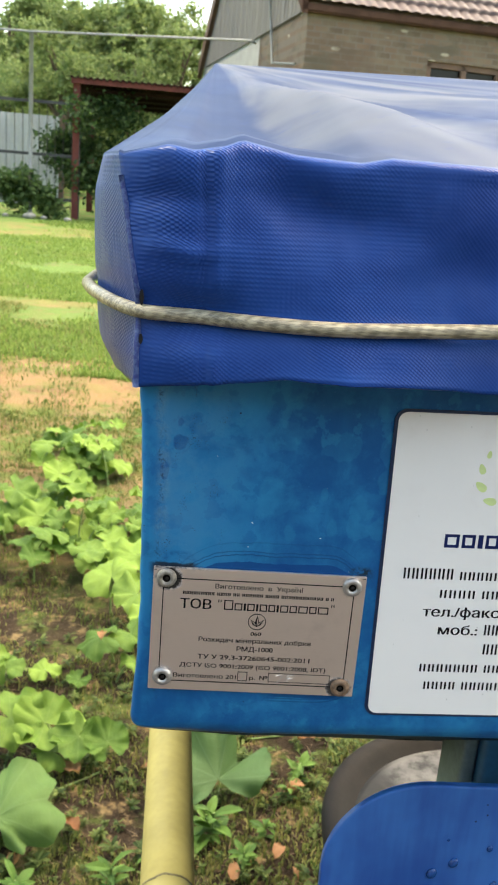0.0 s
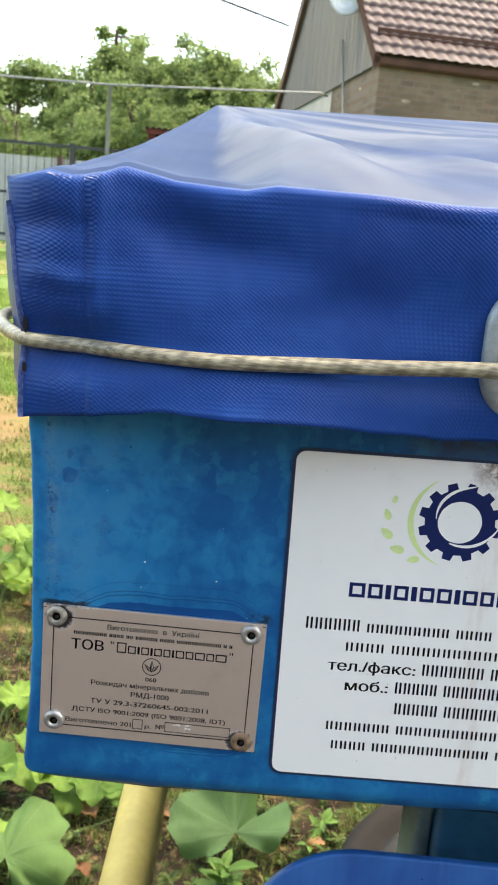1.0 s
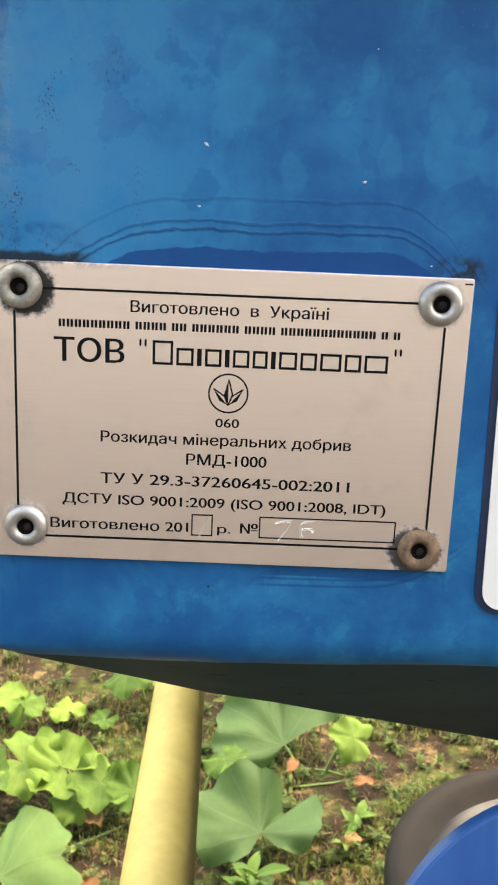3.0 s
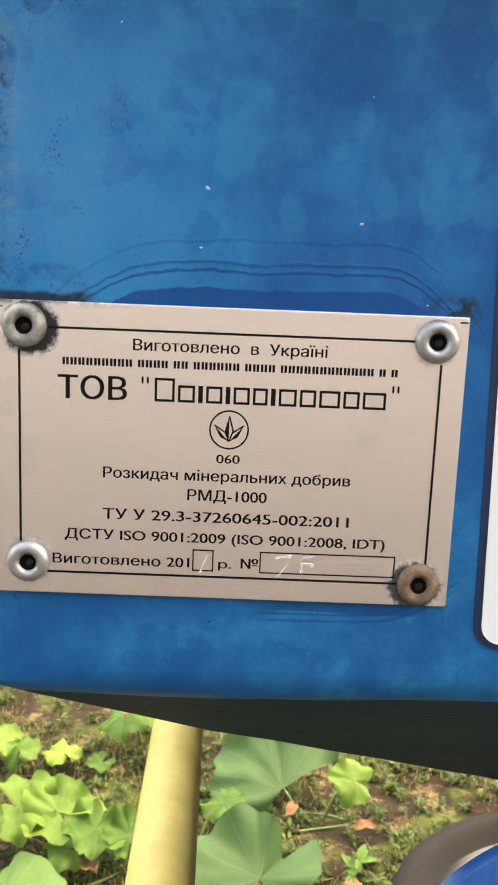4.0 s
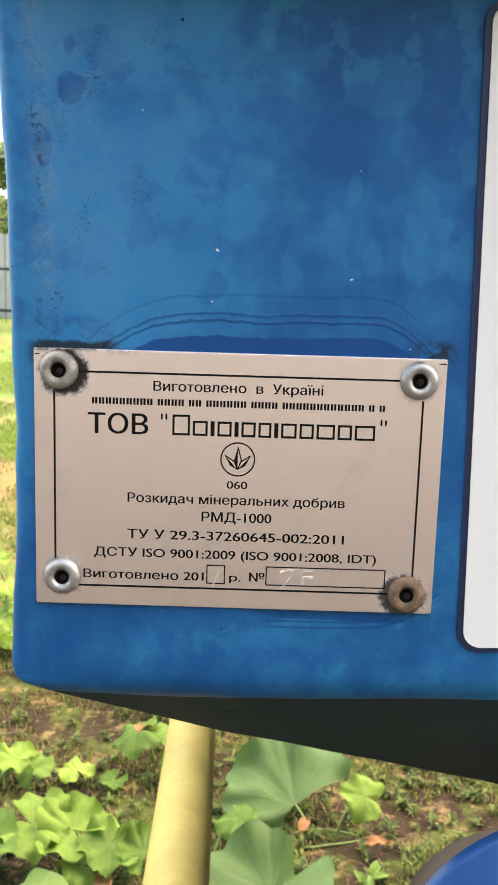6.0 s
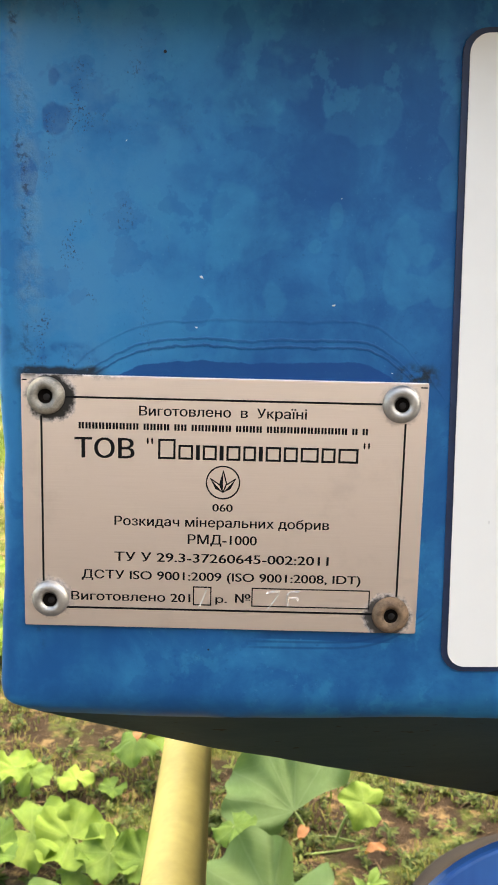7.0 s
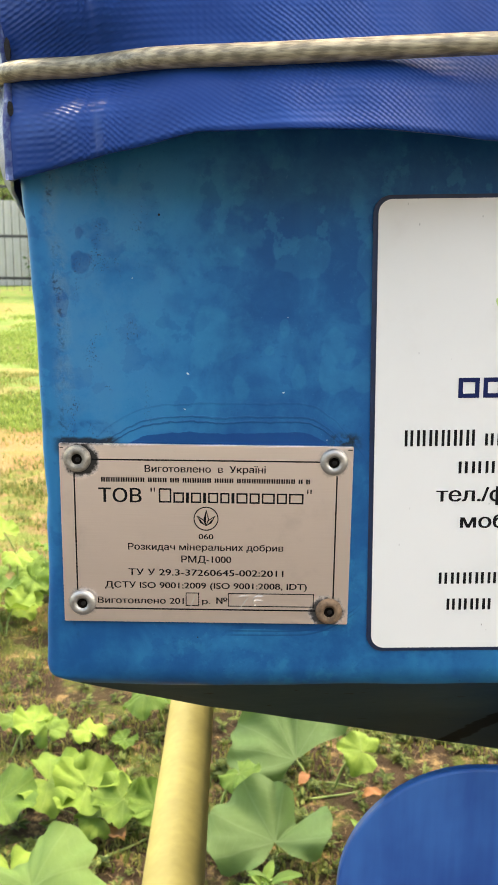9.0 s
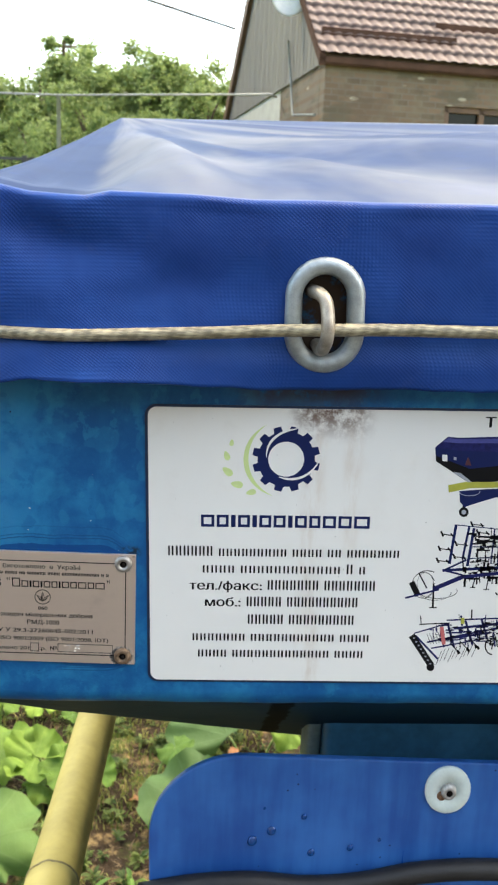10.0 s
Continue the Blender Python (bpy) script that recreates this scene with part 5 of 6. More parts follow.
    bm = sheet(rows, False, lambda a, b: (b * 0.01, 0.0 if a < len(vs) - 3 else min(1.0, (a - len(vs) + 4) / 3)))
    # opening for the eyelet
    cx, cz, a, b = 0.2022, 0.2109, 0.0142, 0.0088
    cut = []
    for f in bm.faces:
        c = f.calc_center_median()
        if c.y < 0.05 and abs(c.x - cx) < 0.03:
            dz = max(0.0, abs(c.z - cz) - b)
            if math.hypot(c.x - cx, dz) < a:
                cut.append(f)
    bmesh.ops.delete(bm, geom=cut, context="FACES")
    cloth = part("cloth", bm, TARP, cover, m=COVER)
    mod = cloth.modifiers.new("thickness", "SOLIDIFY")
    mod.thickness, mod.offset = 0.0009, 0.0
    # stitched seam up the corner
    pts = []
    for v in np.linspace(0.0, 0.9, 24):
        z = hem_z(0, 0) + (top_z(-0.006, 0) - hem_z(0, 0)) * v
        pts.append((corner(v)[0] - 0.0004 + 0.0006 * wob(z, 1, 1, 90), corner(v)[1] + 0.0004, z))
    part("seam", tube(pts, 0.0016, 8), SEAM, cover, "stitched corner seam", COVER)
    for v, h in ((0.40, 0.0034), (0.22, 0.0022)):
        z = hem_z(0, 0) + (top_z(-0.006, 0) - hem_z(0, 0)) * v
        hole = [(0.0009 * math.cos(t) * (1 + 0.3 * wob(t, v, 0, 3)), h * math.sin(t)) for t in np.linspace(0, 2 * math.pi, 18)[:-1]]
        part("tear", slab(hole, -0.0006, 0.0), GRIME, cover, "dark frayed tear in the seam", COVER @ Matrix.Translation((corner(v)[0] + 0.0012, corner(v)[1] - 0.0022, z)), False)
    # oval eyelet: rolled ring swept round a stadium
    rows = []
    n = 48
    for k in range(n):
        t = 2 * math.pi * k / n
        nx, nz = math.cos(t), math.sin(t)
        px, pz = 0.0, math.copysign(0.0085, nz) if abs(nz) > 1e-6 else 0.0
        ring = []
        for r, h in ((0.0195, -0.0002), (0.0190, 0.0012), (0.0175, 0.0026), (0.0155, 0.0032), (0.0135, 0.0028), (0.0118, 0.0014), (0.0110, -0.0008), (0.0108, -0.0035)):
            ring.append((px + r * nx, -h, pz + r * nz))
        rows.append(ring)
    rows.append(rows[0])
    part("eyelet", sheet(rows), ZINC, cover, "oval galvanised eyelet", COVER @ Matrix.Translation((0.2022, -0.0150, 0.2109)))
    return cover


build_cover()


def build_cord():
    side = [(-0.0605, 0.95, 1.222), (-0.0605, 0.72, 1.224), (-0.0575, 0.53, 1.2300), (-0.0500, 0.455, 1.2355), (-0.0385, 0.408, 1.2372), (-0.0265, 0.3850, 1.2364)]
    front = [(-0.0165, 0.3722, 1.2364), (-0.006, 0.3685, 1.2366), (0.008, 0.3655, 1.2368), (0.03, 0.3556, 1.2374), (0.064, 0.3500, 1.2379), (0.10, 0.3500, 1.2399), (0.13, 0.3508, 1.2416), (0.16, 0.3515, 1.2437), (0.184, 0.3490, 1.2452), (0.22, 0.3530, 1.2462), (0.27, 0.3530, 1.2470), (0.40, 0.3535, 1.2500), (0.8, 0.3535, 1.261), (1.6, 0.354, 1.282)]
    bm = tube(smooth_path([*side, *front], 12), 0.0031, 14)
    cord = part("cord", bm, ROPE)
    tagged(cord, "pale braided cord tied tight round the tarpaulin", "rope")


build_cord()


# ---- hook, bracket, apron, frame of the spreader ----
def build_under():
    pts = [(0.1790, 0.374, 1.2620), (0.1790, 0.362, 1.2622), (0.1808, 0.3560, 1.2620), (0.1838, 0.3515, 1.2590), (0.1850, 0.3485, 1.2530), (0.1852, 0.3465, 1.2460), (0.1848, 0.3480, 1.2395), (0.1838, 0.3530, 1.2355), (0.1828, 0.3600, 1.2350), (0.1828, 0.374, 1.2352)]
    part("hook", tube(smooth_path(pts, 5), 0.0033, 12), HOOKM, spreader, "bent galvanised rod hook")
    # boxed bracket under the hopper front
    part("bracket", box(0.217, 0.498, 0.62, 0.90, 0.56, 1.00, 0.006, 3), BRACKET, spreader, "dark blue painted box beam")
    part("bracket_flange", box(0.206, 0.506, 0.60, 0.2165, 0.552, 0.985, 0.003, 2), FLANGE, spreader, "pale end flange of the beam")
    part("slot", box(0.0, -0.0035, -0.0006, 0.14, 0.0035, 0.0006, 0.0005, 1), DARKHOLE, spreader, "dark slot under the hopper", Matrix.Translation((0.276, 0.3915, 1.0258)) @ Matrix.Rotation(radians(-1.5), 4, "Y") @ Matrix.Rotation(radians(-36), 4, "X"))
    # apron plate with rounded corner
    x0, z1, r = 0.0985, 0.9690, 0.060
    out = [(0.80, 0.70), (0.80, z1)]
    out += [(x0 + r + r * math.cos(radians(a)), z1 - r + r * math.sin(radians(a))) for a in np.linspace(90, 180, 22)]
    out += [(x0 + 0.002, 0.80), (x0 + 0.02, 0.70)]
    part("apron", slab(out, 0.4195, 0.4235, 0.0012), SHIELD, spreader, "glossy blue apron plate with a rounded corner", smooth=False)
    w = part("washer", lathe([(0.0165, 0.0), (0.0165, 0.0014), (0.0158, 0.0019), (0.005, 0.0019), (0.005, 0.0)], 40), WASHER, spreader, "pale round plastic washer", Matrix.Translation((0.2875, 0.4193, 0.9500)) @ Matrix.Diagonal((0.88, 1, 1.02, 1)))
    part("rust_stain", lathe([(0.0036, 0.0), (0.0034, 0.0003), (0.0, 0.0004)], 18), RUSTY, w, "brown rust stain", Matrix.Translation((-0.0042, -0.0019, -0.0036)))
    part("bolt", lathe([(0.0056, 0.0018), (0.0056, 0.0026), (0.0048, 0.0044), (0.0032, 0.0052), (0.0024, 0.0044), (0.0, 0.0040)], 24), BOLT, w, "small steel bolt head", Matrix.Translation((0.0002, 0, 0)))
    part("socket", lathe([(0.0023, 0.0047), (0.0012, 0.0049), (0.0, 0.0049)], 16), DARKHOLE, w, "dark socket of the bolt", Matrix.Translation((0.0004, 0, -0.0003)))
    # edge trim that sags along the apron
    pts = [(0.094, 0.414, 0.870), (0.130, 0.412, 0.8795), (0.165, 0.411, 0.8835), (0.200, 0.411, 0.8815), (0.235, 0.411, 0.8850), (0.275, 0.411, 0.8945), (0.33, 0.411, 0.8980), (0.45, 0.411, 0.892), (0.60, 0.411, 0.898), (0.78, 0.412, 0.893)]
    part("rubber_trim", tube(smooth_path(pts, 6), 0.0068, 12), RUBBER, spreader, "sagging black rubber edge strip")
    # water drops
    for x, z, s in ((0.165, 0.9075, 1.2), (0.177, 0.9155, 1.1), (0.2035, 0.900, 0.9), (0.2285, 0.9045, 0.8), (0.1975, 0.9265, 0.7), (0.247, 0.911, 0.45), (0.172, 0.932, 0.35)):
        bm = bmesh.new()
        bmesh.ops.create_uvsphere(bm, u_segments=14, v_segments=8, radius=0.0026 * s)
        for v in bm.verts:
            v.co.y *= 0.7
            if v.co.z > 0:
                v.co.z *= 1.35
            v.co.x += 0.15 * v.co.z
        part("water_drop", bm, WATER, spreader, "glossy drop of water", Matrix.Translation((x, 0.4193, z)))
    # frame pipe that runs back under the hopper, welded to a bent leg
    d = Vector((-0.0243, 1.0, -0.0611))
    joint = Vector((-0.0007, 1.0, 0.7395)) - d * 0.4615
    part("frame_pipe", tube([joint + d * s for s in np.linspace(0.0, 0.96, 20)], 0.0212, 32), YELLOW, spreader, "cream yellow painted steel frame pipe")
    d.normalize()
    bend = [joint - d * 0.012 + Vector((0.0, -0.055 * math.sin(q), -0.055 * (1 - math.cos(q)))) for q in np.linspace(0, math.pi / 2, 9)]
    part("leg", tube([joint, *bend, bend[-1] - Vector((0, 0, 0.35)), Vector((bend[-1].x, bend[-1].y, ground_height(bend[-1].x, bend[-1].y)))], 0.0216, 32), YELLOW, spreader, "cream yellow painted bent pipe leg")
    build_weld(joint, d)
    for x in (0.35, 1.3):
        part("stand", tube([(x, 0.75, 0.62), (x, 0.75, 0.0)], 0.024, 20), YELLOW, spreader)
    part("cross_beam", box(0.2, 0.70, 0.56, 1.45, 0.80, 0.64, 0.006), YELLOW, spreader, "yellow painted cross beam")
    # spinner disc under the outlet
    c = Matrix.Translation((0.577, 1.220, 0.0))
    prof = [(0.0, 0.238), (0.10, 0.238), (0.24, 0.242), (0.258, 0.244), (0.258, 0.232), (0.10, 0.226), (0.0, 0.226)]
    part("spinner_disc", lathe(prof, 72, "z"), DISC, spreader, "dull steel spinner disc inside a thick rim", c)
    rim = [(0.250, 0.243), (0.262, 0.252), (0.272, 0.262), (0.284, 0.267), (0.296, 0.266), (0.303, 0.260), (0.306, 0.248), (0.303, 0.225), (0.290, 0.214), (0.256, 0.214), (0.250, 0.243)]
    part("disc_rim", lathe(rim, 72, "z"), DISCRIM, spreader, "thick dark rim of the spinner disc", c)
    part("disc_shaft", tube([(0.577, 1.220, 0.02), (0.577, 1.220, 0.62)], 0.03, 20), DISC, spreader)


def build_crumbs():
    """Tiny plant crumbs stuck to the hopper's paint."""
    rng = random.Random(8)
    for x, z, s in CRUMBS:
        bm = bmesh.new()
        bmesh.ops.create_icosphere(bm, subdivisions=2, radius=0.00022 * s)
        a = rng.uniform(0, 3.14)
        for v in bm.verts:
            v.co *= 1 + 0.9 * noise.noise(v.co * 4200 + Vector((x * 90, z * 90, 0)))
            v.co.x *= 1.9
            v.co.y *= 0.6
        part("plant_crumb", bm, CRUMB, spreader, "tiny pale plant crumb stuck to paint", Matrix.Translation((x, 0.3737, z)) @ Matrix.Rotation(a, 4, "Y"))


def build_weld(c, d):
    u = d.orthogonal().normalized()
    v = d.cross(u)
    ring = [c + 0.0212 * (math.cos(t) * u + math.sin(t) * v) + d * (0.0016 * wob(math.cos(t), math.sin(t), 0, 2.2) + 0.0008 * wob(math.cos(t), math.sin(t), 3, 7)) for t in np.linspace(0, 2 * math.pi, 60)]
    part("weld_bead", tube(ring, 0.0012, 6, False), WELD, spreader, "rough weld seam round the pipe")


build_under()

CRUMBS = ((0.037, 1.143, 1.2), (0.069, 1.137, 1.1), (0.036, 1.131, 0.7), (0.019, 1.174, 0.6), (0.070, 1.162, 0.5), (0.012, 1.105, 0.5), (0.084, 1.121, 0.5))
build_crumbs()


# ---- pumpkin plants ----
def pumpkin_leaf(seed, material, gap=0.15, bent=None, edge=None, crease=None):
    """A heart-shaped, shallowly lobed, ruffled leaf of radius about 1; the stalk joins at the origin, the notch points to -y."""
    rng = random.Random(seed)
    ph, droop, ruffle = rng.uniform(0, 6), rng.uniform(-0.25, 0.25), rng.uniform(0.07, 0.16)
    foldy, lobes = rng.uniform(-0.35, 0.4), rng.uniform(0.015, 0.055)
    curl, way = rng.uniform(0.2, 0.7), rng.uniform(0, 6.28)
    foldy = foldy if bent is None else bent
    nt, rings = 64 if edge else 52, (0.0, 0.1, 0.25, 0.4, 0.55, 0.7, 0.82, 0.92, 1.0)
    rows = []
    for q in rings:
        row = []
        for k in range(nt + 1):
            t = k / nt
            a = -math.pi / 2 + gap + t * (2 * math.pi - 2 * gap)
            back = abs(a - math.pi / 2) / math.pi
            r = 0.86 + lobes * math.cos(5 * (a - math.pi / 2)) + 0.13 * wob(math.cos(a), math.sin(a), seed, 1.6) + 0.02 * math.sin(19 * a + ph)
            r *= q * (1 - (0.42 if gap < 0.3 else 0.12) * max(0.0, back - 0.70) / 0.30)
            if edge:
                # a torn, deeply lobed leaf: reach of the blade by bearing
                deg = edge[0][0] + t * (edge[-1][0] - edge[0][0])
                a = radians(deg)
                r = q * (float(np.interp(deg, [e[0] for e in edge], [e[1] for e in edge])) + 0.02 * math.sin(17 * a + ph))
            x, y = r * math.cos(a), r * math.sin(a)
            z = 0.12 * q - droop * q ** 3 + foldy * abs(x) * 0.6 - 0.12 * math.exp(-(x / 0.06) ** 2) * q
            z += ruffle * q ** 2 * math.sin(4 * a + ph) + 0.8 * ruffle * q ** 4 * math.sin(9 * a + 1.7 * ph)
            z += 0.16 * q * wob(x, y, seed + 5, 2.3) + 0.05 * q * wob(x, y, seed + 9, 6.0)
            if crease is not None:
                z -= crease[1] * q * math.exp(-((math.degrees(a) - crease[0]) / 20) ** 2)
            # one side rolls over
            side = x * math.cos(way) + y * math.sin(way)
            z -= curl * max(0.0, side - 0.35) ** 1.5
            row.append((x, y, z))
        rows.append(row)
    bm = sheet(rows, False, lambda i, j: (j / nt, rings[min(i, len(rings) - 1)]))
    bmesh.ops.remove_doubles(bm, verts=bm.verts, dist=1e-4)
    for f in bm.faces:
        if f.normal.z < 0:
            f.normal_flip()
    me = bpy.data.meshes.new("leaf")
    bm.to_mesh(me)
    bm.free()
    me.materials.append(material)
    me.polygons.foreach_set("use_smooth", [True] * len(me.polygons))
    return me


LEAVES = [pumpkin_leaf(s, PUMPKIN, 0.12 + 0.05 * (s % 5)) for s in range(14)]
WINGED = ((-42, 0.36), (-31, 0.60), (-9, 0.76), (26, 0.95), (41, 1.06), (49, 0.56), (60, 0.62), (70, 0.82), (82, 0.80), (98, 0.98), (119, 0.98), (140, 0.97), (166, 1.07), (191, 1.06), (213, 0.88), (222, 0.62), (232, 0.60), (242, 0.40))
RAGGED = ((-60, 0.40), (-46, 0.74), (-34, 0.62), (-16, 0.98), (10, 1.08), (24, 0.78), (39, 1.06), (57, 1.10), (80, 1.02), (96, 0.88), (110, 0.50), (142, 0.58), (168, 0.85), (190, 0.90), (225, 0.66), (243, 0.34))
FAN = ((22, 0.85), (30, 1.02), (38, 0.98), (52, 1.08), (72, 1.02), (90, 1.10), (112, 1.02), (140, 1.06), (160, 0.95), (178, 0.98), (192, 0.84), (205, 0.66), (222, 0.30))
BROAD = [pumpkin_leaf(3, SHADELEAF, bent=0.15, edge=WINGED, crease=(52, 0.32)), pumpkin_leaf(21, SHADELEAF, bent=0.05, edge=FAN), pumpkin_leaf(33, SHADELEAF), pumpkin_leaf(47, SHADELEAF)]
NEARLEFT = pumpkin_leaf(8, SOFTLEAF, bent=0.1, edge=RAGGED, crease=(108, 0.12))


def add_leaf(plant, rng, x, y, z, size, tilt=None, turn=None, mesh=None, face=None):
    g = ground_height(x, y)
    ob = new("leaf", mesh or rng.choice(LEAVES))
    ob.parent = plant
    ob.matrix_parent_inverse = plant.matrix_basis.inverted()
    tx = rng.uniform(-28, 18) if tilt is None else tilt
    ty = rng.uniform(-20, 20) if face is None else face
    rz = rng.uniform(0, 360) if turn is None else turn
    ob.matrix_basis = pose(x, y, g + z, 0, 0, 0) @ Matrix.Rotation(radians(-tx * 0.55), 4, "X") @ Matrix.Rotation(radians(ty), 4, "Y") @ Matrix.Rotation(radians(rz), 4, "Z") @ Matrix.Diagonal((size * 1.05, size * 1.05, size * 1.05, 1))
    bx, by = x + rng.uniform(-0.06, 0.06), y + rng.uniform(-0.04, 0.08)
    pts = smooth_path([(bx, by, ground_height(bx, by) - 0.01), (bx * 0.6 + x * 0.4, by * 0.6 + y * 0.4, g + z * 0.6), (x, y, g + z)], 4)
    part("stalk", tube(pts, 0.0035, 5, False, 0.7), STEM, plant)


def build_plants():
    rng = random.Random(11)
    kinds = (
        # leaves close to the machine: x, y, height, radius, tilt, turn
        ("pumpkin_plant", ((0.112, 1.59, 0.062, 0.125, -52, 0), (0.165, 1.87, 0.066, 0.150, -62, 8), (0.31, 1.85, 0.10, 0.055, -70, 80), (0.04, 1.78, 0.08, 0.05, -20, 200))),
        ("pumpkin_plant", ((-0.320, 1.42, 0.085, 0.118, -48, 0), (-0.36, 1.74, 0.08, 0.085, -30, 250), (-0.28, 1.73, 0.085, 0.080, -45, 60), (-0.20, 1.70, 0.08, 0.070, -40, 160), (-0.135, 1.69, 0.07, 0.055, -50, 20), (-0.38, 1.50, 0.05, 0.07, -10, 200), (-0.45, 1.68, 0.08, 0.085, -20, 330), (-0.235, 1.76, 0.06, 0.05, -55, 280), (-0.48, 1.45, 0.06, 0.09, -15, 60), (-0.32, 1.79, 0.07, 0.055, -60, 120), (-0.165, 1.74, 0.06, 0.045, -60, 300), (-0.25, 1.68, 0.05, 0.05, -15, 90), (-0.33, 2.02, 0.04, 0.045, -20, 40), (-0.24, 2.0, 0.03, 0.035, -30, 140))),
        ("pumpkin_plant", ((-0.20, 2.08, 0.11, 0.070, -18, 100), (-0.12, 2.12, 0.10, 0.065, -28, 220), (-0.20, 2.40, 0.13, 0.095, -40, 10), (-0.12, 2.32, 0.12, 0.085, -25, 140), (-0.15, 2.55, 0.14, 0.09, -35, 60), (-0.07, 2.2, 0.10, 0.075, -30, 330), (-0.02, 2.35, 0.10, 0.08, -20, 50), (-0.10, 2.05, 0.06, 0.05, 0, 180), (-0.46, 2.0, 0.08, 0.055, -20, 80), (-0.42, 1.98, 0.07, 0.05, -40, 10), (-0.51, 2.04, 0.06, 0.05, -10, 200))),
        ("pumpkin_plant", tuple((rng.uniform(-0.95, -0.48), rng.uniform(2.55, 3.2), rng.uniform(0.03, 0.17), rng.uniform(0.035, 0.085), rng.uniform(-75, 20), rng.uniform(0, 360)) for _ in range(44))),
        ("pumpkin_plant", tuple((rng.uniform(-0.5, -0.10), rng.uniform(2.55, 3.15), rng.uniform(0.03, 0.15), rng.uniform(0.035, 0.08), rng.uniform(-75, 20), rng.uniform(0, 360)) for _ in range(40))),
        ("pumpkin_plant", tuple((rng.uniform(-0.62, -0.2), rng.uniform(3.5, 3.9), rng.uniform(0.04, 0.17), rng.uniform(0.045, 0.09), rng.uniform(-75, 15), rng.uniform(0, 360)) for _ in range(26))),
        ("pumpkin_plant", tuple((rng.uniform(0.05, 0.9), rng.uniform(2.5, 3.6), rng.uniform(0.06, 0.2), rng.uniform(0.06, 0.10), rng.uniform(-40, 10), rng.uniform(0, 360)) for _ in range(16))),
    )
    for name, leaves in kinds:
        cx, cy = sum(q[0] for q in leaves) / len(leaves), sum(q[1] for q in leaves) / len(leaves)
        plant = thing(name, (cx, cy, ground_height(cx, cy)), "sprawling pumpkin plant with broad green lobed leaves on soil", "plant", "pumpkin plants in the bed")
        for k, (x, y, z, s, tilt, turn) in enumerate(leaves):
            # leaves beside the machine take the shade-coloured leaf
            old = name == "pumpkin_plant" and x > 0.03 and y < 2.0 and s > 0.056
            add_leaf(plant, rng, x, y, z, s, tilt, turn, BROAD[k % 4] if old else NEARLEFT if (x, y) == (-0.320, 1.42) else None, 0 if turn in (0, 8) else None)
        vine = [(leaves[i][0], leaves[i][1], ground_height(leaves[i][0], leaves[i][1]) - 0.001) for i in range(min(len(leaves), 6))]
        part("vine", tube(smooth_path(vine, 4), 0.0026, 6), STEM, plant)


build_plants()


def lance_leaf(length, width):
    """One lance-shaped leaf along x with a keel."""
    bm = bmesh.new()
    pr = []
    for t, w in ((0, 0.15), (0.3, 0.8), (0.6, 1.0), (0.85, 0.55), (1.0, 0.02)):
        c = Vector((length * t, 0, length * (0.45 * t - 0.6 * t * t)))
        pr.append((bm.verts.new(c - Vector((0, width * w, 0))), bm.verts.new(c - Vector((0, 0, width * 0.3 * w))), bm.verts.new(c + Vector((0, width * w, 0)))))
    for (a0, b0, c0), (a1, b1, c1) in zip(pr, pr[1:]):
        bm.faces.new((a0, b0, b1, a1))
        bm.faces.new((b0, c0, c1, b1))
    me = bpy.data.meshes.new("leaf")
    bm.to_mesh(me)
    bm.free()
    me.materials.append(WEEDLEAF)
    return me


def weed_turns(rng):
    """Poses of the leaves of one weed."""
    out = []
    for _ in range(rng.randint(13, 19)):
        z = rng.uniform(0.005, 0.06)
        out.append(pose(0, 0, z, rng.uniform(-25, 25), rng.uniform(-45, 5), rng.uniform(0, 360)) @ Matrix.Scale(rng.uniform(0.5, 1.0), 4))
    return out


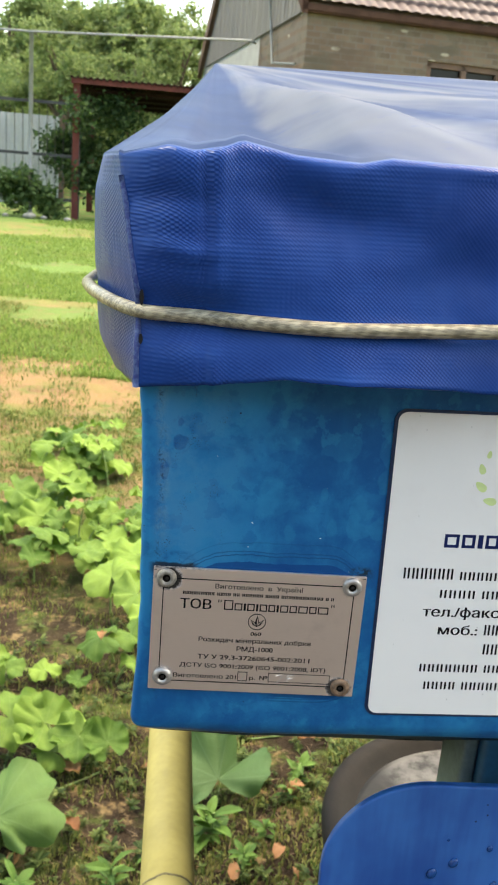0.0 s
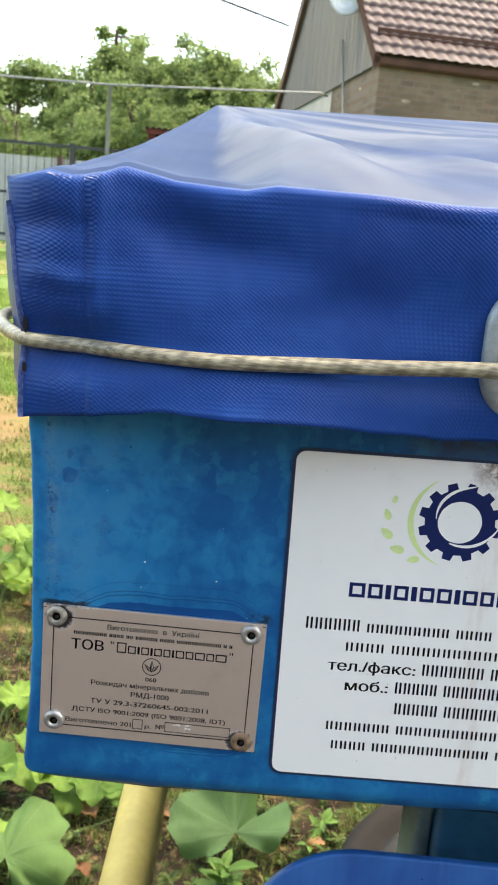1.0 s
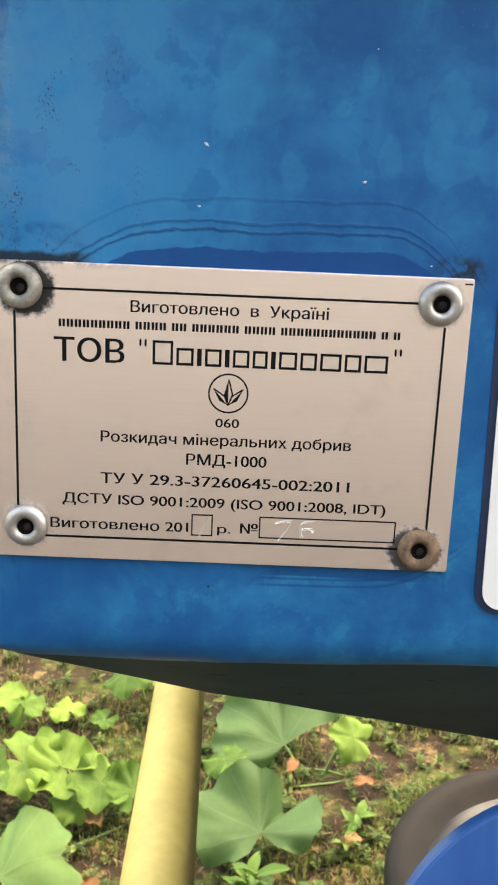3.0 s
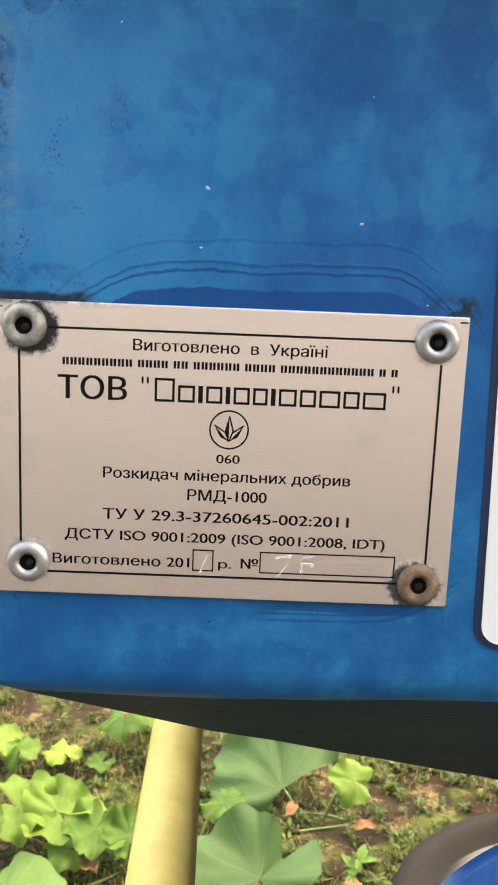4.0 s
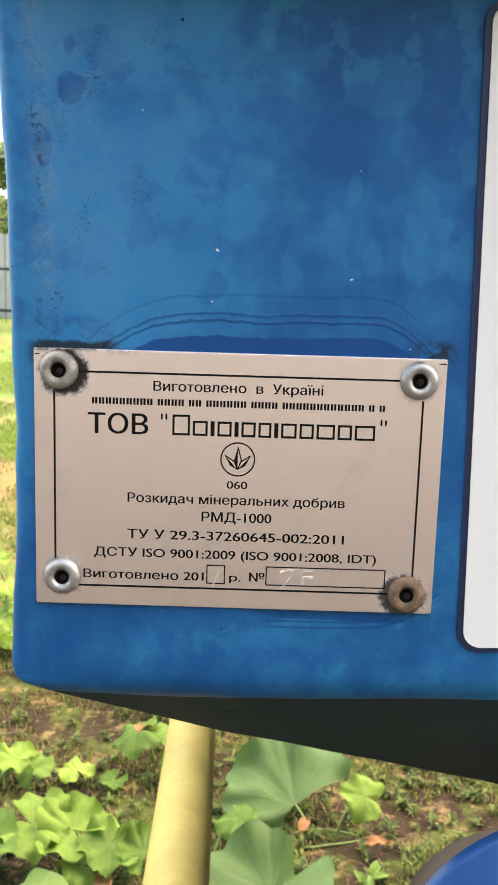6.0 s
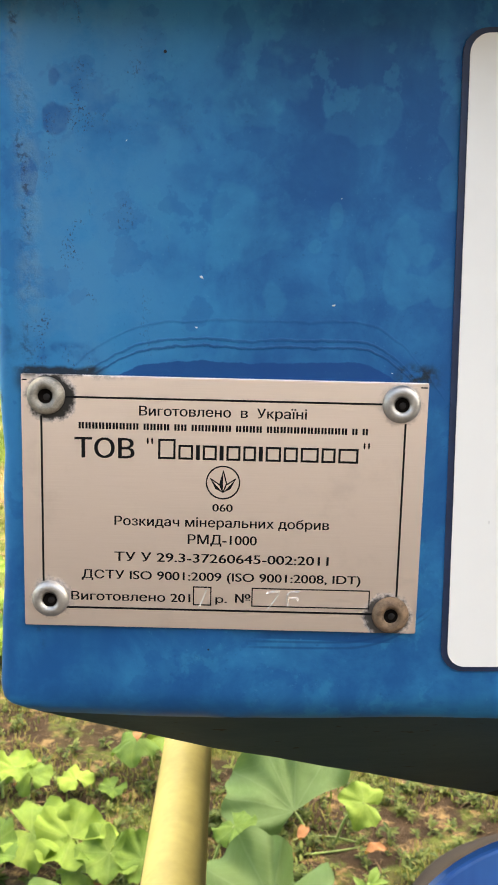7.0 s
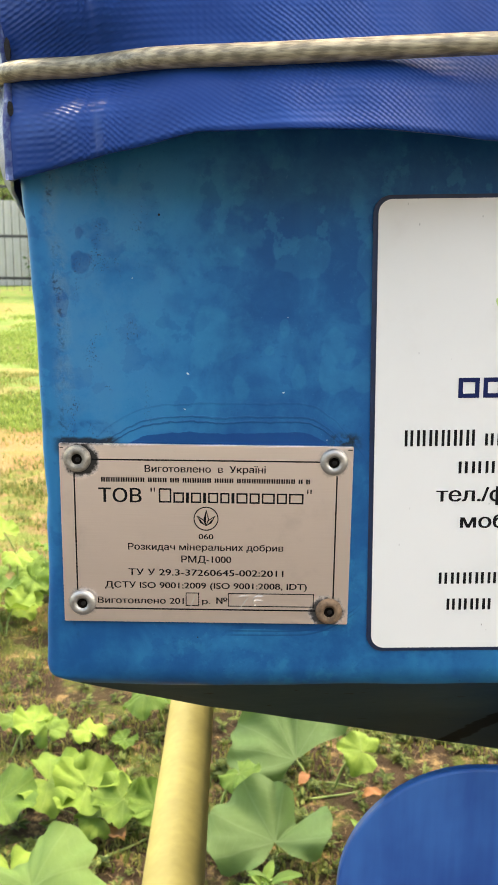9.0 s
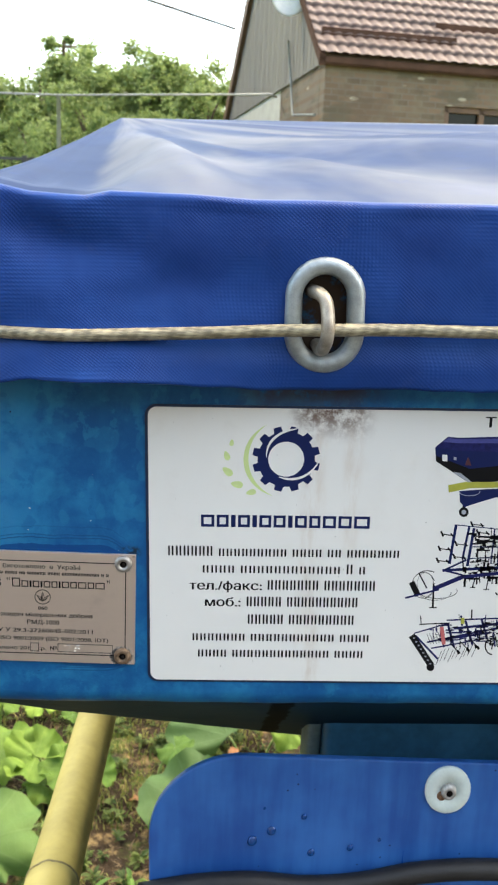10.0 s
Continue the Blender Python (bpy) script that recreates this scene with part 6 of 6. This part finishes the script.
def build_weeds():
    rng = random.Random(21)
    one = lance_leaf(0.062, 0.0115)
    spots = [(0.100, 1.48, 1.15), (0.085, 1.49, 0.95), (-0.09, 1.33, 0.9), (0.21, 1.49, 0.6), (-0.26, 1.30, 0.9), (0.16, 1.40, 0.7), (0.27, 1.62, 0.7), (0.30, 1.68, 0.8), (-0.02, 1.40, 0.7)]
    for x, y, s in spots:
        weed = thing("weed", (x, y, ground_height(x, y) - 0.002), "small leafy green weed growing in bare soil", "weed", "weeds in the bed")
        weed.matrix_basis = weed.matrix_basis @ Matrix.Scale(s, 4)
        for k in weed_turns(rng):
            ob = new("leaf", one)
            ob.parent, ob.matrix_basis = weed, k
        part("stem", tube([(0, 0, -0.004), (0.002, 0.001, 0.06)], 0.002, 5), STEM, None).parent = weed
    co, faces = [v.co.copy() for v in one.vertices], [tuple(p.vertices) for p in one.polygons]
    vs, fs = [], []
    for k in range(960):
        y = rng.uniform(1.15, 4.4) if k < 260 else rng.uniform(1.12, 2.4)
        x, s = rng.uniform(-0.42, 0.40) * y * 0.9, rng.uniform(0.15, 0.5)
        if k >= 700:
            x, y, s = rng.uniform(0.12, 0.75), rng.uniform(1.6, 2.7), rng.uniform(0.12, 0.4)
        m = pose(x, y, ground_height(x, y) - 0.003, 0, 0, rng.uniform(0, 360)) @ Matrix.Scale(s, 4)
        for turn in weed_turns(rng):
            n, q = len(vs), m @ turn
            vs += [tuple(q @ c) for c in co]
            fs += [tuple(n + i for i in f) for f in faces]
    me = bpy.data.meshes.new("low_weeds")
    me.from_pydata(vs, [], fs)
    me.materials.append(WEEDBULK)
    tagged(new("low_weeds", me), "low green weeds scattered over the bed", "weeds", kind="stuff")
    dry = []
    for k in range(3):
        pts = []
        for i in range(9):
            row = []
            for j in range(7):
                u, v = i / 8 - 0.5, j / 6 - 0.5
                w = math.cos(math.pi * u) ** 0.7
                row.append((u * 0.10, v * 0.055 * w, 0.010 * (4 * v * v) + 0.012 * math.sin(5 * u + k) + 0.006 * math.sin(14 * u + 9 * v)))
            pts.append(row)
        bm = sheet(pts)
        me = bpy.data.meshes.new("dry_leaf")
        bm.to_mesh(me)
        bm.free()
        me.materials.append(DRY)
        me.polygons.foreach_set("use_smooth", [True] * len(me.polygons))
        dry.append(me)
    spots = [(-0.208, 1.655, 0.03, 0.65), (-0.18, 1.47, 0.03, 0.5), (0.23, 1.42, 0.03, 0.45), (0.14, 1.36, 0.021, 0.42), (0.177, 1.765, 0.085, 0.42), (0.285, 1.62, 0.03, 0.5), (0.33, 1.79, 0.03, 0.5), (-0.19, 2.06, 0.13, 0.45)]
    for _ in range(26):
        y = rng.uniform(1.2, 3.4)
        spots.append((rng.uniform(-0.4, 0.42) * y * 0.85, y, 0.012, rng.uniform(0.2, 0.5)))
    for x, y, z, s in spots:
        ob = new("dry_leaf", rng.choice(dry))
        ob.matrix_basis = pose(x, y, ground_height(x, y) + (z if z > 0.02 else 0.004), rng.uniform(-9, 9), rng.uniform(-9, 9), rng.uniform(0, 360)) @ Matrix.Diagonal((s, s, s, 1))
        tagged(ob, "curled orange-brown dry leaf lying on soil", "dry leaf", "fallen dry leaves")


build_weeds()


def scatter(name, material, n, spot, size, label, category, flat=0.0, seed=1):
    """Many thin blades joined in one mesh. spot(rng) gives x, y; size(rng, y) gives length and width."""
    rng = random.Random(seed)
    vs, fs = [], []
    for _ in range(n):
        x, y = spot(rng)
        ln, w = size(rng, y)
        z = ground_height(x, y) - 0.003
        a = rng.uniform(0, 2 * math.pi)
        lean = rng.uniform(0.1, 0.9) if not flat else rng.uniform(1.5, 6) * flat
        dx, dy = math.cos(a), math.sin(a)
        k = len(vs)
        h = ln / math.hypot(1, lean)
        o = lean * h
        vs += [(x - dy * w, y + dx * w, z), (x + dy * w, y - dx * w, z), (x + dx * o * 0.4 + dy * w * 0.8, y + dy * o * 0.4 - dx * w * 0.8, z + h * 0.65), (x + dx * o * 0.4 - dy * w * 0.8, y + dy * o * 0.4 + dx * w * 0.8, z + h * 0.65), (x + dx * o, y + dy * o, z + h * 0.9)]
        fs += [(k, k + 1, k + 2, k + 3), (k + 3, k + 2, k + 4)]
    me = bpy.data.meshes.new(name)
    me.from_pydata(vs, [], fs)
    me.materials.append(material)
    ob = new(name, me)
    tagged(ob, label, category, kind="stuff")


def near_spot(rng):
    y = 1.0 + 3.6 * rng.random() ** 1.3
    return rng.uniform(-0.46, 0.46) * y + 0.02, y


def clumped(rng):
    while True:
        x, y = near_spot(rng)
        if noise.noise((x * 5, y * 5, 7)) + 0.3 * rng.random() > 0.0:
            return x, y


def lawn_spot(rng):
    while True:
        y = 5.2 + 10.7 * rng.random() ** 1.2
        x = rng.uniform(-0.30, 0.02) * y - 0.2
        if (abs(y - 7.6) < 0.22 or abs(y - 13.6) < 0.6) and rng.random() < 0.75:
            continue
        if noise.noise((x * 0.45, y * 1.1, 2)) + 0.3 * noise.noise((x * 3, y * 3, 5)) + 0.35 * rng.random() > 0.12:
            return x, y


def band_spot(rng):
    while True:
        x, y = rng.uniform(-2.6, 0.9), rng.uniform(3.6, 7.6)
        if abs(y - 5.15) < 0.5 and rng.random() < 0.7:
            continue
        if noise.noise((x * 1.4, y * 2.2, 4)) + 0.5 * noise.noise((x * 5, y * 5, 6)) + 0.3 * rng.random() > 0.1:
            return x, y


scatter("grass", BLADE, 42000, clumped, lambda r, y: (r.uniform(0.008, 0.032), r.uniform(0.0012, 0.003)), "thin patchy grass and weeds between the plants", "grass", seed=2)
scatter("ground_litter", LITTER, 14000, near_spot, lambda r, y: (r.uniform(0.01, 0.04), r.uniform(0.0008, 0.0025)), "dry stalks and crumbs of soil on the bed", "litter", flat=1.0, seed=3)
scatter("dry_grass", BLADE, 26000, band_spot, lambda r, y: (r.uniform(0.012, 0.045), r.uniform(0.002, 0.005)), "short patchy green and straw-coloured grass", "grass", seed=4)
scatter("lawn", LAWNBLADE, 45000, lawn_spot, lambda r, y: (r.uniform(0.02, 0.06), r.uniform(0.003, 0.007)), "short green lawn grass", "grass", seed=5)


# ---- fence, shelter, gas pipe ----
FY = 16.0


def build_yard():
    def g(x, y=FY):
        return ground_height(x, y)

    pipe = thing("gas_pipe", (-3.0, FY, g(-3.0)), "grey overhead gas pipe carried on thin steel posts", "pipe")
    part("pipe", tube([(-9, FY - 0.1, 3.28), (-3.0, FY - 0.1, 3.33), (0.60, FY - 0.1, 3.50), (0.85, FY + 3.7, 3.98)], 0.019, 10), PIPEGREY, pipe)
    for x in (-7.2, -3.0):
        part("post", tube([(x, FY - 0.1, g(x) - 0.1), (x, FY - 0.1, 3.31)], 0.036, 10), PIPEGREY, pipe)
    part("riser", tube([(1.00, 18.70, 4.89), (1.12, 18.05, 3.44), (1.43, 16.53, 3.28)], 0.022, 8), PIPEGREY, pipe)
    fence = thing("garden_fence", (-3.2, FY, g(-3.2)), "dark iron fence of posts and thin rails along the lawn", "fence")
    for x in (-7.5, -5.5, -3.62, -2.22):
        part("post", box(x - 0.04, FY - 0.04, g(x) - 0.1, x + 0.04, FY + 0.04, g(x) + 1.95), IRON, fence, smooth=False)
    for dz in (0.32, 1.05, 1.9):
        part("rail", box(-7.5, FY - 0.02, g(-3) + dz - 0.025, -2.2, FY + 0.02, g(-3) + dz + 0.025), IRON, fence, smooth=False)
    for k in range(38):
        x = -7.4 + 0.137 * k
        part("bar", tube([(x, FY, g(x) + 0.1), (x, FY, g(x) + 1.9)], 0.006, 5), IRON, fence)
    # corrugated sheet fence farther back
    wall = thing("sheet_fence", (-4.4, FY + 3, g(-4, FY + 3)), "pale grey corrugated sheet fence", "fence")
    n = 140
    base = g(-4, FY + 3)
    rows = [[(-7.5 + 4.6 * k / n, FY + 3 + 0.02 * math.sin(k * 1.6), z) for k in range(n + 1)] for z in (base - 0.1, base + 1.0, base + 1.75)]
    part("sheet", sheet(rows), SHEET, wall)
    for x in (-7.5, -4.55, -2.95):
        part("post", box(x - 0.05, FY + 2.9, base - 0.1, x + 0.05, FY + 2.98, base + 1.8), BARGE, wall, smooth=False)
    # open shelter; its rusty roof carries the shade of its underside
    shed = thing("garden_shelter", (-1.2, FY + 1.0, g(-1.2, FY + 1)), "open red-brown iron shelter with a sheet roof", "shelter")
    for x, y in ((-2.25, FY), (0.4, FY), (-2.25, FY + 2), (0.4, FY + 2)):
        part("post", box(x - 0.055, y - 0.055, g(x, y) - 0.1, x + 0.055, y + 0.055, 2.66), REDIRON, shed, smooth=False)
    n = 90
    rows = [[(-2.35 + 2.9 * k / n, y, z + 0.018 * math.sin(k * 1.9)) for k in range(n + 1)] for y, z in ((FY - 0.15, 2.70), (FY + 1, 2.55), (FY + 2.2, 2.40))]
    roof = part("roof", sheet(rows), SHADESHEET, shed, "rusty red-brown sheet roof with its shade in the colour")
    sol = roof.modifiers.new("thickness", "SOLIDIFY")
    sol.thickness = 0.02
    part("eave_beam", box(-2.33, FY - 0.12, 2.60, 0.5, FY - 0.04, 2.68), REDIRON, shed, smooth=False)
    for k in range(4):
        z = 2.56 - 0.05 * k
        part("purlin", box(-2.2, FY + 0.3 + 0.45 * k, z - 0.05, 0.4, FY + 0.36 + 0.45 * k, z), SHADESHEET, shed, smooth=False)
    for x, y, s in ((-2.95, FY - 0.4, 0.10), (-2.72, FY - 0.35, 0.06), (-3.35, FY - 0.4, 0.05), (-2.30, FY - 0.5, 0.07)):
        bm = bmesh.new()
        bmesh.ops.create_icosphere(bm, subdivisions=2, radius=s)
        for v in bm.verts:
            v.co *= 1 + 0.55 * noise.noise(v.co * 9 + Vector((x, y, 0)))
            v.co.z *= 0.6
        ob = part("stone", bm, STONE, m=Matrix.Translation((x, y, g(x, y) + s * 0.3)))
        tagged(ob, "pale rounded stone at the foot of the fence", "stone", "stones along the fence")


build_yard()


# ---- trees and vines ----
def leaf_cloud(centres, n, leaf, rng):
    """Small leaf blades spread round the centres (x, y, z, radius)."""
    vs, fs = [], []
    for _ in range(n):
        cx, cy, cz, r = rng.choice(centres)
        p = Vector((rng.gauss(0, 1), rng.gauss(0, 1), rng.gauss(0, 0.85)))
        p = p.normalized() * r * (rng.random() ** 0.45) * (rng.uniform(0.8, 1.15) if rng.random() < 0.8 else rng.uniform(1.1, 1.9))
        c = Vector((cx, cy, cz)) + p
        d = Vector((rng.gauss(0, 1), rng.gauss(0, 1), rng.gauss(-0.3, 0.7))).normalized()
        s = d.orthogonal().normalized()
        s = (s * math.cos(a := rng.uniform(0, 6.28)) + d.cross(s) * math.sin(a))
        ln, w = leaf * rng.uniform(0.6, 1.3), leaf * rng.uniform(0.22, 0.4)
        k = len(vs)
        vs += [tuple(c), tuple(c + d * ln * 0.5 + s * w), tuple(c + d * ln), tuple(c + d * ln * 0.5 - s * w)]
        fs.append((k, k + 1, k + 2, k + 3))
    me = bpy.data.meshes.new("crown")
    me.from_pydata(vs, [], fs)
    return me


def build_tree(x, y, height, spread, rng, n, leaf, label, material=None, base=0.28):
    g = ground_height(x, y)
    tree = thing("tree", (x, y, g), label, "tree", "trees behind the fence")
    top = Vector((x + rng.uniform(-0.3, 0.3), y, g + height * 0.8))
    trunk = smooth_path([(x, y, g - 0.2), (x + rng.uniform(-0.15, 0.15), y, g + height * 0.3), top], 5)
    part("trunk", tube(trunk, 0.035 * height * 0.5 + 0.04, 10, True, 0.25), BARK, tree)
    centres = []
    for k in range(16):
        t = rng.uniform(base, 1.0)
        a = rng.uniform(0, 2 * math.pi)
        p0 = Vector((x, y, g + height * t * 0.62))
        reach = spread * rng.uniform(0.35, 1.0) * math.sin(math.pi * min(0.95, 0.25 + 0.65 * t)) ** 0.6
        p1 = Vector((x + reach * math.cos(a), y + reach * math.sin(a), g + height * (t * 0.78 + rng.uniform(0.02, 0.16))))
        part("limb", tube(smooth_path([p0, (p0 + p1) / 2 + Vector((0, 0, 0.2)), p1], 3), 0.05, 6, True, 0.3), BARK, tree)
        for _ in range(7):
            centres.append((p1.x + rng.gauss(0, spread * 0.19), p1.y + rng.gauss(0, spread * 0.19), p1.z + rng.gauss(0, height * 0.06), spread * rng.uniform(0.08, 0.22)))
    me = leaf_cloud(centres, n, leaf, rng)
    me.materials.append(material or CROWN)
    crown = new("crown", me)
    crown.parent = tree
    crown.matrix_parent_inverse = tree.matrix_basis.inverted()


def build_trees():
    rng = random.Random(5)
    for x, y, h, s, n, leaf in ((-6.2, 29, 6.0, 1.9, 15000, 0.19), (-4.5, 31, 5.4, 1.8, 12000, 0.19), (-2.8, 29, 6.0, 1.8, 15000, 0.19), (-1.0, 31, 5.6, 1.8, 12000, 0.19), (-8.8, 30, 4.9, 1.9, 8000, 0.19), (-3.6, 23, 4.0, 1.3, 6500, 0.13), (-5.3, 24, 3.6, 1.4, 6000, 0.13), (-1.9, 25, 4.0, 1.2, 5000, 0.13), (-7.2, 25, 3.4, 1.4, 4500, 0.13), (0.8, 33, 4.6, 1.6, 4000, 0.18), (-0.9, 27, 4.9, 1.3, 9000, 0.15), (-3.7, 33, 6.3, 1.8, 11000, 0.2), (-7.4, 33, 5.6, 1.8, 9000, 0.2), (-5.4, 34, 6.4, 1.7, 9000, 0.2)):
        build_tree(x, y, h, s, rng, int(n * 1.5), leaf * 0.8, "leafy green tree with an uneven crown beyond the fence")
    for x, y, n, spots in ((-1.3, FY - 0.1, 5200, [(-2.3 + 0.14 * k, FY + rng.uniform(-0.2, 0.5), rng.uniform(1.1, 2.35), 0.36) for k in range(18)]), (-2.7, FY + 0.5, 1500, [(-2.75 + 0.12 * k, FY + 0.4, rng.uniform(1.35, 1.75), 0.26) for k in range(6)]), (-1.6, FY, 1600, [(-2.0 + 0.2 * k, FY, rng.uniform(0.55, 1.1), 0.3) for k in range(8)]), (-3.3, FY - 0.15, 2600, [(-3.7 + 0.12 * k, FY - 0.1, rng.uniform(0.5, 1.15), 0.22) for k in range(10)])):
        me = leaf_cloud(spots, n, 0.10, rng)
        me.materials.append(SHRUB if x < -3 else CROWNDARK)
        bush = new("bush", me)
        tagged(bush, "dense dark green climbing bush on the fence", "bush", "bushes along the fence", "stuff")
    hedge = leaf_cloud([(-9 + 0.5 * k, 27 + rng.uniform(-0.5, 0.5), 1.6 + rng.uniform(-0.6, 0.9), 0.9) for k in range(22)], 14000, 0.2, rng)
    hedge.materials.append(CROWN)
    tagged(new("far_shrubs", hedge), "mixed green shrubs behind the yard", "shrubs", kind="stuff")


build_trees()


# ---- house ----
def build_house():
    cx, cy = 1.56, 16.3
    ang = radians(10.2)
    m = Matrix.Translation((cx, cy, 0.0)) @ Matrix.Rotation(ang, 4, "Z")
    base = ground_height(cx, cy) - 0.4
    eave, long, deep, rise = 4.26, 11.0, 10.1, 4.1
    house = thing("house", (cx, cy, base), "old brick house with grey boarded gable and brown tiled roof", "house")
    wx0, wx1, wz0, wz1 = 2.27, 3.75, 2.1, 3.555
    for name, bm in (("front_wall", box(0, 0, base, wx0, 0.3, eave)), ("front_wall", box(wx1, 0, base, long, 0.3, eave)), ("front_wall", box(wx0, 0, base, wx1, 0.3, wz0)), ("front_wall", box(wx0, 0, wz1, wx1, 0.3, eave))):
        part(name, bm, BRICKWALL, house, m=m, smooth=False)
    part("gable_wall", box(-0.003, 0.302, base, 0.3, 3.5, eave - 0.1), BRICKWALL, house, m=m @ Matrix.Identity(4), smooth=False)
    part("gable_wall", box(-0.003, 3.5, base, 0.3, deep, eave - 0.1), RENDERWALL, house, "pale rendered stretch of wall", m=m, smooth=False)
    part("back_wall", box(0.3, deep - 0.3, base, long, deep, eave), BRICKWALL, house, m=m, smooth=False)
    # window with frame and glass
    win = part("window", box(wx0, 0.12, wz0, wx1, 0.14, wz1), GLASS, house, "dark window in a brown frame", m, False)
    for a, b, c, d in ((wx0, wz1 - 0.1, wx1, wz1), (wx0, wz0, wx1, wz0 + 0.1), (wx0, wz0, wx0 + 0.1, wz1), (wx1 - 0.1, wz0, wx1, wz1), ((wx0 + wx1) / 2 - 0.05, wz0, (wx0 + wx1) / 2 + 0.05, wz1)):
        part("window_frame", box(a, 0.04, b, c, 0.119, d), BARGE, win, smooth=False)
    # boarded gable
    n = 56
    for k in range(n):
        y0, y1 = deep * k / n, deep * (k + 1) / n - 0.006

        def top(y):
            return eave - 0.06 + rise * (1 - abs(y - deep / 2) / (deep / 2))

        pts = [(y0, eave - 0.14), (y1, eave - 0.14), (y1, top(y1)), (y0, top(y0))]
        bm = bmesh.new()
        f = bm.faces.new([bm.verts.new((-0.035 - 0.006 * (k % 3), y, z)) for y, z in pts])
        r = bmesh.ops.extrude_face_region(bm, geom=[f])
        for v in r["geom"]:
            if isinstance(v, bmesh.types.BMVert):
                v.co.x = 0.0
        bmesh.ops.recalc_face_normals(bm, faces=bm.faces)
        part("board", bm, PLANKS, house, m=m, smooth=False)
    # metal tile roof, waved across and stepped down the slope
    over, pitch, row = 0.12, 0.2, 0.33
    length = math.hypot(deep / 2, rise) * (1 + over / (deep / 2))
    sx, sz = (deep / 2) / math.hypot(deep / 2, rise), rise / math.hypot(deep / 2, rise)
    for side in (1, -1):
        us = np.arange(-0.14, long + 0.3, 0.033)
        rows = []
        steps = int(length / row)
        for i in range(steps + 1):
            for q in (0.0, 0.25, 0.6, 0.93, 1.0):
                s = (i + q) * row
                if s > length:
                    continue
                lift = 0.045 * (1 - q) if q < 1 else 0.0
                line = []
                for u in us:
                    wave = 0.03 * abs(math.sin(math.pi * u / pitch)) + lift
                    y = -over * 1.0 + s * sx - wave * sz
                    z = eave - over * rise / (deep / 2) + s * sz + wave * sx + 0.06
                    line.append((u, y if side == 1 else deep - y, z))
                rows.append(line)
        part("roof", sheet(rows), TILE, house, "brown metal roof tiles", m)
    ez = eave - over * rise / (deep / 2)
    part("eave_board", box(-0.14, -over, ez - 0.06, long + 0.3, -over + 0.03, ez + 0.04), FASCIA, house, m=m, smooth=False)
    part("soffit", box(-0.12, -over + 0.03, ez - 0.09, long + 0.2, 0.0, ez - 0.06), FASCIA, house, m=m, smooth=False)
    for side in (1, -1):
        pts = []
        y0, z0, y1, z1 = -over, ez, deep / 2, eave + rise
        low = 0.12 if side == 1 else 0.30
        quad = [(y0, z0 - low), (y0, z0 + 0.08), (y1, z1 + 0.1), (y1, z1 - low)]
        bm = bmesh.new()
        f = bm.faces.new([bm.verts.new((-0.15, y if side == 1 else deep - y, z)) for y, z in quad])
        r = bmesh.ops.extrude_face_region(bm, geom=[f])
        for v in r["geom"]:
            if isinstance(v, bmesh.types.BMVert):
                v.co.x = -0.045
        bmesh.ops.recalc_face_normals(bm, faces=bm.faces)
        part("barge_board", bm, BARGE if side == -1 else FASCIA, house, m=m, smooth=False)
    # snow guards along the slope
    for u0, u1, s in ((0.0, 2.53, 0.66), (2.27, 8.0, 1.16)):
        y, z = -over + s * sx, ez + s * sz + 0.13
        part("snow_guard", box(u0, y - 0.03, z - 0.07, u1, y + 0.01, z + 0.06), FASCIA, house, "brown snow guard strip", m, False)
    dish = thing("satellite_dish", (0, 0, 0), "pale satellite dish mounted on the gable", "satellite dish")
    dish.matrix_basis = m @ Matrix.Translation((-0.30, 1.85, 5.52))
    d = part("reflector", lathe([(0.0, 0.0), (0.15, 0.01), (0.27, 0.04), (0.33, 0.065), (0.33, 0.05), (0.0, -0.02)], 36), DISHM, None)
    d.parent = dish
    part("arm", tube([(0, 0, 0), (0.4, 0.1, -0.05)], 0.02, 8), IRON, None).parent = dish
    # mast pole and lead-in wire
    pole = part("utility_pole", tube([(-5.6, 30, 0.5), (-5.6, 30, 6.75)], 0.07, 8, True, 0.8), BARK)
    tagged(pole, "far wooden utility pole above the trees", "utility pole")
    part("cross_arm", box(-6.0, 29.96, 6.55, -5.2, 30.04, 6.62), BARK, pole, smooth=False)
    wire = part("overhead_wire", tube([(-4.6, 15.0, 5.62), (-1.716, 18.0, 5.36), tuple(m @ Vector((-0.30, 7.85, 6.13)))], 0.024, 6), WIRE)
    tagged(wire, "thin dark overhead cable running to the house", "cable")


build_house()
